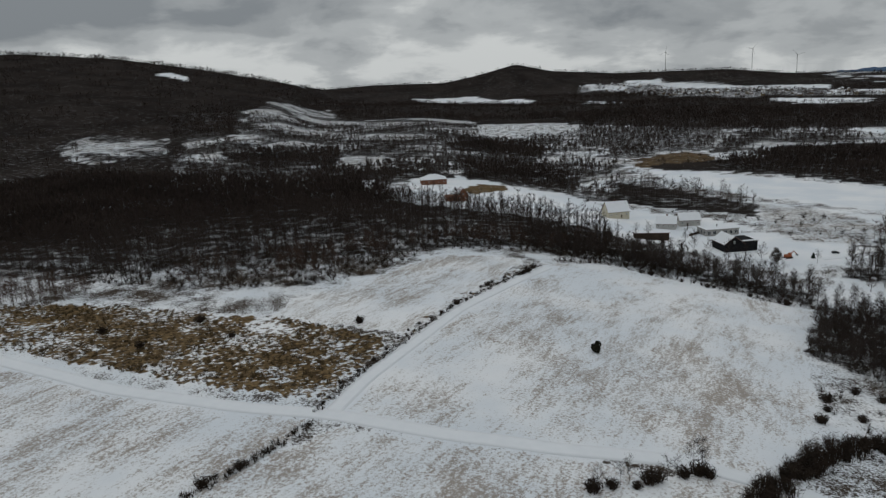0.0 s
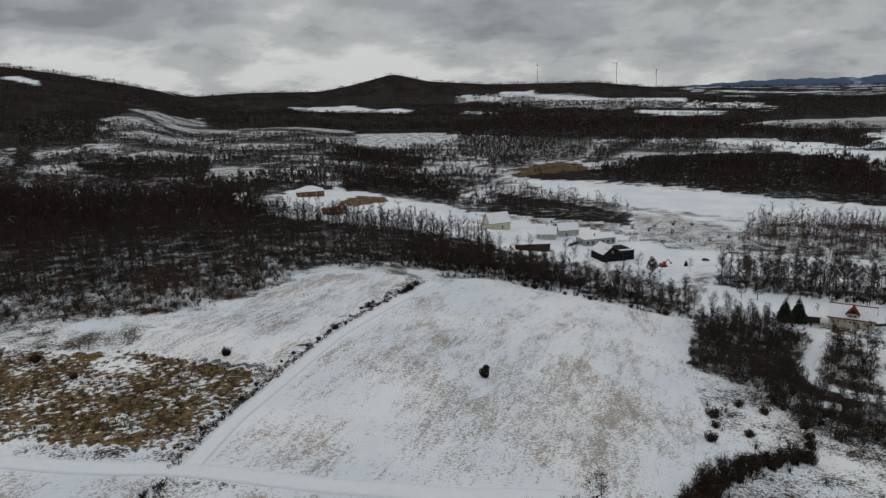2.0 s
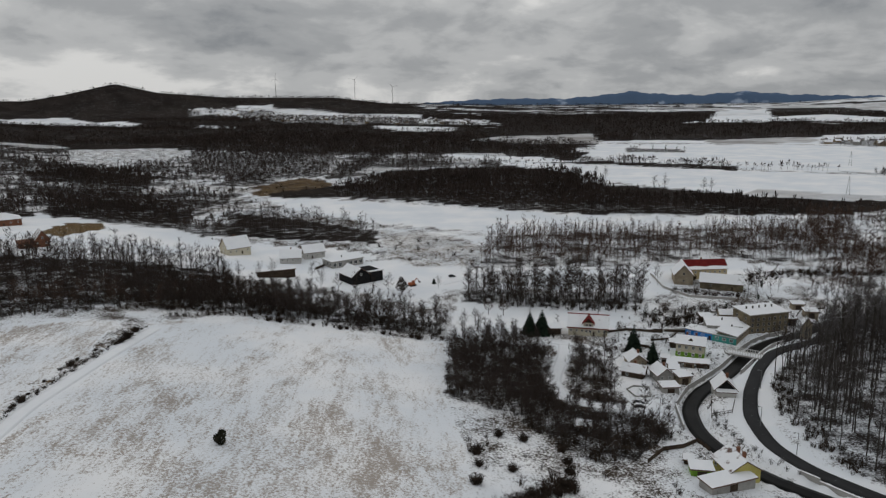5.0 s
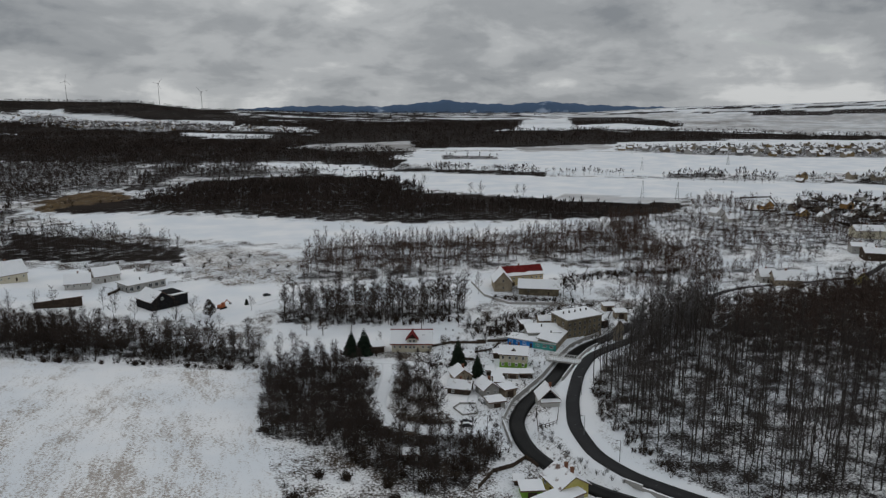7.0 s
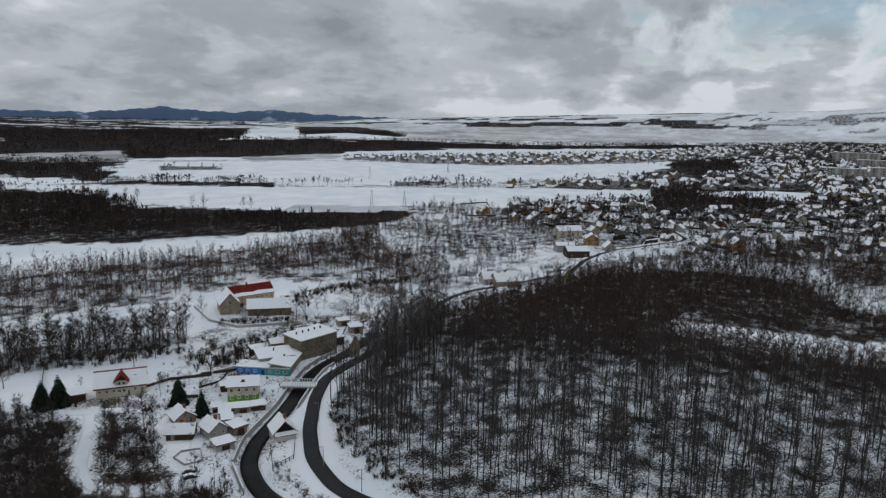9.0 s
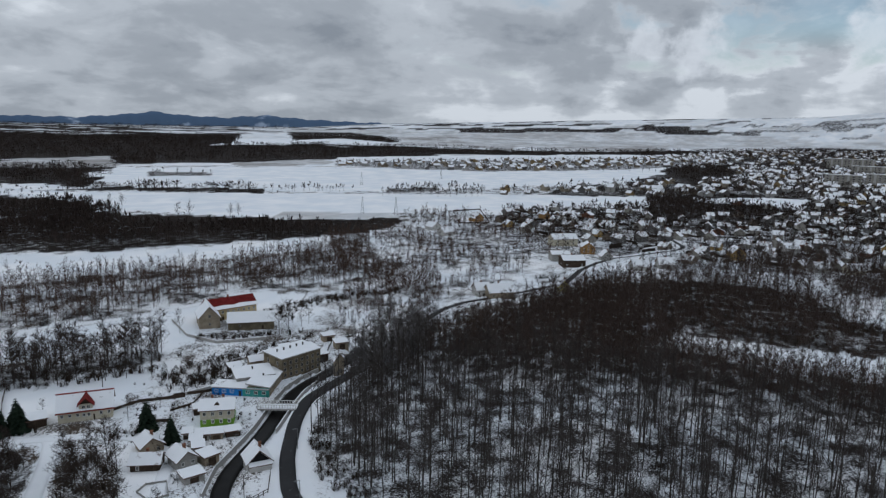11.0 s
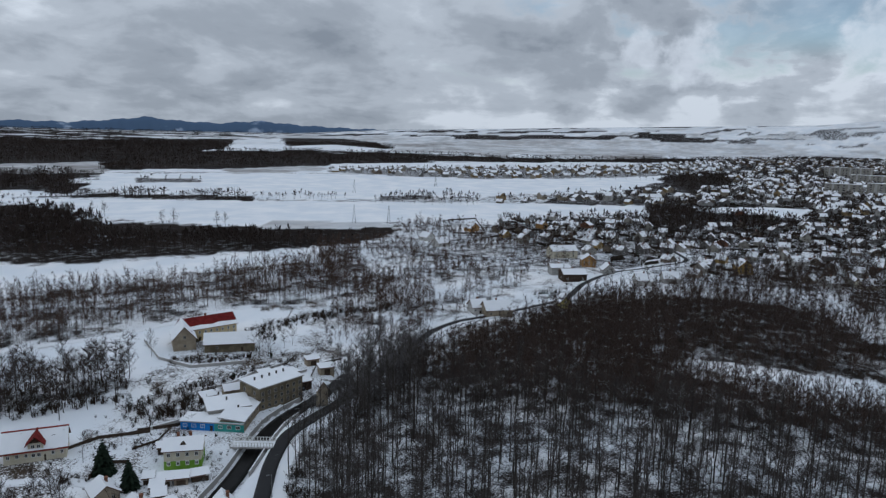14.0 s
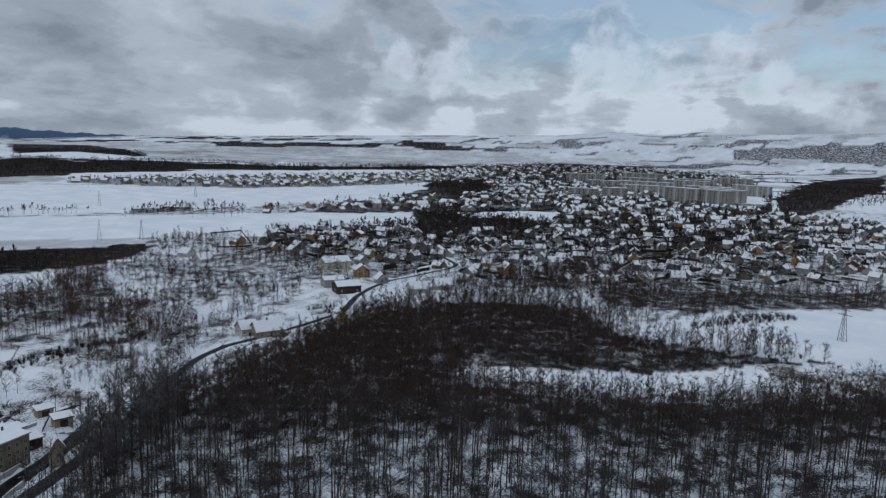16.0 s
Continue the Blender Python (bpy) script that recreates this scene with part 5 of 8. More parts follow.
    spread_many("hillside_trees", GROVES, x, y, rg.uniform(0.5, 1.0, len(x)), M_TWIG_FAR, "dark trees among the far hillside village", "trees", 42)
    # dark scrub between the road, the terraces and the lake
    for nm, poly, gap, lo, hi, sd in (("road_scrub", ((273, 178), (293, 179), (304, 151), (297, 144), (273, 146), (267, 161)), 2.6, 0.2, 0.45, 135), ("wet_scrub", ((317, 190), (353, 206), (373, 196), (366, 172), (328, 156), (316, 168)), 3.4, 0.4, 0.75, 136), ("road_bend_scrub", ((295, 153), (304, 153), (322, 152), (297, 145), (281, 145)), 2.6, 0.3, 0.6, 138)):
        x, y = scatter(poly, gap, sd, 0.9, (), clear_of_roads)
        spread_many(nm, LOW, x, y, rg.uniform(lo, hi, len(x)), M_BRUSH, "brown tangled scrub on snowy rough ground", "scrub", sd)
    # thickets and a row of birches round the east field
    x, y = scatter(((449, -15), (445, -67), (446, -115), (470, -178), (410, -144), (402, -95), (381, -45), (412, -8)), 4.0, 131, 0.92, (), clear_of_roads)
    spread_many("east_belt", LOW, x, y, rg.uniform(0.3, 0.7, len(x)), M_BROW, "dark belt of trees below the last gardens", "trees", 131)
    for nm, poly, sd in (("field_thicket", ((358, -34), (377, -60), (384, -86), (375, -88), (363, -62), (354, -38)), 132), ("low_thicket", ((333, 5), (347, -6), (341, -15), (330, -16), (326, -5)), 133)):
        x, y = scatter(poly, 2.2, sd, 0.95)
        spread_many(nm, SHRUB, x, y, rg.uniform(0.5, 1.0, len(x)), M_SHRUB, "dark thicket on the snowy field", "thicket", sd)
    P = np.array(((330, -16), (333, -29), (327, -40), (321, -48), (315, -56)), float)
    u = np.linspace(0, len(P) - 1, 46)
    x, y = np.interp(u, np.arange(len(P)), P[:, 0]) + rg.normal(0, 2.2, 46), np.interp(u, np.arange(len(P)), P[:, 1]) + rg.normal(0, 1.6, 46)
    spread_many("birch_row", MID, x, y, rg.uniform(0.55, 0.95, 46), M_GROVE, "row of slim bare birches in the snow", "trees", 134)
    x, y = scatter(EDGE_THICKET, 2.6, 73, 0.95, (), clear_of_roads)
    spread_many("edge_thicket", LOW, x, y, rg.uniform(0.3, 0.6, len(x)), M_BRUSH, "dark thicket between wood and meadow", "thicket", 73)
    # rough scattered trees of the open valley
    x, y = scatter(VALLEY, 5.0, 27, 0.85, OPEN + (REED,), lambda x, y: (land(x, y) < 0) & (wave(x, y, 26, 3.0) > -0.12))
    spread_many("valley_trees", FAR, x, y, rg.uniform(0.4, 0.85, len(x)), M_TWIG_FAR, "scattered leafless trees of the valley", "trees", 27)
    x, y = scatter(((-300, 260), (-120, 900), (420, 1000), (640, 560), (700, 100), (480, -120), (300, 60), (150, 140), (60, 260)), 9.5, 28, 0.55, DENSE + OPEN, lambda x, y: clear_of_roads(x, y) & (wave(x, y, 35, 6.0) > -0.1))
    spread_many("rough_shrubs", SHRUB, x, y, rg.uniform(0.4, 1.2, len(x)), M_SHRUB, "leafless shrubs in rough snowy ground", "shrubs", 28)


plant_woods()


# ---- building materials ----
M_CREAM = speckled("cream_render", (0.46, 0.42, 0.32), (0.58, 0.54, 0.43), 0.5)
M_WHITE = speckled("white_render", (0.38, 0.37, 0.35), (0.50, 0.49, 0.465), 0.5)
M_GREY = speckled("grey_render", (0.24, 0.235, 0.22), (0.34, 0.33, 0.31), 0.5)
M_BUTTER = speckled("butter_render", (0.40, 0.32, 0.17), (0.50, 0.41, 0.25), 0.5)
M_YELLOW = speckled("yellow_render", (0.34, 0.22, 0.07), (0.42, 0.29, 0.11), 0.5)
M_LEMON = speckled("lemon_render", (0.42, 0.37, 0.10), (0.5, 0.44, 0.16), 0.5)
M_OCHRE = speckled("ochre_render", (0.27, 0.15, 0.055), (0.34, 0.2, 0.085), 0.5)
M_BRICK = speckled("red_brick", (0.13, 0.062, 0.04), (0.21, 0.10, 0.062), 1.2)
M_OLDWALL = speckled("sooty_render", (0.10, 0.085, 0.06), (0.20, 0.165, 0.11), 0.35)
M_TAN = speckled("stained_plaster", (0.22, 0.18, 0.13), (0.33, 0.28, 0.21), 0.4)
M_LIME = speckled("lime_paint", (0.13, 0.26, 0.03), (0.19, 0.34, 0.05), 0.6)
M_TEAL = speckled("teal_paint", (0.05, 0.26, 0.23), (0.08, 0.33, 0.30), 0.6)
M_BLUE = speckled("blue_paint", (0.02, 0.15, 0.45), (0.04, 0.21, 0.55), 0.6)
M_PLANK = speckled("dark_planks", (0.035, 0.026, 0.02), (0.075, 0.055, 0.04), 1.2)
M_METAL = speckled("grey_steel", (0.16, 0.165, 0.17), (0.26, 0.265, 0.27), 1.5, 0.5, 0.4, 0.6, 0.1)
M_BLACK = speckled("black_paint", (0.010, 0.010, 0.011), (0.022, 0.022, 0.023), 1.5, 0.9, 0.05)
M_FRAME = speckled("white_window_frame", (0.55, 0.55, 0.53), (0.68, 0.68, 0.66), 2.0, 0.5)
M_OLDFRAME = speckled("weathered_window_frame", (0.24, 0.225, 0.20), (0.36, 0.335, 0.29), 2.0)
M_FLUE = speckled("sooty_flue", (0.05, 0.045, 0.04), (0.11, 0.10, 0.09), 2.0)
M_GLASS = speckled("dark_window_glass", (0.012, 0.014, 0.017), (0.03, 0.034, 0.04), 0.7, 0.08, 0.5, 0.0, 0.0)
M_ROOF = snowy("snowed_tiles", (0.11, 0.07, 0.055), (0.17, 0.11, 0.085), 0.93, 0.5)
M_TGREY = speckled("town_grey_render", (0.13, 0.125, 0.12), (0.21, 0.205, 0.20), 0.5, by="object")
M_TCREAM = speckled("town_pale_render", (0.27, 0.255, 0.225), (0.38, 0.36, 0.32), 0.5, by="object")
M_TTAN = speckled("town_tan_render", (0.15, 0.125, 0.10), (0.23, 0.19, 0.15), 0.5, by="object")
M_SNOWCAP = speckled("roof_snow", (0.72, 0.73, 0.75), (0.82, 0.82, 0.83), 0.8)
M_TOWNROOF = snowy("town_snowed_tiles", (0.10, 0.068, 0.056), (0.15, 0.10, 0.085), 0.76, 0.35)
M_ROOFTHIN = snowy("half_snowed_tiles", (0.10, 0.065, 0.055), (0.16, 0.105, 0.085), 0.62, 0.6)
M_ROOFBROWN = snowy("brown_boarded_roof", (0.026, 0.021, 0.019), (0.05, 0.04, 0.035), 0.08, 0.7)
M_ROOFRED = speckled("red_roof_tiles", (0.095, 0.012, 0.012), (0.16, 0.022, 0.02), 0.8)
M_ROOFTRIM = speckled("red_roof_edge", (0.17, 0.03, 0.025), (0.25, 0.05, 0.04), 1.5)
M_CONCRETE = snowy("snowed_concrete", (0.30, 0.29, 0.275), (0.40, 0.39, 0.37), 0.75, 0.6)
M_PANEL = speckled("grey_panel_wall", (0.24, 0.225, 0.2), (0.34, 0.32, 0.285), 0.12)
M_CAR_DARK = speckled("dark_car_paint", (0.015, 0.016, 0.018), (0.03, 0.032, 0.035), 2.0, 0.25, 0.5, 0.2, 0.0)
M_CAR_SNOW = snowy("snowed_car_paint", (0.03, 0.032, 0.035), (0.05, 0.05, 0.055), 0.75, 1.5)
M_CAR_WHITE = snowy("pale_car_paint", (0.42, 0.43, 0.44), (0.5, 0.5, 0.51), 0.75, 1.5)
M_TYRE = speckled("tyre_rubber", (0.012, 0.012, 0.012), (0.025, 0.025, 0.025), 3.0)
M_ORANGE = speckled("orange_machine_paint", (0.26, 0.075, 0.03), (0.34, 0.11, 0.05), 2.0, 0.5)
M_HEDGE = speckled("clipped_thuja", (0.010, 0.016, 0.009), (0.022, 0.03, 0.016), 1.2, by="island", bump=0.0)

WINDOW_CACHE = {}


def window_at(parent, x, y, z, turn, w=0.95, h=1.2, name="window", plain=False, frame_mat=None):
    """A framed window on a wall face; turn is the outward normal's angle. plain: frame and pane in one small mesh."""
    frame_mat = frame_mat or M_FRAME
    key = (w, h, frame_mat.name)
    if plain:
        if ("plain", w, h, frame_mat.name) not in WINDOW_CACHE:
            g = Geo().box(-w / 2, -0.03, -h / 2, w / 2, 0.05, h / 2).box(-w / 2 + 0.1, 0.0, -h / 2 + 0.1, w / 2 - 0.1, 0.06, h / 2 - 0.1)
            me = g.mesh("window", frame_mat)
            me.materials.append(M_GLASS)
            for p in me.polygons:
                p.material_index = int(p.index >= 6)
            WINDOW_CACHE["plain", w, h, frame_mat.name] = me
        return part(name, WINDOW_CACHE["plain", w, h, frame_mat.name], None, parent, at=pose(x, y, z, 0, 0, turn - 90))
    if key not in WINDOW_CACHE:
        f, t = Geo(), 0.10
        f.box(-w / 2, -0.03, -h / 2, -w / 2 + t, 0.07, h / 2).box(w / 2 - t, -0.03, -h / 2, w / 2, 0.07, h / 2)
        f.box(-w / 2 + t, -0.03, h / 2 - t, w / 2 - t, 0.07, h / 2).box(-w / 2 + t, -0.03, -h / 2, w / 2 - t, 0.10, -h / 2 + t)
        f.box(-0.03, -0.03, -h / 2 + t, 0.03, 0.06, h / 2 - t)
        g = Geo().box(-w / 2 + t, -0.02, -h / 2 + t, w / 2 - t, 0.025, h / 2 - t)
        WINDOW_CACHE[key] = (f.mesh("window", frame_mat), g.mesh("pane", M_GLASS))
    fm, gm = WINDOW_CACHE[key]
    win = part(name, fm, None, parent, at=pose(x, y, z, 0, 0, turn - 90))
    part("pane", gm, None, win)
    return win


def gable_walls(L, D, eave, ridge, along="x", drop=1.2, lo=None):
    """Wall body with gable ends, centred on the origin."""
    a, b = L / 2, D / 2
    z0 = -drop if lo is None else lo
    if along == "x":
        v = [(-a, -b, z0), (a, -b, z0), (a, b, z0), (-a, b, z0), (-a, -b, eave), (a, -b, eave), (a, b, eave), (-a, b, eave), (-a, 0, ridge), (a, 0, ridge)]
        f = [(0, 1, 5, 4), (2, 3, 7, 6), (1, 2, 6, 9, 5), (3, 0, 4, 8, 7), (4, 5, 9, 8), (6, 7, 8, 9), (3, 2, 1, 0)]
    else:
        v = [(-a, -b, z0), (a, -b, z0), (a, b, z0), (-a, b, z0), (-a, -b, eave), (a, -b, eave), (a, b, eave), (-a, b, eave), (0, -b, ridge), (0, b, ridge)]
        f = [(0, 1, 5, 8, 4), (2, 3, 7, 9, 6), (1, 2, 6, 5), (3, 0, 4, 7), (5, 6, 9, 8), (7, 4, 8, 9), (3, 2, 1, 0)]
    return Geo().add(v, f)


def gable_roof(L, D, eave, ridge, along="x", over=0.45, thick=0.22):
    """Two thick roof slabs with overhang, resting on the walls."""
    g = Geo()
    span, run = (D / 2, L / 2) if along == "x" else (L / 2, D / 2)
    k = (ridge - eave) / span
    e, ze = span + over, eave - k * over
    r = run + over
    for s in (1, -1):
        prof = [(0, ridge + 0.02), (s * e, ze + 0.02), (s * e, ze + thick), (0, ridge + thick + 0.04)]
        v = []
        for u in (-r, r):
            for p, z in prof:
                v.append((u, p, z) if along == "x" else (p, u, z))
        g.add(v, [(0, 1, 2, 3), (7, 6, 5, 4), (0, 4, 5, 1), (1, 5, 6, 2), (2, 6, 7, 3), (3, 7, 4, 0)])
    return g


def hip_roof(L, D, eave, ridge, over=0.5, thick=0.22):
    a, b = L / 2 + over, D / 2 + over
    c = max(0.2, a - b)
    v = [(-a, -b, eave), (a, -b, eave), (a, b, eave), (-a, b, eave), (-a, -b, eave + thick), (a, -b, eave + thick), (a, b, eave + thick), (-a, b, eave + thick), (-c, 0, ridge), (c, 0, ridge)]
    return Geo().add(v, [(3, 2, 1, 0), (0, 1, 5, 4), (1, 2, 6, 5), (2, 3, 7, 6), (3, 0, 4, 7), (4, 5, 9, 8), (6, 7, 8, 9), (5, 6, 9), (7, 4, 8)])


def flat_roof(L, D, top, tilt=0.0, over=0.35, thick=0.3):
    a, b = L / 2 + over, D / 2 + over
    v = [(-a, -b, top), (a, -b, top), (a, b, top + tilt), (-a, b, top + tilt)]
    v += [(x, y, z + thick) for x, y, z in v]
    return Geo().add(v, [(3, 2, 1, 0), (4, 5, 6, 7), (0, 1, 5, 4), (1, 2, 6, 5), (2, 3, 7, 6), (3, 0, 4, 7)])


def building(name, label, category, p0, p1, depth, eave, ridge, wall=M_CREAM, roof=M_ROOF, along="x", style="gable", windows=(4, 1, 1), chimneys=1, door=0.7, group="", base=None, door_mat=M_PLANK, win=(0.72, 0.9), ends=1, tilt=0.0, plain=False):
    """A house whose front foot runs from p0 to p1 and whose body lies behind it, on the left of that line.
    windows: columns, rows on the front; ends: columns on each end wall."""
    p0, p1 = Vector((*p0, 0)), Vector((*p1, 0))
    d = (p1 - p0)
    L = d.length
    d.normalize()
    n = Vector((-d.y, d.x, 0))
    c = (p0 + p1) / 2 + n * depth / 2
    corner = [p0, p1, p0 + n * depth, p1 + n * depth]
    z = max(float(height(q.x, q.y)) for q in corner) - 0.15 if base is None else base
    e = tagged(new(name), label, category, group)
    e.matrix_basis = pose(c.x, c.y, z, 0, 0, math.degrees(math.atan2(d.y, d.x)))
    D = depth
    if style == "gable":
        part("wall", gable_walls(L, D, eave, ridge, along), wall, e)
        part("roof", gable_roof(L, D, eave, ridge, along), roof, e, "snow-laden tiled roof")
    else:
        part("wall", Geo().box(-L / 2, -D / 2, -1.2, L / 2, D / 2, eave + (0.0 if style == "hip" else tilt * 0.0)), wall, e)
        rf = hip_roof(L, D, eave, ridge) if style == "hip" else flat_roof(L, D, eave, tilt)
        part("roof", rf, roof, e, "snow-covered roof")
    cols, rows = windows[0], windows[1]
    fm = M_OLDFRAME if wall in (M_OLDWALL, M_TAN) else None
    w, h = win
    for r in range(rows):
        zz = 1.5 + r * (eave - 1.3) / max(1, rows) if rows > 1 else min(eave - 0.9, 1.6)
        for i in range(cols):
            x = -L / 2 + L * (i + 0.5) / cols
            if r == 0 and door is not None and abs((i + 0.5) / cols - door) < 0.5 / cols:
                part("door", Geo().box(x - 0.36, -D / 2 - 0.06, -0.1, x + 0.36, -D / 2 + 0.1, 1.45), door_mat, e, "plain dark door")
                continue
            window_at(e, x, -D / 2, zz, -90, w, h, plain=plain, frame_mat=fm)
        for s in (1, -1):
            for i in range(ends):
                window_at(e, s * L / 2, -D / 2 + D * (i + 0.5) / ends, zz, 0 if s > 0 else 180, w, h, plain=plain, frame_mat=fm)
    if style == "gable" and ridge - eave > 2.2:
        if along == "x":
            for s in (1, -1):
                window_at(e, s * L / 2, 0, eave + 0.5, 0 if s > 0 else 180, 0.85, 1.1, plain=plain, frame_mat=fm)
        else:
            window_at(e, 0, -D / 2, eave + 0.5, -90, 0.85, 1.1, plain=plain, frame_mat=fm)
    for i in range(chimneys):
        f = (i + 1) / (chimneys + 1) - 0.5
        x, y = (L * f, D * 0.12) if along == "x" else (L * 0.12, D * f)
        zt = (ridge if style != "flat" else eave + 0.3)
        if style == "flat":
            g = Geo().box(x - 0.17, y - 0.17, zt - 0.5, x + 0.17, y + 0.17, zt + 1.0).box(x - 0.22, y - 0.22, zt + 1.0, x + 0.22, y + 0.22, zt + 1.1)
        else:
            g = Geo().box(x - 0.28, y - 0.28, zt - 1.2, x + 0.28, y + 0.28, zt + 0.7).box(x - 0.34, y - 0.34, zt + 0.7, x + 0.34, y + 0.34, zt + 0.82)
        part("chimney", g, M_FLUE if style == "flat" else M_BRICK, e, "sooty flue" if style == "flat" else "brick chimney stack")
    return e


def shed(label, p0, p1, depth, h, wall, roof=M_ROOF, tilt=0.4, name="shed", category="shed", group="village sheds", door=True):
    e = building(name, label, category, p0, p1, depth, h, h, wall, roof, style="flat", windows=(0, 0), chimneys=0, door=None, group=group, tilt=tilt)
    if door:
        part("door", Geo().box(-0.9, -depth / 2 - 0.05, -0.1, 0.9, -depth / 2 + 0.06, min(h - 0.3, 2.0)), M_PLANK, e, "wooden shed door")
    return e


# ---- the village ----
def village():
    # cream cottage with a gabled dormer
    c = building("cottage", "cream rendered cottage with snowy red-edged roof and dormer", "house", (161.1, 191), (169.4, 182.2), 7.0, 2.9, 5.9, M_CREAM, M_ROOF, windows=(7, 1), door=0.65, chimneys=0, ends=2)
    L = math.hypot(8.4, 8.8)
    part("eave_band", Geo().box(-L / 2 - 0.5, -4.02, 2.36, L / 2 + 0.5, -3.9, 2.62), M_ROOFTRIM, c, "red painted eave board")
    part("eave_band", Geo().box(1.7, -2.42, 3.72, L / 2 + 0.45, -2.30, 4.02), M_ROOFTRIM, c, "red bare roof strip")
    d = part("dormer", gable_walls(3.0, 3.4, 4.3, 5.6, "y", lo=-0.5), M_CREAM, c, "projecting gabled dormer")
    d.matrix_basis = pose(0.2, -1.9, 0)
    part("dormer_roof", gable_roof(3.0, 4.6, 4.35, 5.95, "y", 0.45, 0.2), M_ROOFRED, d, "bare red tiled gable roof")
    part("gable_board", Geo().add([(-1.3, -1.95, 4.4), (1.3, -1.95, 4.4), (0, -1.95, 5.6), (-1.3, -1.72, 4.4), (1.3, -1.72, 4.4), (0, -1.72, 5.6)], [(0, 1, 2), (5, 4, 3), (0, 3, 4, 1), (1, 4, 5, 2), (2, 5, 3, 0)]), M_PLANK, d, "dark boarded gable")
    for x in (-0.55, 0.55):
        window_at(d, x, -1.7, 3.5, -90, 0.8, 0.9)
        window_at(d, x, -1.7, 1.5, -90, 0.8, 0.9)
    part("ridge_tiles", Geo().box(-L / 2 - 0.5, -0.2, 5.95, L / 2 + 0.5, 0.2, 6.22), M_ROOFTRIM, c, "bare red ridge tiles")
    part("roof_hatch", Geo().box(3.2, -1.6, 4.3, 3.9, -1.1, 4.85), M_BLACK, c, "small black roof hatch")
    shed("low dark garage with snow on its roof", (156.1, 195.1), (159.5, 192.7), 4.0, 1.9, M_PLANK, name="garage", category="garage", group="")
    # half-timber colours of the green house
    g = building("green_house", "cream and lime green house under a snowy roof", "house", (173.6, 159), (177.8, 152.5), 6.5, 4.5, 6.0, M_CREAM, M_ROOF, windows=(4, 1), door=None, chimneys=2, win=(0.8, 1.0))
    Lg = math.hypot(4.2, 6.4)
    part("lower_wall", Geo().box(-Lg / 2 - 0.05, -3.3, -1.2, Lg / 2 + 0.05, 3.3, 2.05), M_LIME, g, "lime green painted lower storey")
    for i in range(4):
        window_at(g, -Lg / 2 + Lg * (i + 0.5) / 4, -3.3, 1.5, -90, 0.7, 0.9)
        window_at(g, -Lg / 2 + Lg * (i + 0.5) / 4, -3.25, 3.5, -90, 0.8, 1.0)
    part("roof_window", Geo().add([(-0.9, -2.2, 5.1), (0.9, -2.2, 5.1), (0, -2.3, 5.6), (0, -1.2, 5.8)], [(0, 1, 2), (1, 3, 2), (3, 0, 2)]), M_PLANK, g, "eyebrow roof window")
    # long blue and teal workshop with its wing
    t = building("workshop", "long blue and teal painted workshop with flat snowy roof", "workshop", (191.5, 169.8), (195.8, 155), 5.2, 2.1, 2.1, M_TEAL, M_CONCRETE, style="flat", windows=(7, 1), door=0.55, chimneys=0, win=(1.1, 0.9))
    Lt = math.hypot(4.4, 14.8)
    part("blue_wall", Geo().box(-Lt / 2 - 0.05, -2.65, -1.2, -Lt / 2 + 8.4, 2.65, 2.08), M_BLUE, t, "blue painted wall section")
    w2 = building("workshop_wing", "workshop wing along the river with snowy lean-to roof", "workshop", (196.1, 154.8), (209.8, 159.2), 6.0, 2.5, 2.5, M_TAN, M_CONCRETE, style="flat", windows=(6, 1), door=None, chimneys=1, tilt=0.9, base=0.1)
    part("teal_end", Geo().box(-7.3, -3.05, -1.2, -7.2, 3.05, 2.45), M_TEAL, w2, "teal painted end wall")
    building("workshop_hall", "upper workshop hall under a wide snowy roof", "workshop", (196.9, 165.8), (204.3, 158.7), 8.0, 3.0, 3.0, M_GREY, M_CONCRETE, style="flat", windows=(3, 1), door=None, chimneys=1, tilt=0.5)
    # three-storey block by the river
    building("mill_block", "old three-storey sooty mill house with flat snowy roof", "block", (208, 158.5), (221.5, 154), 8.5, 6.5, 6.7, M_OLDWALL, M_CONCRETE, style="flat", windows=(7, 3), door=None, chimneys=5, tilt=0.5, win=(0.9, 1.15), ends=2, base=-0.2)
    building("annexe", "small grey annexe beside the mill house", "annexe", (209, 170), (212, 167.5), 4.0, 3.6, 4.6, M_TAN, M_ROOF, windows=(2, 1), door=None, chimneys=0)
    building("transformer_tower", "slender plastered transformer tower with a small gable roof", "tower", (216.8, 146.3), (218.6, 144.3), 2.5, 4.8, 6.7, M_TAN, M_ROOF, along="y", windows=(1, 1), door=None, chimneys=0, win=(0.6, 0.8), base=0.3)
    # manor farm with the red roof
    building("manor_house", "long cream farmhouse with a bare red tiled roof", "house", (247, 215.5), (263, 206.5), 8.0, 4.5, 7.4, M_BUTTER, M_ROOFRED, windows=(9, 2), door=0.3, chimneys=1, ends=2, win=(0.8, 1.05))
    m = building("gabled_barn", "stone barn with a steep snowy gable roof", "barn", (238.5, 213), (243.5, 208), 11.0, 4.0, 7.9, M_TAN, M_ROOF, along="y", windows=(1, 1), door=None, chimneys=0)
    building("long_barn", "low old barn with a wide snowy roof and dark front", "barn", (242, 203.5), (251, 190.5), 8.0, 2.8, 5.4, M_OLDWALL, M_ROOF, windows=(2, 1), door=0.7, chimneys=0)
    mh = bpy.data.objects["manor_house"]
    Lm, k = math.hypot(16, 9), (7.4 - 4.5) / 4.0
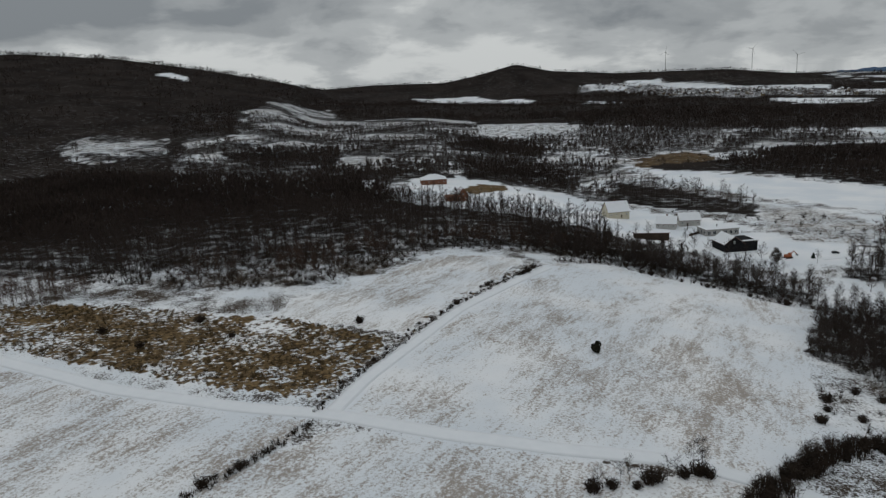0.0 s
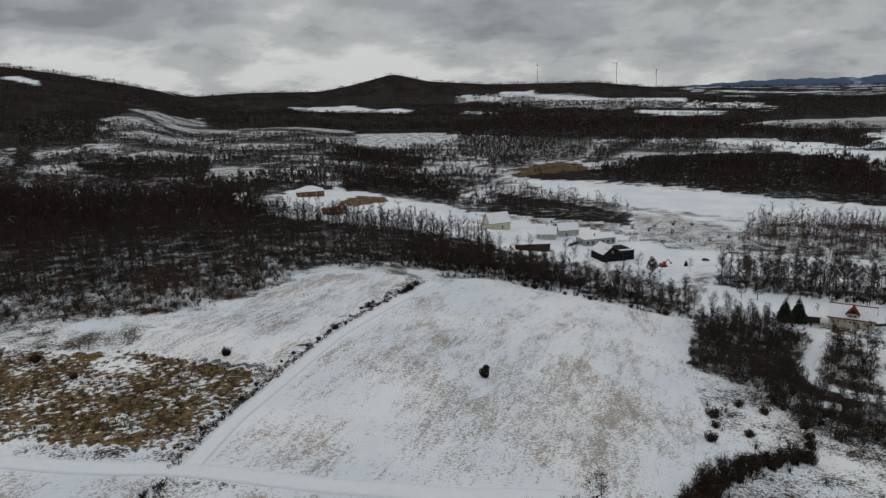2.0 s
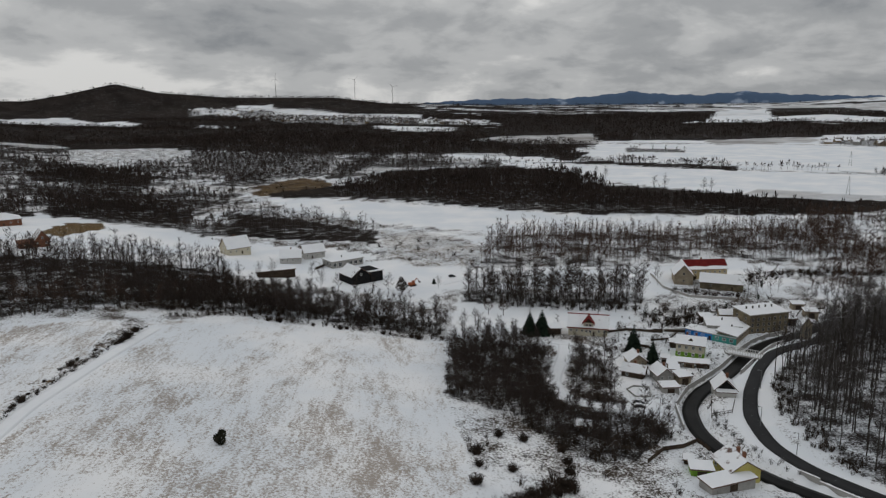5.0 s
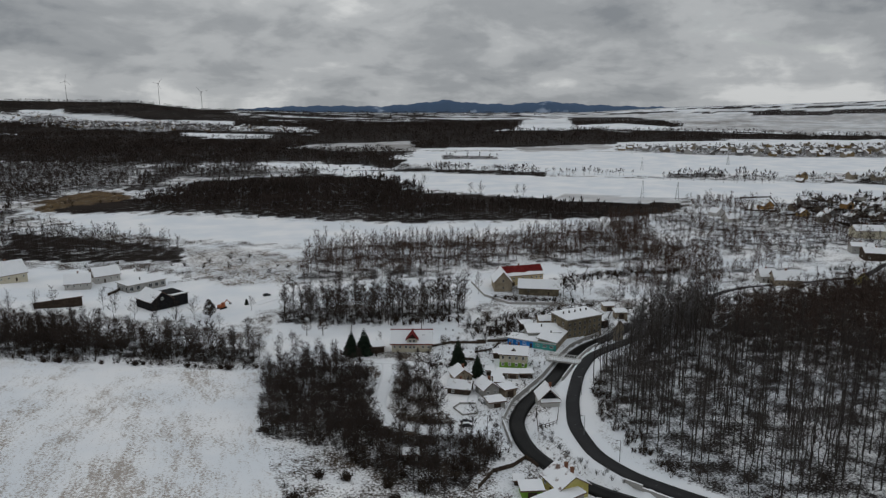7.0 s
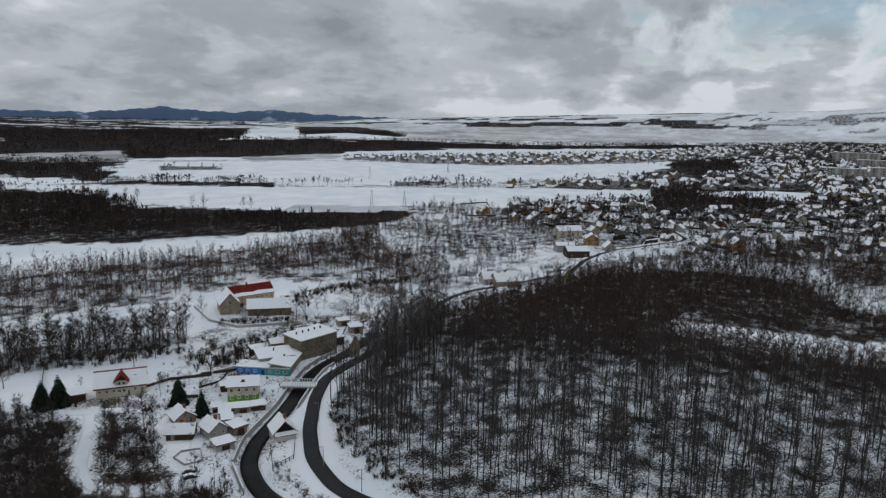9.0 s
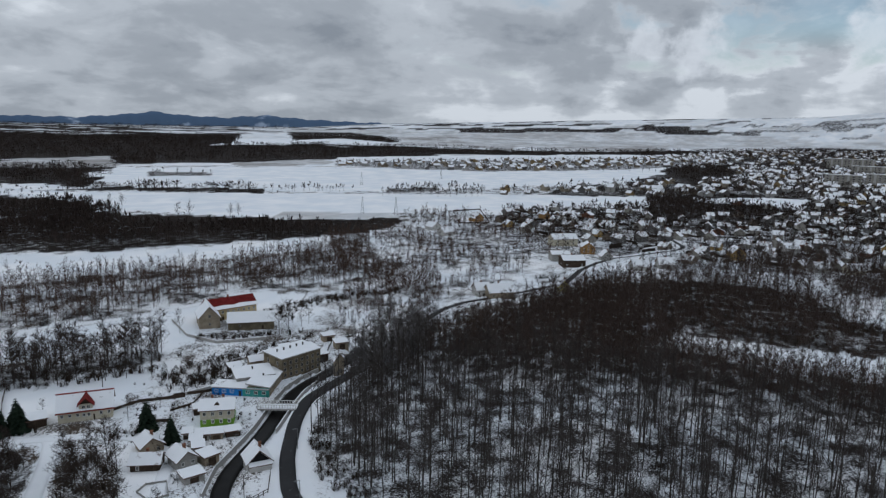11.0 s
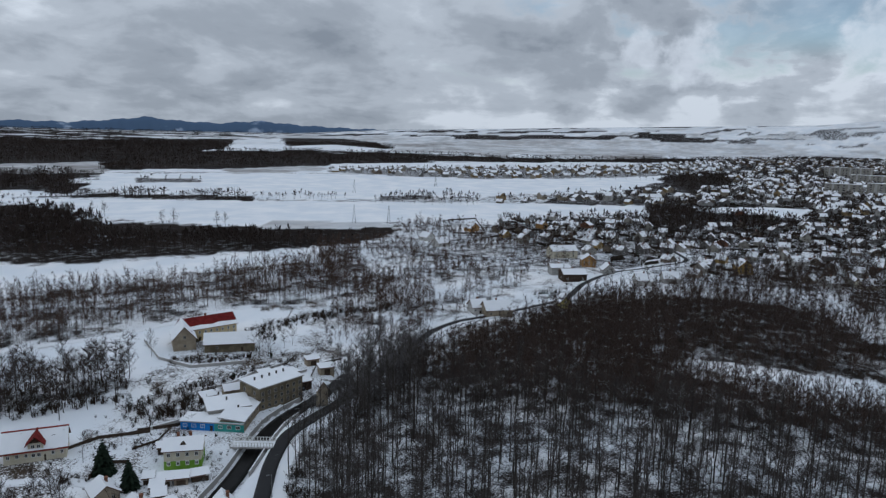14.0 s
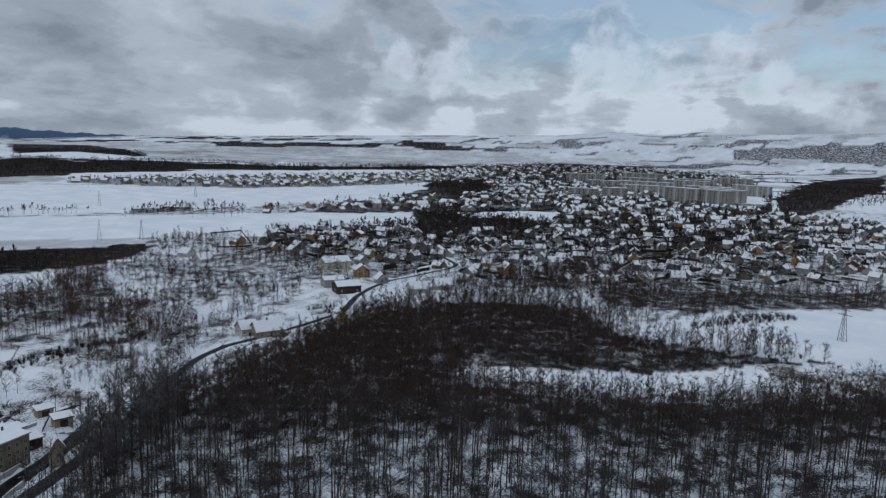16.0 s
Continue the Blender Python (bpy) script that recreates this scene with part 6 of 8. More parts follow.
    lip = [(u, y, 4.5 + k * (y + 4.0) + dz) for dz in (0.18, 0.36) for u, y in ((-Lm / 2 - 0.4, -4.5), (Lm / 2 + 0.4, -4.5), (Lm / 2 + 0.4, -3.3), (3.0, -3.0), (0.5, -3.45), (-3.5, -3.1), (-Lm / 2 - 0.4, -3.5))]
    part("snow_lip", Geo().add(lip, [(6, 5, 4, 3, 2, 1, 0), tuple(range(7, 14))] + [(i, (i + 1) % 7, 7 + (i + 1) % 7, 7 + i) for i in range(7)]), M_SNOWCAP, mh, "ragged band of snow along the eaves")
    # houses along the lane
    building("gabled_house", "tan gabled house beside a tall spruce", "house", (156.5, 160.9), (160.7, 158.4), 5.0, 1.8, 3.5, M_TAN, M_ROOF, along="y", windows=(2, 1), door=None, chimneys=1)
    building("dark_cabin", "dark timber cabin with a half-snowed roof", "cabin", (149.6, 157.4), (152.4, 152.2), 4.6, 1.8, 3.2, M_PLANK, M_ROOFTHIN, windows=(2, 1), door=0.7, chimneys=1)
    building("grey_house", "grey rendered gabled house on the lane", "house", (153.3, 148.0), (157.2, 146.2), 5.2, 2.5, 4.1, M_GREY, M_ROOF, along="y", windows=(2, 1), door=None, chimneys=1)
    shed("tan garage with a snowy pitched roof", (157.7, 144.6), (160.9, 143.4), 3.4, 2.0, M_TAN)
    shed("flat-roofed grey garage under thick snow", (149.3, 142.9), (152.9, 140.8), 3.6, 1.6, M_GREY, tilt=0.1)
    for k, (a, b, dep, h) in enumerate((((167.2, 154.8), (168.8, 152.6), 2.6, 1.5), ((169.1, 152.4), (170.7, 150.2), 2.6, 1.5), ((171.6, 149.9), (174, 147.6), 2.4, 1.4), ((166.6, 158.2), (167.8, 156.6), 2.2, 1.5), ((164, 154), (165.5, 152), 2.6, 1.6), ((161.4, 151), (163, 149.2), 2.8, 1.5))):
        shed("small yard shed with snow on its felt roof", a, b, dep, h, (M_GREY, M_TAN, M_PLANK, M_WHITE, M_TAN, M_GREY)[k])
    # chapel-like cottage between river and road
    rc = building("river_cottage", "white cottage with a dark boarded gable between river and road", "cottage", (159.6, 135.0), (163.3, 131.6), 5.2, 1.8, 4.3, M_WHITE, M_ROOF, along="y", windows=(3, 1), door=None, chimneys=1)
    part("gable_front", Geo().add([(-2.1, -2.68, 1.95), (2.1, -2.68, 1.95), (0, -2.68, 4.15), (-2.1, -2.6, 1.95), (2.1, -2.6, 1.95), (0, -2.6, 4.15)], [(0, 1, 2), (5, 4, 3), (0, 3, 4, 1), (1, 4, 5, 2), (2, 5, 3, 0)]), M_BLACK, rc, "black boarded gable front")
    part("lean_to", Geo().add([(-2.5, -4.0, 1.3), (2.5, -4.0, 1.3), (2.5, -2.7, 1.75), (-2.5, -2.7, 1.75), (-2.5, -4.0, 1.5), (2.5, -4.0, 1.5), (2.5, -2.7, 1.95), (-2.5, -2.7, 1.95)], [(3, 2, 1, 0), (4, 5, 6, 7), (0, 1, 5, 4), (1, 2, 6, 5), (2, 3, 7, 6), (3, 0, 4, 7)]), M_ROOF, rc, "snowy lean-to roof")
    part("porch_wall", Geo().box(-2.3, -3.8, -1.2, 2.3, -2.62, 1.3), M_WHITE, rc, "low white porch wall")
    building("bank_villa", "yellow-green house with a skylit snowy roof below the river", "house", (127.3, 111.6), (124.6, 105.8), 6.4, 2.6, 4.6, M_LEMON, M_ROOFTHIN, windows=(3, 1), door=0.5, chimneys=2, ends=2)
    shed("low flat-roofed annexe under thick snow beside the villa", (120.6, 111.6), (123.6, 108.8), 3.4, 1.5, M_LIME, tilt=0.1)
    shed("long flat-roofed store under thick snow below the villa", (117.5, 104.5), (127.5, 102.2), 3.6, 1.6, M_GREY, tilt=0.2)
    shed("small dark hut in the villa's snowy yard", (123.6, 115.6), (124.8, 114.4), 1.4, 1.1, M_BLACK)
    shed("low grey shed among bare trees", (115, 138), (117, 136), 2.0, 1.3, M_GREY)


village()


# ---- new houses in the valley ----
def valley_houses():
    building("brick_shell", "unfinished red brick house without a roof", "house", (19, 378.5), (28.5, 379.5), 6.5, 2.6, 2.6, M_BRICK, M_BRICK, style="flat", windows=(2, 1), door=None, chimneys=0)
    building("brick_gable", "unfinished red brick gable house", "house", (25.5, 380.5), (31, 381), 8.0, 3.4, 6.8, M_BRICK, M_ROOFTHIN, along="y", windows=(2, 1), door=0.3, chimneys=0)
    building("hip_roofed_house", "new brick bungalow with a wide snowy hip roof", "house", (7.5, 463), (24, 464), 13.0, 3.0, 6.2, M_BRICK, M_ROOF, style="hip", windows=(5, 1), door=0.5, chimneys=0)
    building("cream_house", "cream house with steep snowy gable roof", "house", (102.5, 361.5), (114, 363), 9.0, 3.2, 7.8, M_CREAM, M_ROOF, windows=(4, 1), door=0.6, chimneys=1)
    building("pale_bungalow", "pale bungalow under a snowy skylit roof", "house", (120.5, 341), (129, 337), 9.0, 2.6, 5.6, M_WHITE, M_ROOF, windows=(4, 1), door=0.5, chimneys=1)
    building("pale_house", "pale house with dark gable and snowy roof", "house", (134, 344.5), (144, 343.5), 8.0, 3.0, 6.0, M_WHITE, M_ROOF, windows=(4, 1), door=0.4, chimneys=0)
    building("modern_bungalow", "grey modern bungalow with a flat snowy roof", "house", (137, 319.5), (153, 320.5), 9.5, 3.0, 3.2, M_GREY, M_CONCRETE, style="flat", windows=(6, 1), door=0.5, chimneys=1, win=(1.6, 1.7), ends=3)
    building("dark_barn", "black boarded double-gabled barn with snowy roof", "barn", (130.5, 285.5), (139, 286), 11.0, 3.6, 6.6, M_BLACK, M_ROOF, along="y", windows=(0, 0), door=None, chimneys=0)
    building("barn_annexe", "black boarded lean-to beside the barn", "barn", (139.3, 286), (145, 286.3), 11.0, 4.4, 4.4, M_BLACK, M_CONCRETE, style="flat", windows=(0, 0), door=None, chimneys=0, tilt=-1.2)
    shed("long low dark store with a pale middle bay", (99.5, 309.5), (114.5, 306.5), 4.0, 2.2, M_PLANK, name="store", category="store", group="")
    building("white_cabin", "small white house at the edge of the wood", "house", (-30, 448), (-22, 449), 7.0, 3.0, 6.0, M_WHITE, M_ROOF, windows=(3, 1), door=0.5, chimneys=0)


valley_houses()


# ---- the town ----
TOWN = ((470, 100), (500, 150), (530, 190), (560, 200), (600, 205), (640, 225), (700, 120), (780, 95), (1160, 62), (1330, 120), (1500, 60), (1350, -330), (1050, -210), (990, -330), (900, -380), (700, -400), (560, -310), (500, -190), (462, -60), (455, 0), (448, 60))
TOWN_NORTH = ((640, 248), (700, 252), (790, 265), (1050, 108), (990, 92), (784, 96), (705, 160))
SUBURB_AREA = ((1040, 640), (1140, 670), (2220, 40), (1570, 10), (1040, 380))
FAR_TOWN = ((1330, 120), (1900, 120), (2600, -40), (2900, -480), (2300, -760), (1600, -560), (1350, -330))
HOUSES = []


def town_variant(k):
    r = random.Random(400 + k)
    walls = (M_TGREY, M_TCREAM, M_TGREY, M_YELLOW, M_TTAN, M_TCREAM, M_OCHRE, M_TTAN, M_TCREAM, M_BRICK)
    names = ("grey", "pale", "grey", "yellow", "tan", "pale", "ochre", "tan", "pale", "brick")
    L, D = r.uniform(5.8, 8.6), r.uniform(5.2, 6.6)
    eave = r.choice((2.2, 2.4, 2.8, 3.8))
    e = building("town_house", names[k] + (" rendered" if k < 9 else "") + " town house with a snow-laden roof", "house", (-L / 2, -D / 2), (L / 2, -D / 2), D, eave, eave + r.uniform(1.7, 2.6), walls[k], (M_ROOFTHIN, M_ROOF, M_ROOFTHIN, M_TOWNROOF, M_TOWNROOF, M_TOWNROOF, M_ROOF, M_ROOFBROWN, M_TOWNROOF, M_ROOFTHIN)[k], along="xy"[k % 2], windows=(2, 2 if eave > 3.5 else 1), door=None, chimneys=1, group="houses of the town", win=(0.8, 1.0), base=0.0, plain=True)
    return e


def free_of_houses(x, y, gap):
    return all((x - hx) ** 2 + (y - hy) ** 2 > gap * gap for hx, hy in HOUSES)


def town():
    # houses that stand out
    spots = (("orange_house", "new orange house in a fenced snowy yard", (546, 214), (556, 209), 9, 3.2, 7.6, M_OCHRE, M_ROOFTHIN, "y"),
             ("white_house", "white house with steep snowy roof", (470, 210), (480, 204), 9, 3.0, 6.6, M_WHITE, M_ROOF, "x"),
             ("white_house", "white house with steep snowy roof", (490, 226), (499, 222), 9, 3.0, 6.6, M_WHITE, M_ROOF, "y"),
             ("long_house", "long two-storey cream house with snowy roof", (466, 138), (478, 122), 11, 5.2, 8.6, M_CREAM, M_ROOF, "x"),
             ("yellow_house", "ochre gabled house above the road", (449, 117), (452, 108), 9, 4.8, 8.0, M_OCHRE, M_ROOF, "y"),
             ("grey_house", "grey gabled house above the road", (433, 103), (436, 96), 8, 3.4, 7.0, M_GREY, M_ROOF, "y"),
             ("hall", "dark-fronted hall under one wide snowy roof", (405, 119), (412, 106), 12, 4.6, 7.0, M_PLANK, M_ROOF, "x"),
             ("hall", "low hall with a snowy roof behind the first", (419, 128), (425, 117), 9, 4.6, 6.4, M_GREY, M_ROOF, "x"),
             ("yellow_house", "small lemon yellow gabled house by the road", (349.5, 109), (352, 103.5), 8, 3.0, 6.4, M_LEMON, M_ROOF, "y"),
             ("roadside_house", "old roadside house with a wide snowy roof", (321, 133), (329, 122), 10, 3.6, 7.2, M_TAN, M_ROOF, "x"),
             ("roadside_house", "white roadside house with a snowy roof", (324, 139), (329, 133), 8, 3.4, 6.6, M_WHITE, M_ROOF, "x"),
             ("yellow_house", "yellow gabled house with snowy roof on the slope", (470, 36), (473, 27), 11, 5.0, 9.0, M_YELLOW, M_ROOF, "y"),
             ("white_house", "large white house with hipped snowy roof", (502, 6), (507, -4), 10, 5.0, 8.4, M_WHITE, M_ROOF, "x"),
             ("white_house", "white house with snowy roof in a hedged garden", (450, -4), (455, -14), 9, 3.0, 6.4, M_WHITE, M_ROOFTHIN, "x"),
             ("white_house", "white house with snowy roof in a hedged garden", (452, -20), (456, -30), 9, 3.0, 6.4, M_CREAM, M_ROOF, "x"),
             ("new_house", "new pale house with a wide snowy hip roof", (472, -38), (465, -46), 9, 3.0, 7.0, M_CREAM, M_ROOF, "y"),
             ("new_house", "new pale house with steep snowy roof and skylights", (475, -60), (474, -69), 9, 3.0, 7.0, M_WHITE, M_ROOF, "x"),
             ("white_house", "white house with snowy roof below the road", (412, 84), (416, 74), 9, 3.2, 6.8, M_WHITE, M_ROOF, "x"),
             ("white_house", "white house with snowy roof below the road", (424, 72), (428, 62), 9, 3.2, 6.8, M_GREY, M_ROOF, "x"))
    for nm, lab, a, b, dep, ev, rd, wm, rm, al in spots:
        a, b = Vector(a).lerp(Vector(b), 0.1), Vector(a).lerp(Vector(b), 0.9)
        dep, ev, rd = dep * 0.8, ev * 0.85, rd * 0.82
        building(nm, lab, "house", a, b, dep, ev, rd, wm, rm, along=al, windows=(3, 2 if ev > 4 else 1), door=None if al == "y" else 0.5, chimneys=1, plain=True)
        HOUSES.append(((a[0] + b[0]) / 2, (a[1] + b[1]) / 2))
    masters = [town_variant(k) for k in range(10)]
    rg = np.random.default_rng(50)
    used = 0
    xs, ys = [], []
    for poly, gap, keep, sd in ((TOWN, 16.0, 0.72, 51), (TOWN_NORTH, 17, 0.62, 52)):
        x, y = scatter(poly, gap, sd, keep, (PARK, TOWN_MEADOW, TOWN_BELT, TOWN_GROVE, FIELD_E, FIELD_F), clear_of_roads)
        xs.append(x)
        ys.append(y)
    x, y = np.concatenate(xs), np.concatenate(ys)
    order = np.argsort(np.hypot(x - 60, y - 50))
    far_x, far_y = [], []
    for i in order:
        if not free_of_houses(x[i], y[i], 10.5):
            continue
        d = math.hypot(x[i] - 60, y[i] - 50)
        if used >= 300 or d > 900:
            if rg.random() < 0.45:
                continue
            far_x.append(x[i])
            far_y.append(y[i])
            continue
        turn = 25 * math.sin(x[i] / 90) + 18 * math.cos(y[i] / 70) - 20 + rg.choice((0, 90)) + rg.uniform(-6, 6)
        m = pose(x[i], y[i], float(height(x[i], y[i])) - 0.1, 0, 0, turn)
        k = int(rg.choice(10, p=(0.16, 0.11, 0.19, 0.04, 0.16, 0.14, 0.04, 0.09, 0.02, 0.05)))
        if masters[k] is not None and "placed" not in masters[k]:
            masters[k].matrix_basis = m
            masters[k]["placed"] = 1
        else:
            copy_thing(masters[k], m)
        HOUSES.append((x[i], y[i]))
        used += 1
    for n, k in enumerate(masters):
        if "placed" not in k:
            k.matrix_basis = pose(520 + 14 * n, -170, float(height(520 + 14 * n, -170)), 0, 0, 30)
    for o in scene.objects:
        if "placed" in o:
            del o["placed"]
    # the rest of the roofscape, joined
    for poly, gap, sd in ((FAR_TOWN, 36, 53), (SUBURB_AREA, 25, 54)):
        x, y = scatter(poly, gap, sd, 0.75, (), None if sd == 53 else lambda x, y: land(x, y) == 6)
        far_x += list(x)
        far_y += list(y)
    x, y = scatter(HILL_VILLAGE, 46, 55, 0.6)
    far_x += list(x)
    far_y += list(y)
    fx, fy = np.array(far_x), np.array(far_y)
    tw = [arrays(gable_walls(L, D, e, r)) for L, D, e, r in ((8.2, 6.8, 3.4, 6), (9.8, 6.8, 2.6, 5.2), (7.6, 7.6, 4.2, 6.8))]
    tr = [arrays(gable_roof(L, D, e, r)) for L, D, e, r in ((8.2, 6.8, 3.4, 6), (9.8, 6.8, 2.6, 5.2), (7.6, 7.6, 4.2, 6.8))]
    sz = np.random.default_rng(56).uniform(0.85, 1.25, len(fx))
    spread_many("far_house_walls", tw, fx, fy, sz, M_FARWALL, "walls of the far houses of the town", "houses", 57)
    spread_many("far_house_roofs", tr, fx, fy, sz, M_TOWNROOF, "snowy roofs of the far houses of the town", "roofs", 57)


def far_wall_material():
    k = Mat("far_house_walls", 0.9)
    r = k.n.new("ShaderNodeValToRGB")
    r.color_ramp.interpolation = "CONSTANT"
    cols = ((0.33, 0.32, 0.31), (0.28, 0.24, 0.18), (0.12, 0.115, 0.11), (0.24, 0.17, 0.08), (0.17, 0.135, 0.1), (0.38, 0.37, 0.35))
    while len(r.color_ramp.elements) < len(cols):
        r.color_ramp.elements.new(0.5)
    for i, (e, c) in enumerate(zip(r.color_ramp.elements, cols)):
        e.position, e.color = i / len(cols), (*c, 1)
    k.link(k.island(), r.inputs[0])
    return k.done(k.mix(k.math("MULTIPLY", k.noise(0.4, 3), 0.3), r.outputs[0], (0.1, 0.09, 0.08)))


M_FARWALL = far_wall_material()
town()


def apartment(label, p0, p1, depth, storeys, wall=M_PANEL):
    p0, p1 = Vector((*p0, 0)), Vector((*p1, 0))
    d = p1 - p0
    L = d.length
    d.normalize()
    n = Vector((-d.y, d.x, 0))
    c = (p0 + p1) / 2 + n * depth / 2
    e = tagged(new("apartment_block"), label, "apartments", "slab blocks of the town")
    e.matrix_basis = pose(c.x, c.y, float(height(c.x, c.y)) - 0.5, 0, 0, math.degrees(math.atan2(d.y, d.x)))
    H = storeys * 2.9 + 1.2
    part("wall", Geo().box(-L / 2, -depth / 2, -2, L / 2, depth / 2, H), wall, e)
    part("roof", Geo().box(-L / 2 - 0.3, -depth / 2 - 0.3, H, L / 2 + 0.3, depth / 2 + 0.3, H + 0.5), M_CONCRETE, e, "flat snowy roof")
    cols = int(L / 5.5)
    for i in range(cols):
        x = -L / 2 + L * (i + 0.5) / cols
        if i % 3 == 1:
            g = Geo().box(x - 1.4, -depth / 2 - 1.0, 1.2, x + 1.4, -depth / 2, H - 0.4)
            part("bay", g, M_WHITE, e, "pale projecting stair bay")
            continue
        for s in range(storeys):
            window_at(e, x, -depth / 2, 2.2 + s * 2.9, -90, 2.6, 1.5, plain=True)
            window_at(e, x, depth / 2, 2.2 + s * 2.9, 90, 2.6, 1.5, plain=True)
    return e


for _p0, _p1, _st in (((1124, -222), (1072, -262), 7), ((1074, -266), (1044, -294), 7), ((1180, -300), (1130, -345), 6), ((1096, -86), (1092, -128), 5), ((1092, -134), (1090, -168), 6), ((1250, -190), (1225, -250), 5), ((1330, -210), (1300, -290), 6), ((1420, -300), (1385, -380), 6), ((1230, -290), (1190, -350), 6), ((1380, -160), (1370, -230), 5), ((1470, -230), (1450, -300), 6), ((1330, -400), (1290, -450), 6), ((1540, -360), (1500, -430), 6), ((1600, -150), (1590, -230), 6), ((1640, -480), (1600, -540), 6), ((1760, -300), (1740, -390), 6)):
    apartment("grey slab apartment block with pale stair bays", _p0, _p1, 12, _st)


# ---- single trees, bushes, spruces ----
def leaf_ball(seed, n, rx, ry, rz, size, zc):
    """Many small leaf clumps in an uneven rounded mass."""
    r = random.Random(seed)
    g = Geo()
    for i in range(n):
        v = Vector((r.gauss(0, 1), r.gauss(0, 1), r.gauss(0, 1))).normalized() * r.uniform(0.45, 1.0) ** 0.5 * r.uniform(0.85, 1.1)
        p = Vector((v.x * rx, v.y * ry, zc + v.z * rz))
        a = Vector((r.gauss(0, 1), r.gauss(0, 1), r.gauss(0, 1))).normalized() * size
        b = a.orthogonal().normalized() * size * r.uniform(0.5, 1)
        g.add([p - a, p + b, p + a * 0.8 + b * 0.2], [(0, 1, 2)])
    return g


def placed(ob, x, y, turn=0.0, size=1.0, sink=0.05):
    ob.matrix_basis = pose(x, y, float(height(x, y)) - sink, 0, 0, turn)
    if size != 1.0:
        ob.scale = (size, size, size)
    return ob


def single(kind, wood, twig, x, y, size, label, group, twigs=M_TWIG, category="tree", seed=0, top="crown"):
    e = tagged(new(kind), label, category, group)
    part("trunk", wood, M_BARK, e)
    part(top, twig, twigs, e, "leafless twigs")
    placed(e, x, y, seed * 47 % 360, size)
    return e


BARE_SPOTS = ((121, 219, 0.55), (124, 215.5, 0.6), (129, 213.5, 0.7), (132, 218.5, 0.62), (137, 214.5, 0.6), (140.5, 210.5, 0.55), (135, 213, 0.55), (143, 217, 0.5),               (25.5, 95, 0.42), (29.5, 97, 0.36), (31, 97.6, 0.44), (37.5, 98.8, 0.4), (42.6, 101, 0.55), (44.2, 101.4, 0.6), (39.5, 99.6, 0.36),
              (246, 185, 1.0), (248, 183, 0.95), (250.5, 184, 1.05), (257, 183, 0.6), (260.5, 182, 0.65), (247, 163, 0.75), (182.2, 207.9, 1.25), (183.1, 199.9, 1.1), (191.1, 199.3, 1.15), (196.1, 194.8, 1.0), (187.1, 202.9, 1.15), (179.4, 212.2, 1.15), (186.5, 206.2, 1.0),
              (173, 181, 0.42), (164.1, 199.5, 0.36), (180, 176.9, 0.3), (232, 216, 0.75), (137, 160.5, 0.5), (128, 143, 0.75), (140, 167, 0.55), (148, 143.5, 0.3), (120, 276, 0.75), (126, 272, 0.8), (131, 268, 0.7), (136, 265, 0.75), (115, 281, 0.7), (97, 300, 0.75), (103, 301, 0.8), (118, 297, 0.75), (121, 294, 0.75), (84, 296, 0.75), (88, 297, 0.8), (79, 262, 0.35), (-91, 166, 0.3), (36, 226, 0.3),
              (446, 494, 1.2), (462, 484, 1.15), (466, 475, 1.2), (453, 410, 1.1), (457, 403, 1.15), (474, 380, 1.0), (476, 374, 1.0), (112, 262, 0.6), (137, 250, 0.5), (157, 262, 0.5))
_masters = []
for _i, (_w, _t) in enumerate(ROUND):
    _e = tagged(new("bare_tree"), "leafless spreading tree standing alone in snow", "tree", "lone trees")
    part("trunk", _w, M_BARK, _e)
    part("crown", _t, M_TWIG, _e, "fine leafless twigs")
    _masters.append(_e)
for _i, (_x, _y, _s) in enumerate(BARE_SPOTS):
    _m = pose(_x, _y, float(height(_x, _y)) - 0.05, 0, 0, _i * 83 % 360)
    _k = _masters[_i % 4]
    if _i < 4:
        _k.matrix_basis = _m
        _k.scale = (_s, _s, _s)
    else:
        _c = copy_thing(_k, _m)
        _c.scale = (_s, _s, _s)
# pollarded garden trees with round heads
for _i, (_x, _y, _s) in enumerate(((153, 223, 1.1), (156.5, 219, 1.2), (146, 221, 0.8), (176.5, 183.5, 0.8))):
    _e = tagged(new("pollard_tree"), "small leafless garden tree with a clipped round head", "tree", "garden trees")
    part("trunk", Geo().limb((0, 0, -0.2), (0, 0, 1.9), 0.12, 0.09, 6).limb((0, 0, 1.8), (0.4, 0.2, 2.8), 0.06, 0.03, 4).limb((0, 0, 1.8), (-0.4, -0.3, 2.8), 0.06, 0.03, 4), M_BARK, _e)
    part("crown", leaf_ball(600 + _i, 420, 1.6, 1.6, 1.35, 0.16, 2.9), M_BIRCH, _e, "dense round head of fine twigs")
    placed(_e, _x, _y, 0, _s)
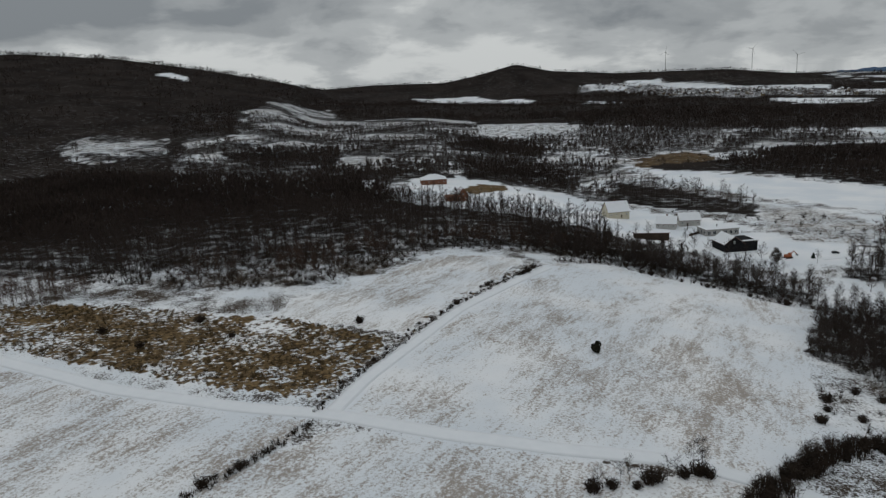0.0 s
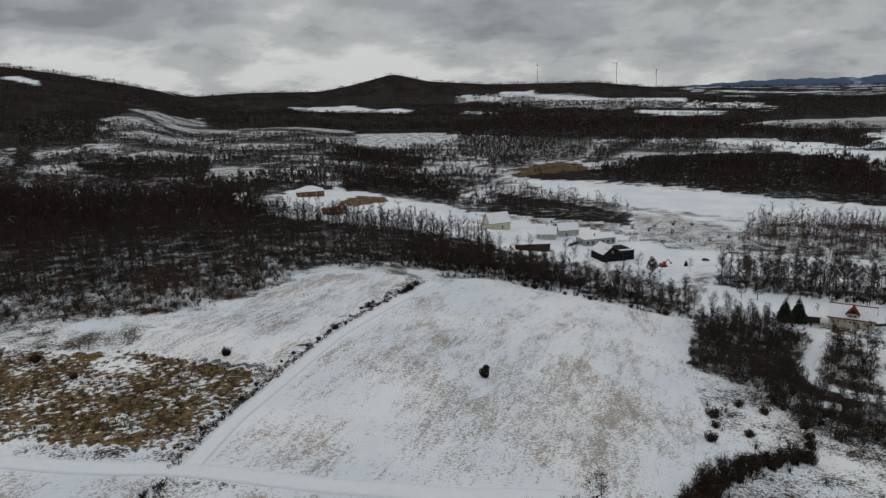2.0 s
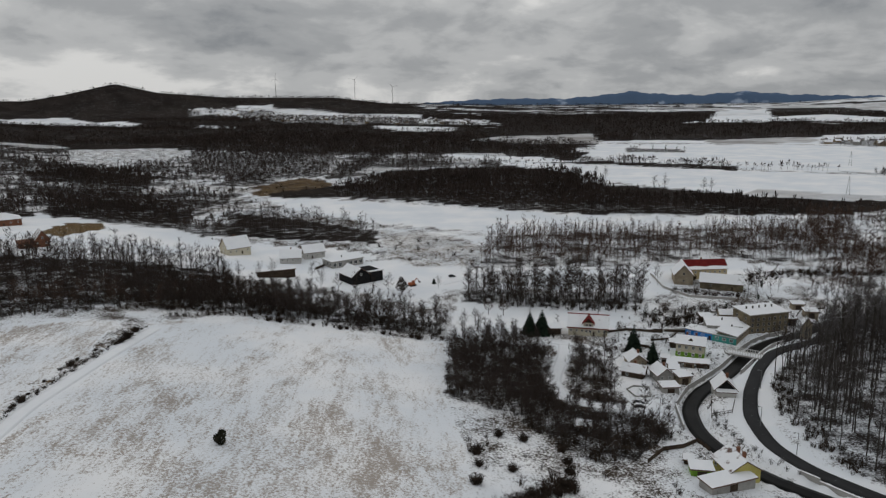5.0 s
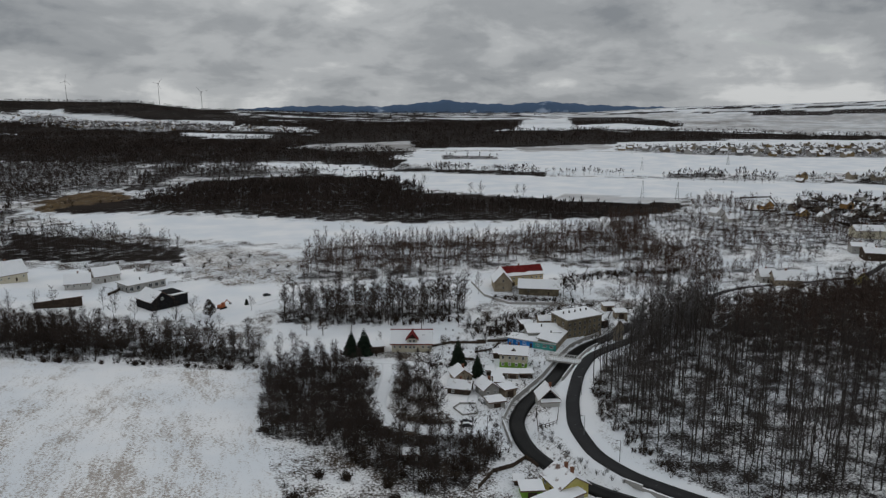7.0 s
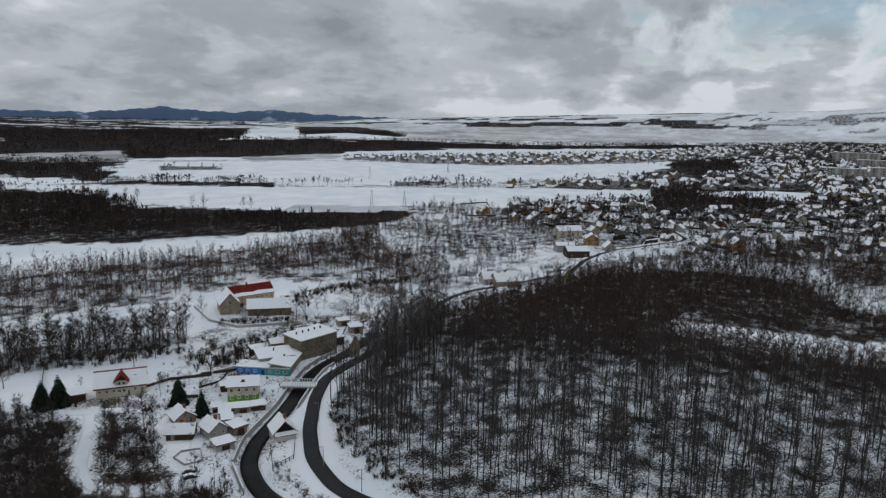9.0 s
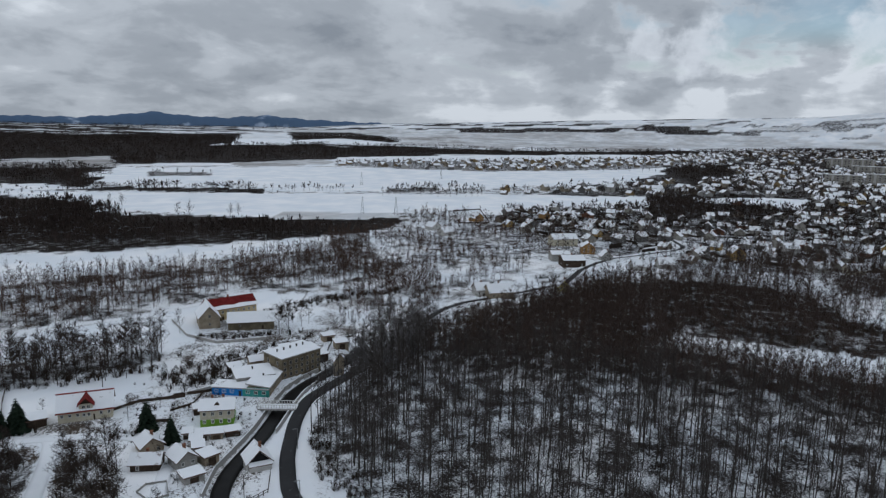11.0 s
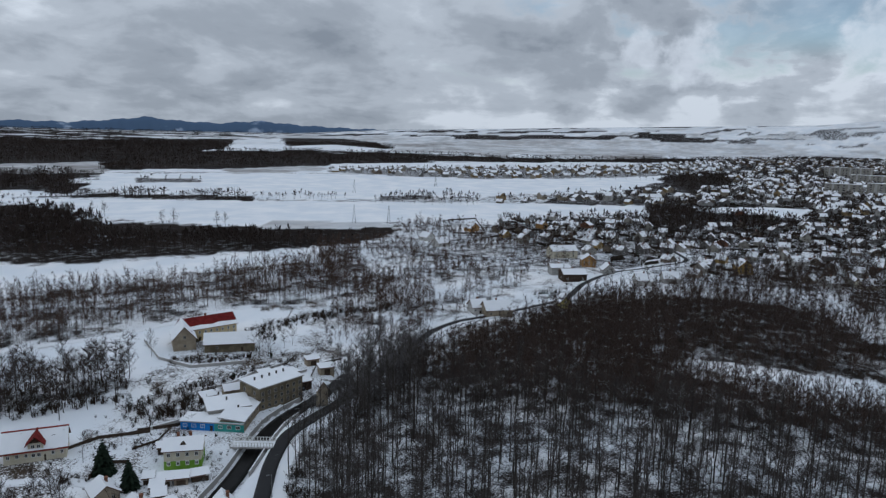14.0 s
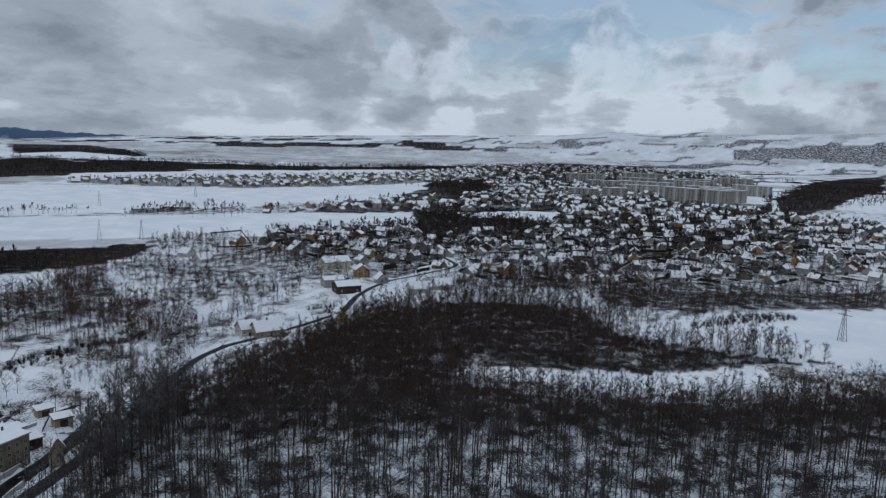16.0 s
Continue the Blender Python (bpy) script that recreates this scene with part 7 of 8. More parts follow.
# spruces and thujas
for _i, (_x, _y, _h, _w) in enumerate(((151.3, 198.3, 8.2, 3.1), (154.5, 196.1, 9.0, 3.3), (167.3, 169.4, 8.2, 3.1), (164.4, 159.6, 7.4, 2.4), (160, 270, 2.6, 1.0))):
    _e = tagged(new("spruce"), "dark green spruce beside the houses", "tree", "spruces of the village")
    part("trunk", Geo().limb((0, 0, -0.3), (0, 0, _h * 0.9), 0.18, 0.03, 6), M_BARK, _e)
    part("crown", spruce_geo(700 + _i, _h, _w), M_NEEDLE, _e, "drooping dark needled boughs")
    placed(_e, _x, _y)
for _i, (_x, _y, _h) in enumerate(((195, 189.1, 5.2), (197, 186.8, 4.2), (410, 150, 4.0), (262, 190, 2.6), (246.5, 181, 2.4), (160.5, 163, 2.5), (244, 157, 4.6), (248, 155, 4.0), (226, 180, 2.2))):
    _e = tagged(new("thuja"), "slim dark evergreen column in the snow", "shrub", "evergreen columns")
    part("stem", Geo().limb((0, 0, -0.2), (0, 0, _h * 0.5), 0.1, 0.06, 5), M_BARK, _e)
    part("foliage", leaf_ball(720 + _i, 420, _h * 0.17, _h * 0.17, _h * 0.5, 0.17, _h * 0.5), M_HEDGE, _e, "dense evergreen foliage")
    placed(_e, _x, _y)
M_HEDGEROW = speckled("bare_hedge", (0.02, 0.017, 0.014), (0.06, 0.048, 0.038), 0.9, by="island")
M_BUSHGREEN = speckled("dull_evergreen", (0.016, 0.018, 0.012), (0.055, 0.052, 0.034), 1.6, by="island", bump=0.0)
# a dense dark tree beside the excavator
_e = tagged(new("ivy_tree"), "dark dense bushy tree beside the excavator", "tree")
part("trunk", Geo().limb((0, 0, -0.3), (0.1, 0, 4.2), 0.24, 0.08, 6).limb((0, 0, 1.6), (1.2, 0.5, 3.6), 0.1, 0.04, 4).limb((0, 0, 1.4), (-1.3, -0.3, 3.2), 0.1, 0.04, 4), M_BARK, _e)
_g = leaf_ball(745, 900, 1.9, 1.9, 1.8, 0.24, 4.2)
for _k, (_ox, _oy, _oz, _r) in enumerate(((1.5, 0.4, -1.4, 1.3), (-1.5, -0.3, -1.2, 1.4), (0.2, 0.8, 1.3, 1.1), (-0.5, -1.2, -1.8, 1.2))):
    _h = leaf_ball(746 + _k, 420, _r, _r, _r * 1.1, 0.22, 4.2)
    _g.add([Vector(p) + Vector((_ox, _oy, _oz)) for p in _h.v], _h.f)
part("crown", _g, M_SHRUB, _e, "dense dark twigs")
placed(_e, 141.5, 264)
# the lone bush of the field
_e = tagged(new("field_bush"), "lone dark evergreen bush in the snowy field", "bush")
part("stem", Geo().limb((0, 0, -0.2), (0, 0, 1.4), 0.12, 0.06, 6), M_BARK, _e)
_g = leaf_ball(740, 900, 0.95, 1.2, 0.95, 0.2, 0.95)
for _k, (_ox, _oy, _oz, _r) in enumerate(((0.45, 0.1, 0.9, 0.75), (-0.5, 0.3, 0.3, 0.7), (0.1, -0.4, 1.5, 0.45))):
    _h = leaf_ball(741 + _k, 420, _r, _r, _r * 1.15, 0.19, 1.0)
    _g.add([Vector(p) + Vector((_ox, _oy, _oz)) for p in _h.v], _h.f)
part("foliage", _g, M_BUSHGREEN, _e, "dense dark foliage")
placed(_e, 41, 154.4)


# bushes by the fields
def bush_mesh(seed):
    g = shrub_geo(seed, 1.8, 2.6, 85)
    return g


_bm = [bush_mesh(760 + i).mesh("stems", M_SHRUB) for i in range(4)]
BUSHES = [(-15.5, 180, 1.1), (37, 227, 1.2), (22, 210, 0.8), (11, 192, 0.9), (86, 136, 1.2), (96, 142, 1.0), (99.5, 138, 1.0), (78, 125, 1.1), (98, 122, 1.1), (88, 127, 0.9), (92, 118, 1.2), (83, 131, 0.8), (104, 131, 1.0), (101, 126, 0.9), (25, 95.5, 1.2), (28, 96.4, 0.9), (34.4, 97.9, 1.3), (36, 98.6, 1.0), (40.6, 100, 1.0), (43.6, 101.2, 1.3), (45, 100.2, 0.9), (32, 96.4, 0.7), (-36, 104, 1.0), (-31, 109, 0.8), (40, 233, 1.0), (35, 224, 0.9), (80, 240.5, 0.7), (83, 239, 1.0), (92, 233.5, 0.6), (99, 228.5, 0.9), (101, 228, 0.6), (110, 220.5, 0.8), (117, 214.5, 0.7), (118.5, 213, 1.0), (-70, 172, 1.0), (-48, 176, 0.9), (-60, 190, 1.2), (-85, 186, 1.1)]
for _i in range(18):
    _f = _i / 17
    _x, _y = np.interp(_f, (0, 0.3, 0.6, 1), (-20, -3, 10, 38)), np.interp(_f, (0, 0.3, 0.6, 1), (134, 166, 190, 230))
    BUSHES.append((float(_x) - 1.2 + 0.8 * math.sin(_i * 7.1), float(_y) + 0.9 + 0.5 * math.cos(_i * 5.3), 0.30 + 0.18 * abs(math.sin(_i * 3.7))))
for _i, (_x, _y, _s) in enumerate(BUSHES):
    _b = tagged(new("bush", _bm[_i % 4]), "leafless bush in thin snow by the field", "bush", "bushes round the fields")
    placed(_b, _x, _y, _i * 61 % 360, _s)


def along(pts, step, wide, seed, x_off=0.0):
    P = np.array(pts, float)
    s = np.concatenate([[0], np.cumsum(np.hypot(*np.diff(P, axis=0).T))])
    rg = np.random.default_rng(seed)
    u = np.arange(0, s[-1], step) + rg.uniform(-0.5, 0.5, len(np.arange(0, s[-1], step))) * step
    return np.interp(u, s, P[:, 0]) + rg.normal(0, wide, len(u)), np.interp(u, s, P[:, 1]) + rg.normal(0, wide, len(u))


def thickets():
    rg = np.random.default_rng(80)
    tuft = []
    for i in range(3):
        r, g = random.Random(800 + i), Geo()
        for k in range(16):
            a = r.uniform(0, 6.283)
            p = Vector((math.cos(a), math.sin(a), 0)) * r.uniform(0, 0.5)
            q = p + Vector((math.cos(a) * 0.35, math.sin(a) * 0.35, r.uniform(0.35, 0.8)))
            s = Vector((-math.sin(a), math.cos(a), 0)) * 0.06
            g.add([p - s, p + s, q], [(0, 1, 2)])
        tuft.append(arrays(g))
    x, y = scatter(MEADOW, 1.7, 81, 0.75, (), lambda x, y: (wave(x, y, 7, 8.0) + wave(x, y, 19, 3.0) > -0.5) & clear_of_roads(x, y))
    spread_many("meadow_grass", tuft, x, y, rg.uniform(0.6, 1.5, len(x)), M_DRY, "tall dry brown grass tufts poking through snow", "grass", 82)
    vx, vy = along([(p[0] - 2.6, p[1] + 1.4) for p in TRACK_B], 0.6, 0.5, 83)
    spread_many("verge_weeds", tuft, vx, vy, rg.uniform(0.5, 1.3, len(vx)), M_SHRUB, "dark dry weeds along the field path", "weeds", 84)
    vx, vy = along(((-21, 124), (-31, 109), (-38, 101), (-46, 90)), 0.35, 0.7, 85)
    spread_many("ditch_weeds", tuft, vx, vy, rg.uniform(0.5, 1.4, len(vx)), M_SHRUB, "dark weeds along a field ditch", "weeds", 86)
    bx, by = along(((49, 93), (55, 98), (61, 103), (68, 108), (76, 113), (86, 117), (95, 117)), 0.2, 1.3, 87)
    spread_many("bramble_bank", SHRUB, bx, by, rg.uniform(0.6, 1.0, len(bx)), M_SHRUB, "dark bramble thicket on the slope", "thicket", 88)
    bx, by = scatter(((72, 112), (90, 148), (99, 140), (112, 128), (118, 100), (90, 96)), 5.0, 89, 0.5, (GROVE, GROVE_B))
    spread_many("slope_scrub", SHRUB, bx, by, rg.uniform(0.25, 0.75, len(bx)), M_SHRUB, "low scrub on the snowy slope", "scrub", 90)
    bx, by = along([(p[0] - 4, p[1] + 4) for p in RIVER[1:9]], 1.6, 0.7, 91)
    spread_many("bank_scrub", SHRUB, bx, by, rg.uniform(0.2, 0.45, len(bx)), M_FROST, "frosted scrub along the river bank", "scrub", 92)
    bx, by = along([(p[0] + 4, p[1] - 3.6) for p in RIVER[1:6]], 1.4, 0.8, 93)
    spread_many("bank_scrub_east", SHRUB, bx, by, rg.uniform(0.3, 0.55, len(bx)), M_FROST, "frosted scrub along the river bank", "scrub", 94)
    for nm, pts, wide, lo, hi, sd, lab in (("manor_hedge", ((262, 199), (285, 196), (302, 190), (322, 172)), 2.6, 0.5, 1.1, 120, "dark leafless thicket beside the manor meadow"), ("manor_bank", ((232, 208), (236, 196), (246, 187)), 1.2, 0.4, 0.8, 121, "dark scrub on the bank below the barns"), ("workshop_scrub", ((192, 187), (200, 182), (208, 180), (216, 186)), 3.6, 0.7, 1.4, 122, "brown scrub on the slope above the workshop"), ("park_wall_scrub", ((180, 213), (187, 207.5), (193, 204), (200, 198)), 2.2, 0.5, 1.1, 127, "dark thicket under the old park trees"), ("lane_scrub", ((192, 179), (198, 178), (206, 177)), 2.0, 0.5, 1.1, 128, "brown thicket behind the workshop yard"), ("terrace_scrub", ((220, 182), (228, 180), (238, 176), (250, 172)), 2.4, 0.3, 0.8, 123, "dark scrub between the terraces"), ("cottage_scrub", ((156, 178), (161, 173), (165, 168)), 1.6, 0.25, 0.5, 124, "bushes below the cottage"), ("wood_edge_brush", ((149, 92), (154, 103), (162, 114), (173, 126), (186, 135)), 1.7, 0.4, 0.85, 126, "dark brush along the foot of the wood"), ("garden_scrub", ((176, 178), (182, 172), (186, 166)), 1.6, 0.25, 0.55, 125, "low garden bushes behind the green house")):
        sx, sy = along(pts, 0.55, wide, sd)
        ok = clear_of_roads(sx, sy)
        spread_many(nm, SHRUB, sx[ok], sy[ok], np.random.default_rng(sd).uniform(lo, hi, ok.sum()), M_SHRUB, lab, "thicket", sd)
    fx, fy = along(((50, 249), (71, 250), (99, 232), (127, 206)), 1.5, 1.0, 95)
    spread_many("field_hedge", SHRUB, fx, fy, rg.uniform(0.3, 0.8, len(fx)), M_SHRUB, "dark leafless hedge along the field's far edge", "hedge", 96)
    # trees and gardens among the houses
    nx, ny = scatter(((448, 60), (470, 100), (530, 190), (600, 205), (640, 225), (690, 120), (680, -200), (560, -240), (490, -130), (455, 0)), 5.0, 115, 0.85, (PARK, TOWN_MEADOW), lambda x, y: clear_of_roads(x, y) & (wave(x, y, 19, 1.1) + 0.5 * wave(x, y, 7, 2.6) > 0.12))
    near = nx < 545
    spread_many("near_town_trees", LOW, nx[near], ny[near], rg.uniform(0.45, 0.95, near.sum()), M_TWIG, "dark leafless garden trees of the town", "trees", 116)
    spread_many("mid_town_trees", FAR, nx[~near], ny[~near], rg.uniform(0.45, 0.85, (~near).sum()), M_TWIG, "dark leafless trees deeper in the town", "trees", 118)
    x, y = scatter(TOWN, 7.6, 97, 0.92, (PARK, TOWN_MEADOW), lambda x, y: clear_of_roads(x, y) & (x > 660) & (wave(x, y, 33, 1.1) + 0.5 * wave(x, y, 12, 2.6) > -0.15))
    x2, y2 = scatter(TOWN_NORTH, 10, 98, 0.5, (TOWN_MEADOW,))
    x3, y3 = scatter(FAR_TOWN, 15, 99, 0.9)
    X, Y = np.concatenate([x, x2, x3]), np.concatenate([y, y2, y3])
    spread_many("town_trees", FAR_LITE, X, Y, rg.uniform(0.6, 1.2, len(X)), M_TWIG_FAR, "dark leafless trees between the houses", "trees", 101)
    x, y = scatter(((400, 112), (440, 150), (600, 205), (640, 100), (620, -120), (480, -130), (455, -40), (410, 0), (395, 70)), 9, 114, 0.7, (PARK,), clear_of_roads)
    spread_many("garden_trees", LOW, x, y, rg.uniform(0.4, 0.75, len(x)), M_TWIG, "leafless garden trees between the first houses", "trees", 114)
    x, y = scatter(((352, 78), (400, 66), (440, 58), (485, 20), (520, -36), (430, -40), (366, -22), (345, 30)), 5.2, 117, 0.85, (), clear_of_roads)
    spread_many("brow_trees", LOW, x, y, rg.uniform(0.5, 1.05, len(x)), M_BROW, "brown leafless trees below the first gardens", "trees", 117)
    con = [arrays(spruce_geo(820 + i, 6.0, 1.6, 7, 8)) for i in range(2)]
    x, y = scatter(TOWN, 30, 102, 0.7, (PARK, TOWN_MEADOW), clear_of_roads)
    spread_many("town_spruces", con, x, y, rg.uniform(0.5, 1.1, len(x)), M_NEEDLE, "dark spruces in the gardens of the town", "trees", 103)
    bx, by = along(((414, 154), (417, 147), (421, 140)), 1.3, 0.25, 104)
    cx, cy = along(((372, 124), (377, 119), (382, 114)), 1.3, 0.25, 105)
    spread_many("conifer_hedges", con, np.concatenate([bx, cx]), np.concatenate([by, cy]), rg.uniform(0.4, 0.55, len(bx) + len(cx)), M_HEDGE, "rows of small dark conifers", "hedge", 106)
    for nm, poly, gap, sd, lab in (("town_belt", TOWN_BELT, 6, 107, "dark belt of trees across the town"), ("town_grove", TOWN_GROVE, 15, 142, "dark grove of tall trees inside the town"), ("east_park", EAST_PARK, 13, 108, "dark wood at the edge of the town"), ("field_belt_far", ((680, 356), (751, 362), (805, 322), (770, 274), (711, 264)), 9, 109, "strip of leafless trees between fields"), ("field_row", ((650, 480), (680, 452), (710, 402), (690, 398), (660, 440)), 8, 110, "row of leafless shrubs between fields")):
        x, y = scatter(poly, gap, sd, 0.9)
        spread_many(nm, FAR, x, y, rg.uniform(0.5, 0.9, len(x)), M_TWIG_FAR, lab, "trees", sd)
    x, y = along(((1010, 560), (1080, 470), (1180, 260), (1240, 140)), 9, 8, 111)
    spread_many("far_hedge", FAR, x, y, rg.uniform(0.4, 0.8, len(x)), M_TWIG_FAR, "far line of shrubs between fields", "trees", 111)



def garden_hedges():
    """Clipped hedges and dark fences that divide the gardens of the town."""
    rg = np.random.default_rng(140)
    x, y = scatter(TOWN, 13.0, 141, 0.7, (PARK, TOWN_MEADOW, TOWN_BELT), lambda x, y: clear_of_roads(x, y) & (x < 900))
    V, Fc = [], []
    turn = np.radians(25 * np.sin(x / 90) + 18 * np.cos(y / 70) - 20 + rg.choice((0, 90), len(x)) + rg.uniform(-5, 5, len(x)))
    for px, py, a in zip(x, y, turn):
        L, w, h = rg.uniform(4, 13), rg.uniform(0.12, 0.6), rg.uniform(0.8, 2.0)
        n = 4
        c, q = math.cos(a), math.sin(a)
        z0 = float(height(px, py))
        ring = []
        for i in range(n + 1):
            u = L * (i / n - 0.5)
            cx, cy, hh = px + c * u + rg.uniform(-0.2, 0.2), py + q * u + rg.uniform(-0.2, 0.2), h * rg.uniform(0.8, 1.15)
            ring.append([(cx + q * w, cy - c * w, z0 - 0.3), (cx + q * w * 0.7, cy - c * w * 0.7, z0 + hh), (cx - q * w * 0.7, cy + c * w * 0.7, z0 + hh), (cx - q * w, cy + c * w, z0 - 0.3)])
        o = len(V)
        for r4 in ring:
            V += r4
        for i in range(n):
            k = o + 4 * i
            Fc += [(k + j, k + 4 + j, k + 5 + j, k + 1 + j) for j in range(3)]
        Fc += [(o, o + 1, o + 2, o + 3), (k + 7, k + 6, k + 5, k + 4)]
    tagged(new("garden_hedges", mesh_from("garden_hedges", V, Fc, M_HEDGEROW)), "dark hedges and fences dividing snowy town gardens", "hedges", kind="stuff")


garden_hedges()

thickets()


# ---- bridge, quays, fences ----
def bridge():
    c, turn = (191.2, 148.7), 112.0
    e = tagged(new("footbridge"), "small bridge with white railings over the river", "bridge")
    e.matrix_basis = pose(*c, float(height(199.5, 144.6)) + 0.25, 0, 0, turn)
    part("deck", Geo().box(-5.0, -1.7, -0.45, 5.0, 1.7, 0.0), M_CONCRETE, e, "snow-covered bridge deck")
    for s in (-1.6, 1.6):
        part("handrail", Geo().box(-5.0, s - 0.05, 0.95, 5.0, s + 0.05, 1.07), M_FRAME, e, "white steel handrail")
        part("handrail", Geo().box(-5.0, s - 0.03, 0.15, 5.0, s + 0.03, 0.23), M_FRAME, e, "white steel rail")
        post = Geo().box(-0.09, -0.04, 0, 0.09, 0.04, 0.95).mesh("post", M_FRAME)
        for i in range(15):
            part("post", post, None, e, at=pose(-4.9 + i * 0.7, s, 0))
    for s in (-4.6, 4.6):
        part("abutment", Geo().box(s - 0.5, -1.9, -2.6, s + 0.5, 1.9, -0.45), M_STONE, e, "stone abutment")


bridge()


def quay(side, i0, i1, label):
    """A stone river wall beside the channel, in blocks."""
    P = np.array(RIVER[i0:i1], float)
    s = np.concatenate([[0], np.cumsum(np.hypot(*np.diff(P, axis=0).T))])
    u = np.arange(0, s[-1] - 2.4, 2.4)
    x, y = np.interp(u, s, P[:, 0]), np.interp(u, s, P[:, 1])
    x2, y2 = np.interp(u + 2.38, s, P[:, 0]), np.interp(u + 2.38, s, P[:, 1])
    e = tagged(new("quay_wall"), label, "wall", kind="structure")
    block = Geo().box(0, -0.14, -1.4, 2.37, 0.14, 0.15).mesh("block", M_CONCRETE)
    for ax, ay, bx, by in zip(x, y, x2, y2):
        a = math.atan2(by - ay, bx - ax)
        ox, oy = -math.sin(a) * side * 3.0, math.cos(a) * side * 3.0
        h = float(height(ax - math.sin(a) * side * 6.5, ay + math.cos(a) * side * 6.5))
        part("block", block, None, e, at=pose(ax + ox, ay + oy, h - 0.1, 0, 0, math.degrees(a)))
    return e


quay(1, 4, 12, "snow-capped stone quay wall along the river")
quay(-1, 7, 11, "snow-capped stone quay wall along the road side")


def fence(label, pts, h=1.1, gap=2.2, mat=M_PLANK, rails=(0.35, 0.85), board=False, closed=False):
    """Posts and rails, or a boarded fence, along a polyline."""
    e = tagged(new("fence"), label, "fence", "fences")
    pts = list(pts) + ([pts[0]] if closed else [])
    post = Geo().box(-0.06, -0.06, -0.4, 0.06, 0.06, h).mesh("post", mat)
    e.matrix_basis = pose(pts[0][0], pts[0][1], float(height(*pts[0])))
    o = e.matrix_basis.inverted()
    for (ax, ay), (bx, by) in zip(pts[:-1], pts[1:]):
        L = math.hypot(bx - ax, by - ay)
        n = max(1, round(L / gap))
        a = math.degrees(math.atan2(by - ay, bx - ax))
        for i in range(n):
            f0, f1 = i / n, (i + 1) / n
            x0, y0, x1, y1 = ax + (bx - ax) * f0, ay + (by - ay) * f0, ax + (bx - ax) * f1, ay + (by - ay) * f1
            z0, z1 = float(height(x0, y0)), float(height(x1, y1))
            part("post", post, None, e, at=o @ pose(x0, y0, z0, 0, 0, a))
            m = o @ pose(x0, y0, z0, 0, -math.degrees(math.atan2(z1 - z0, L / n)), a)
            if board:
                part("board", Geo().box(0.05, -0.03, 0.05, L / n - 0.05, 0.03, h - 0.08), mat, e, at=m)
            else:
                for r in rails:
                    part("rail", Geo().box(0, -0.03, r, L / n, 0.03, r + 0.12), mat, e, at=m)
    return e


fence("dark boarded fence running up the snowy slope", ((152.1, 199.6), (157.2, 205.1), (164.2, 214), (171.3, 222)), 1.0, 2.4, board=True)
fence("dark fence along the lane before the field", ((129.2, 207.3), (140.1, 203.2), (150.1, 199.6)), 0.9, 2.4)
fence("dark garden fence behind the cottage", ((171, 185), (179, 182.9), (186.9, 174.9)), 0.9, 2.4, board=True)
fence("dark boarded garden fence", ((129, 320), (138, 328), (149, 338)), 1.2, 2.6, board=True)
fence("long garden fence in the snow", ((155, 322), (168, 318), (178, 309)), 1.0, 3.0)
fence("dark yard fence of the orange house", ((533, 221), (598, 250), (618, 233), (546, 202)), 1.1, 5.0, board=True, closed=True)
fence("dark hedge-like fence round two new houses", ((461, -24), (509, -37), (550, -56), (569, -84), (553, -101), (522, -93), (492, -69), (470, -47)), 1.6, 5.0, board=True, closed=True)
fence("dark ragged fence round the river villa's yard", ((117, 119.4), (124.6, 121.9), (129.6, 120.6), (134.4, 120.9), (134.2, 117.4)), 1.1, 1.5, board=True)
fence("dark post fence round the river garden", ((156.4, 133.8), (152.6, 130.9), (147.7, 127.1), (153.4, 125.7), (160.6, 130.0)), 0.8, 1.2)
fence("low board fence of the lane garden", ((143.3, 149.6), (141.6, 145.0), (144.8, 142.9), (149.0, 147.2), (146.4, 150.2)), 0.6, 1.5, mat=M_GREY, board=True, closed=True)
fence("wire fence across the manor meadow", ((262, 205), (285, 200), (302, 208), (306, 216)), 1.0, 4.0)
fence("garden fence on the river terrace", ((186, 178), (192, 172), (196, 170)), 0.9, 2.2, board=True)
fence("low dark wall of the workshop yard", ((199, 165), (206, 172), (214, 176)), 1.0, 2.5, board=True)


for _k, _pts in enumerate((((178, 172), (184, 170), (190, 172)), ((180, 168), (186, 165.5), (190, 166)), ((184, 178), (191, 174.5)), ((196, 176), (203, 178), (210, 175)), ((212, 172), (220, 170)), ((226, 166), (234, 170), (244, 168)), ((236, 160), (246, 164), (254, 160)), ((248, 170), (258, 172)), ((164, 170), (170, 173), (173, 168)), ((163, 147), (166, 150)))):
    fence("weathered dark board fence between the terrace gardens", _pts, 0.7 + 0.1 * (_k % 3), 2.0, board=_k % 2 == 0)


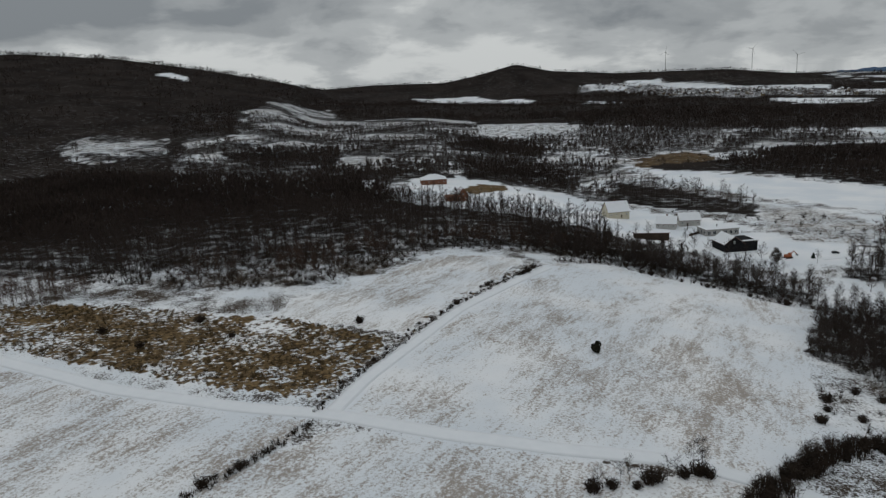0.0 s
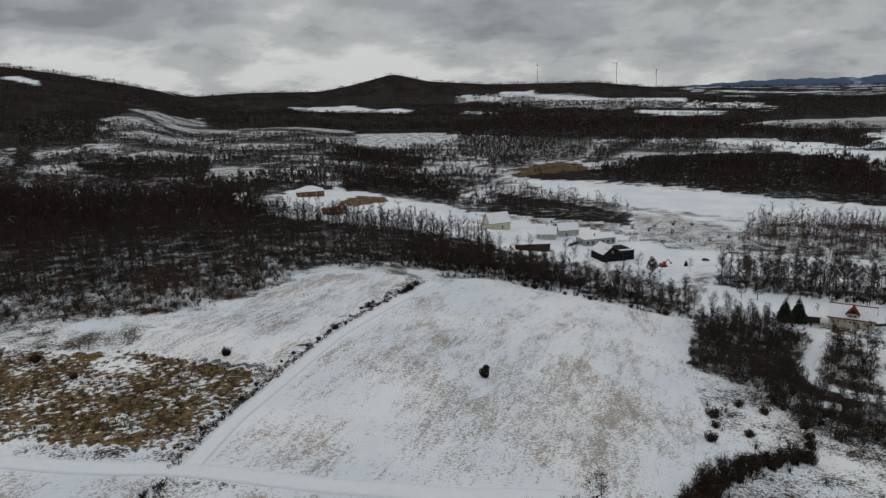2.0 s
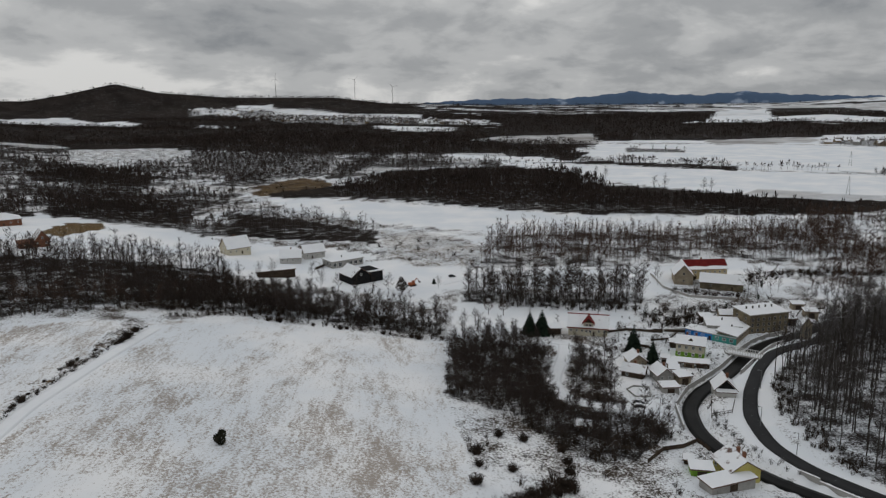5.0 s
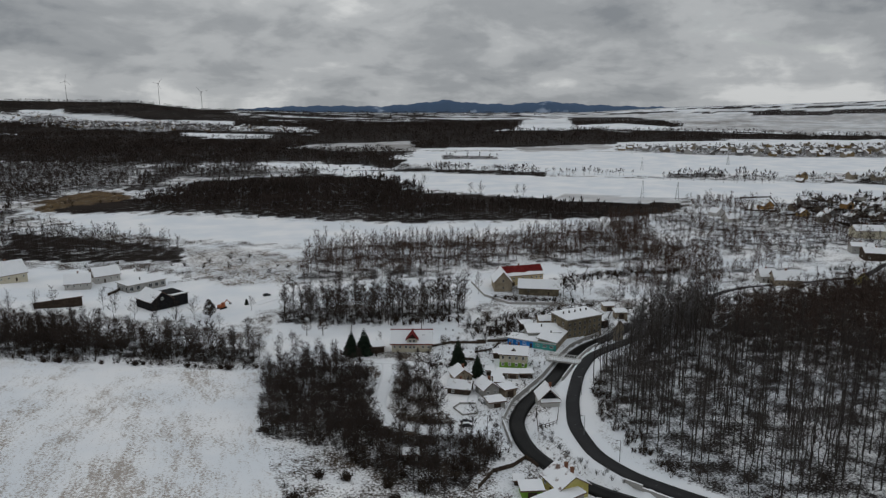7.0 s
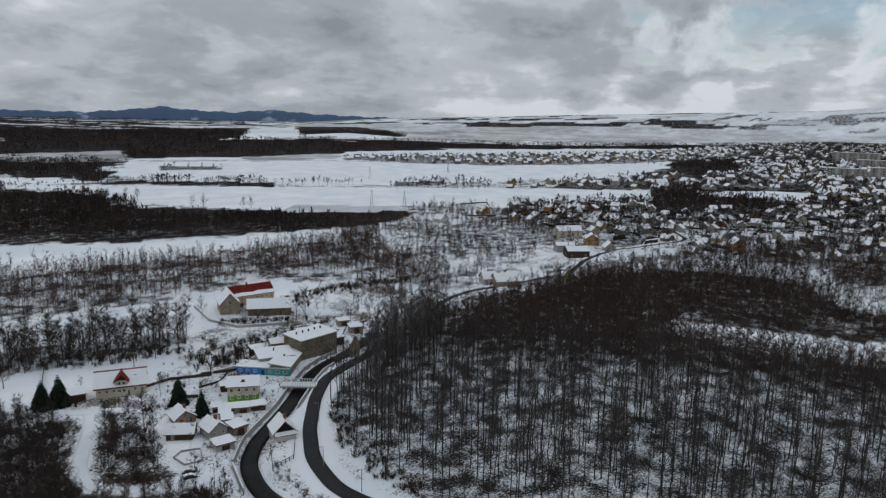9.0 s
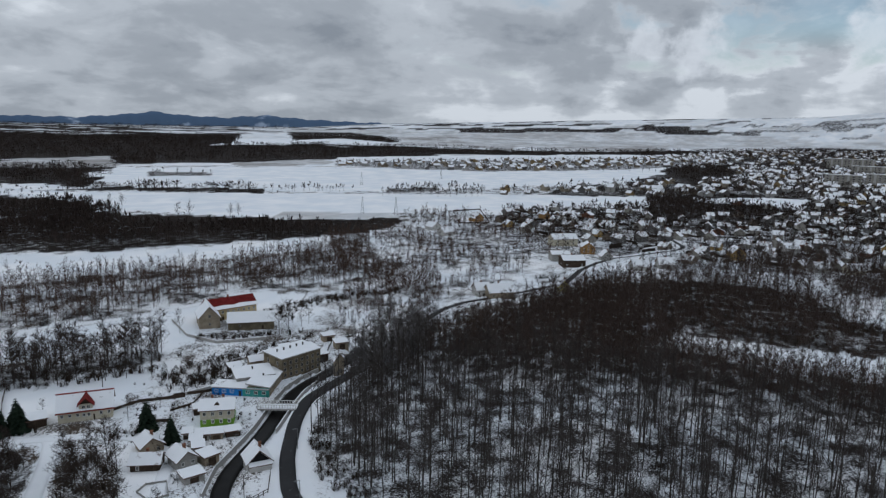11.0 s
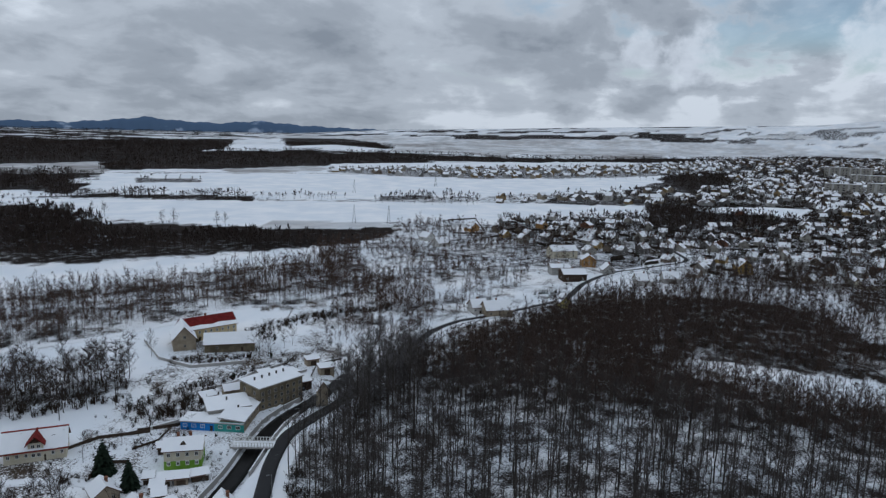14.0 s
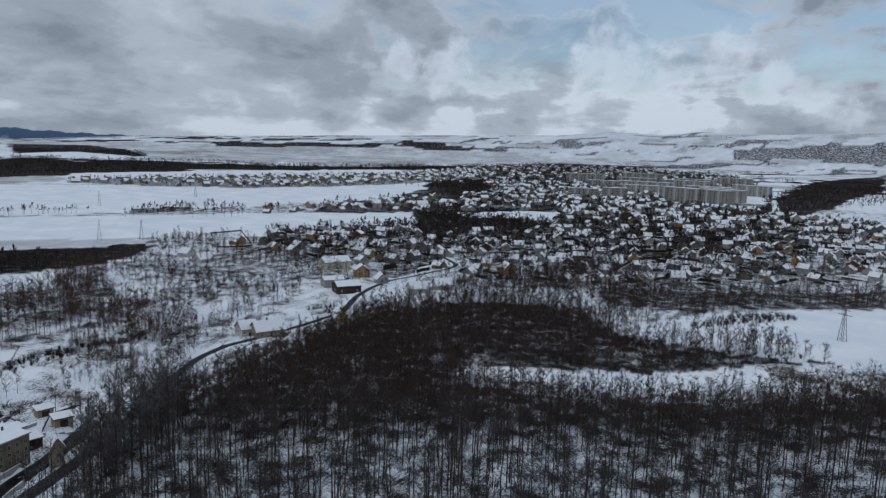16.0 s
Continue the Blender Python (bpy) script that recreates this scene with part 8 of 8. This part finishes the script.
def wall_run(label, pts, h, mat=M_STONE):
    e = tagged(new("garden_wall"), label, "wall", "garden walls")
    g = Geo()
    for (ax, ay), (bx, by) in zip(pts[:-1], pts[1:]):
        L, a = math.hypot(bx - ax, by - ay), math.atan2(by - ay, bx - ax)
        n = max(1, int(L / 4))
        for i in range(n):
            x0, y0 = ax + (bx - ax) * i / n, ay + (by - ay) * i / n
            x1, y1 = ax + (bx - ax) * (i + 1) / n, ay + (by - ay) * (i + 1) / n
            z = min(float(height(x0, y0)), float(height(x1, y1)))
            sx, sy = -math.sin(a) * 0.22, math.cos(a) * 0.22
            v = [(x0 - sx, y0 - sy, z - 0.5), (x1 - sx, y1 - sy, z - 0.5), (x1 + sx, y1 + sy, z - 0.5), (x0 + sx, y0 + sy, z - 0.5)]
            v += [(p[0], p[1], z + h) for p in v]
            g.add(v, [(3, 2, 1, 0), (4, 5, 6, 7), (0, 1, 5, 4), (1, 2, 6, 5), (2, 3, 7, 6), (3, 0, 4, 7)])
    part("masonry", g, M_CONCRETE, e, "rough stone with snow on top")
    return e


wall_run("old stone wall round the manor yard", ((243, 229), (231, 212), (229, 198), (240, 186)), 1.0)
wall_run("snow-topped retaining wall above the workshop", ((188, 176), (194, 173), (205, 172)), 0.9)
wall_run("low stone wall by the terrace gardens", ((222, 172), (230, 168), (240, 164)), 0.9)
wall_run("low stone wall by the terrace gardens", ((214, 182), (222, 178), (232, 178), (244, 174)), 0.8)
wall_run("pale concrete retaining wall along the road", ((140.5, 101), (140.9, 93), (141.3, 86), (142.3, 78), (143.4, 70)), 0.75)
wall_run("low stone wall by the terrace gardens", ((226, 163), (234, 158), (240, 152)), 0.8)


# ---- small buildings on the terraces, vehicles ----
for _i, (_a, _b, _d, _h) in enumerate((((224, 158), (228, 155), 4, 2.3), ((230, 165), (234, 163), 3.5, 2.1), ((238, 158), (241, 155), 3.5, 2.2), ((178.5, 165), (180.5, 163), 2.4, 1.7), ((228, 172), (231, 170), 3, 1.9), ((244, 166), (247, 163.6), 3, 2.0), ((206, 175), (209, 173), 3, 1.9))):
    shed("terrace garden hut with thick snow on its roof", _a, _b, _d, _h, (M_PLANK, M_GREY, M_TAN)[_i % 3], group="terrace huts", name="garden_hut", category="hut")


def car(label, x, y, turn, paint, group="parked cars"):
    e = tagged(new("car"), label, "car", group)
    b = Geo()
    prof = [(-2.1, 0.3), (2.1, 0.3), (2.12, 0.75), (1.15, 0.95), (0.55, 1.42), (-1.2, 1.45), (-1.95, 1.0), (-2.12, 0.8)]
    v = [(px, s * (0.84 if pz < 1.1 else 0.7), pz) for s in (-1, 1) for px, pz in prof]
    n = len(prof)
    b.add(v, [tuple(range(n)), tuple(range(2 * n - 1, n - 1, -1))] + [(i, n + i, n + (i + 1) % n, (i + 1) % n) for i in range(n)])
    part("body", b, paint, e)
    for s in (-1, 1):
        part("side_window", Geo().add([(-1.5, s * 0.80, 0.98), (0.85, s * 0.80, 0.98), (0.45, s * 0.74, 1.36), (-1.15, s * 0.74, 1.38)], [(0, 1, 2, 3)]), M_GLASS, e)
        for wx in (-1.3, 1.3):
            part("wheel", Geo().limb((wx, s * 0.72, 0.32), (wx, s * 0.92, 0.32), 0.32, 0.32, 12), M_TYRE, e)
    e.matrix_basis = pose(x, y, float(height(x, y)) + 0.02, 0, 0, turn)
    e.scale = (0.7, 0.7, 0.7)
    return e


car("dark car under snow parked by the lane", 137.9, 140.4, -40, M_CAR_SNOW)
car("dark estate car under snow parked by the lane", 139.6, 142.2, -40, M_CAR_SNOW)
car("pale car under snow beside the grey house", 151.3, 146.9, 60, M_CAR_WHITE)
car("dark car parked on the snowy field track", 172.5, 275.5, -20, M_CAR_DARK)
car("dark car parked behind the block", 226, 156.5, 20, M_CAR_DARK)


def digger():
    e = tagged(new("excavator"), "orange excavator standing in the snow beside a dark tree", "excavator")
    part("undercarriage", Geo().box(-2.0, -1.3, 0.0, 2.0, -0.7, 0.8).box(-2.0, 0.7, 0.0, 2.0, 1.3, 0.8), M_BLACK, e, "dark crawler tracks")
    part("cab", Geo().box(-1.9, -1.2, 0.8, 1.2, 1.2, 2.0).box(-0.2, -1.1, 2.0, 1.1, 0.1, 3.0), M_ORANGE, e)
    part("boom", Geo().limb((1.0, 0.4, 1.6), (3.6, 0.4, 3.6), 0.28, 0.22, 5).limb((3.6, 0.4, 3.6), (5.6, 0.4, 1.6), 0.22, 0.18, 5), M_ORANGE, e)
    part("bucket", Geo().box(5.2, -0.1, 0.9, 6.1, 0.9, 1.6), M_METAL, e, "steel bucket")
    e.matrix_basis = pose(150.5, 271.5, float(height(150.5, 271.5)), 0, 0, 10)
    e.scale = (0.75, 0.75, 0.75)


digger()


# ---- pylons, poles, turbines ----
def pylon(x, y, h, turn):
    e = tagged(new("pylon"), "grey lattice power pylon in the snow", "pylon", "power line")
    leg = lambda sx, sy: Geo().limb((sx * h * 0.09, sy * h * 0.09, -0.4), (sx * h * 0.015, sy * h * 0.015, h), 0.11, 0.07, 4)
    for sx in (-1, 1):
        for sy in (-1, 1):
            part("leg", leg(sx, sy), M_METAL, e)
    br = Geo()
    for i in range(7):
        f0, f1 = i / 7, (i + 1) / 7
        w0, w1 = h * (0.09 - 0.075 * f0), h * (0.09 - 0.075 * f1)
        for s in (-1, 1):
            br.limb((-w0, s * w0, h * f0), (w1, s * w1, h * f1), 0.05, 0.05, 3).limb((s * w0, -w0, h * f0), (s * w1, w1, h * f1), 0.05, 0.05, 3)
            br.limb((w0, s * w0, h * f0), (-w1, s * w1, h * f1), 0.05, 0.05, 3)
    part("bracing", br, M_METAL, e)
    for f, w in ((0.78, 0.22), (0.92, 0.16)):
        part("crossarm", Geo().limb((-h * w, 0, h * f), (h * w, 0, h * f), 0.10, 0.10, 4).limb((-h * w, 0, h * f), (0, 0, h * (f + 0.05)), 0.05, 0.05, 3).limb((h * w, 0, h * f), (0, 0, h * (f + 0.05)), 0.05, 0.05, 3), M_METAL, e)
    e.matrix_basis = pose(x, y, float(height(x, y)), 0, 0, turn)


for _x, _y, _h in ((338, -86, 13), (352, 264, 14), (546, 308, 14), (551, 281, 14), (760, 420, 15), (905, 380, 15)):
    pylon(_x, _y, _h, 30)


def pole(x, y, h, label="slim grey street lamp by the road"):
    e = tagged(new("street_lamp"), label, "lamp", "street lamps")
    part("post", Geo().limb((0, 0, -0.3), (0, 0, h), 0.09, 0.06, 6), M_METAL, e)
    part("arm", Geo().limb((0, 0, h - 0.05), (0.9, 0, h + 0.15), 0.05, 0.04, 4), M_METAL, e)
    part("lantern", Geo().box(0.7, -0.1, h + 0.08, 1.25, 0.1, h + 0.22), M_METAL, e, "small flat lantern")
    placed(e, x, y, 160)


for _x, _y, _h in ((152.5, 117.7, 5.0), (136.6, 133.2, 5.5), (147, 105.6, 5.0), (172.6, 131, 5.0), (169, 177, 4.0), (204, 144.2, 5.0)):
    pole(_x, _y, _h)


def turbine(x, y, h, blade, turn):
    e = tagged(new("wind_turbine"), "pale wind turbine on the far ridge", "turbine", "wind turbines")
    part("tower", Geo().limb((0, 0, -5), (0, 0, h), 1.5, 0.8, 8), M_GREY, e)
    part("nacelle", Geo().box(-2.5, -2, h - 1, 2.5, 4, h + 2), M_GREY, e)
    for k in range(3):
        a = radians(turn + 120 * k)
        part("blade", Geo().limb((0, -2.4, h + 0.5), (math.sin(a) * blade, -2.4, h + 0.5 + math.cos(a) * blade), 0.8, 0.3, 4), M_GREY, e)
    e.matrix_basis = pose(x, y, float(height(x, y)) - 1, 0, 0, -20)


for _x, _y, _h, _t in ((1411, 3927, 105, 10), (1812, 3758, 118, 40), (2001, 3660, 100, 75)):
    turbine(_x, _y, _h, 34, _t)

# streets of the town and the lane to the manor
for _pts, _w in ((((400, 108), (430, 92), (453, 82), (486, 83), (510, 66), (540, 44), (575, 20)), 6.0), (((571, -84), (587, -141), (667, -180), (870, -252), (1000, -340), (1230, -433)), 9.0)):
    ribbon("street", _pts, _w, 0.14, M_TRACKSNOW, "packed snowy street through the town", "street", step=4.0)
ribbon("manor_lane", ((162, 268), (189, 272), (224, 256), (240, 245), (262, 238), (290, 229)), 4.0, 0.12, M_TRACKSNOW, "snow-covered lane across the meadow", "lane", step=3.0)
ribbon("lane_upper", ((152, 190), (160, 178), (163, 168), (160, 156), (150, 149), (141, 143)), 3.0, 0.11, M_TRACKSNOW, "snow-covered lane between the houses", "lane", step=2.0)


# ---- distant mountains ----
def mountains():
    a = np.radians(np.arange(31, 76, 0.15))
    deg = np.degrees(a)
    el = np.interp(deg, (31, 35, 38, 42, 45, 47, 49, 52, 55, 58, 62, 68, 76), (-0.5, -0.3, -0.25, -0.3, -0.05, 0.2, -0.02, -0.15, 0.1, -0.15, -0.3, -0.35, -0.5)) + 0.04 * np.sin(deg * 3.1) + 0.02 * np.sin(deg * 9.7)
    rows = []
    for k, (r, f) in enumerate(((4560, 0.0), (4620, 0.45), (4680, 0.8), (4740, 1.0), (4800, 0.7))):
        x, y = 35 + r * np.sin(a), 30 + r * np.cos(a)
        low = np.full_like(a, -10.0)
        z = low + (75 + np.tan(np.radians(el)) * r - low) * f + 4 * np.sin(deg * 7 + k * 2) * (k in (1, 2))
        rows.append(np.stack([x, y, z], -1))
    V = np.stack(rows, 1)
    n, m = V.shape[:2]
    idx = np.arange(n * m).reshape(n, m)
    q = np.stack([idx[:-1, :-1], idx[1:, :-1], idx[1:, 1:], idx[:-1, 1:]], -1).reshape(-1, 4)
    k = Mat("haze_blue_slopes", 1.0, 0.0, 0.0)
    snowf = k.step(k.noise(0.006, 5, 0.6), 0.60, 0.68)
    # the blue of slopes and snow is distance haze put into the colour
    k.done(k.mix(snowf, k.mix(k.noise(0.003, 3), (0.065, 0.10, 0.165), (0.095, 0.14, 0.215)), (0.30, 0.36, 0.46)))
    tagged(new("distant_mountains", mesh_from("distant_mountains", V.reshape(-1, 3), q, k.m, True)), "snow-dusted mountains on the horizon, distance haze painted in as blue", "mountains", kind="structure")


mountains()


# ---- from plan units to metres ----
def spread(x, y):
    """How much a place grows: METRES out to 2000 units, then less, so that the horizon stays within five kilometres."""
    r = np.hypot(np.asarray(x, float) - 40, np.asarray(y, float) - 30)
    return np.where(r < 2000, METRES, (METRES * 2000 + (r - 2000) * (4930 - METRES * 2000) / 2960) / np.maximum(r, 1))


def to_metres():
    for ob in list(scene.objects):
        if ob.parent is not None or ob.type in ("CAMERA", "LIGHT"):
            continue
        if ob.type == "MESH" and ob.matrix_basis == Matrix.Identity(4):
            v = np.empty(len(ob.data.vertices) * 3, np.float32)
            ob.data.vertices.foreach_get("co", v)
            v = v.reshape(-1, 3)
            g = spread(v[:, 0], v[:, 1])
            for axis, mid in enumerate((40, 30, 75)):
                v[:, axis] = mid * METRES + (v[:, axis] - mid) * g
            ob.data.vertices.foreach_set("co", v.ravel())
            ob.data.update()
            continue
        p, mid = ob.location.copy(), Vector((40, 30, 75))
        g = float(spread(p.x, p.y))
        ob.location = mid * METRES + (p - mid) * g
        ob.scale = ob.scale * g


to_metres()
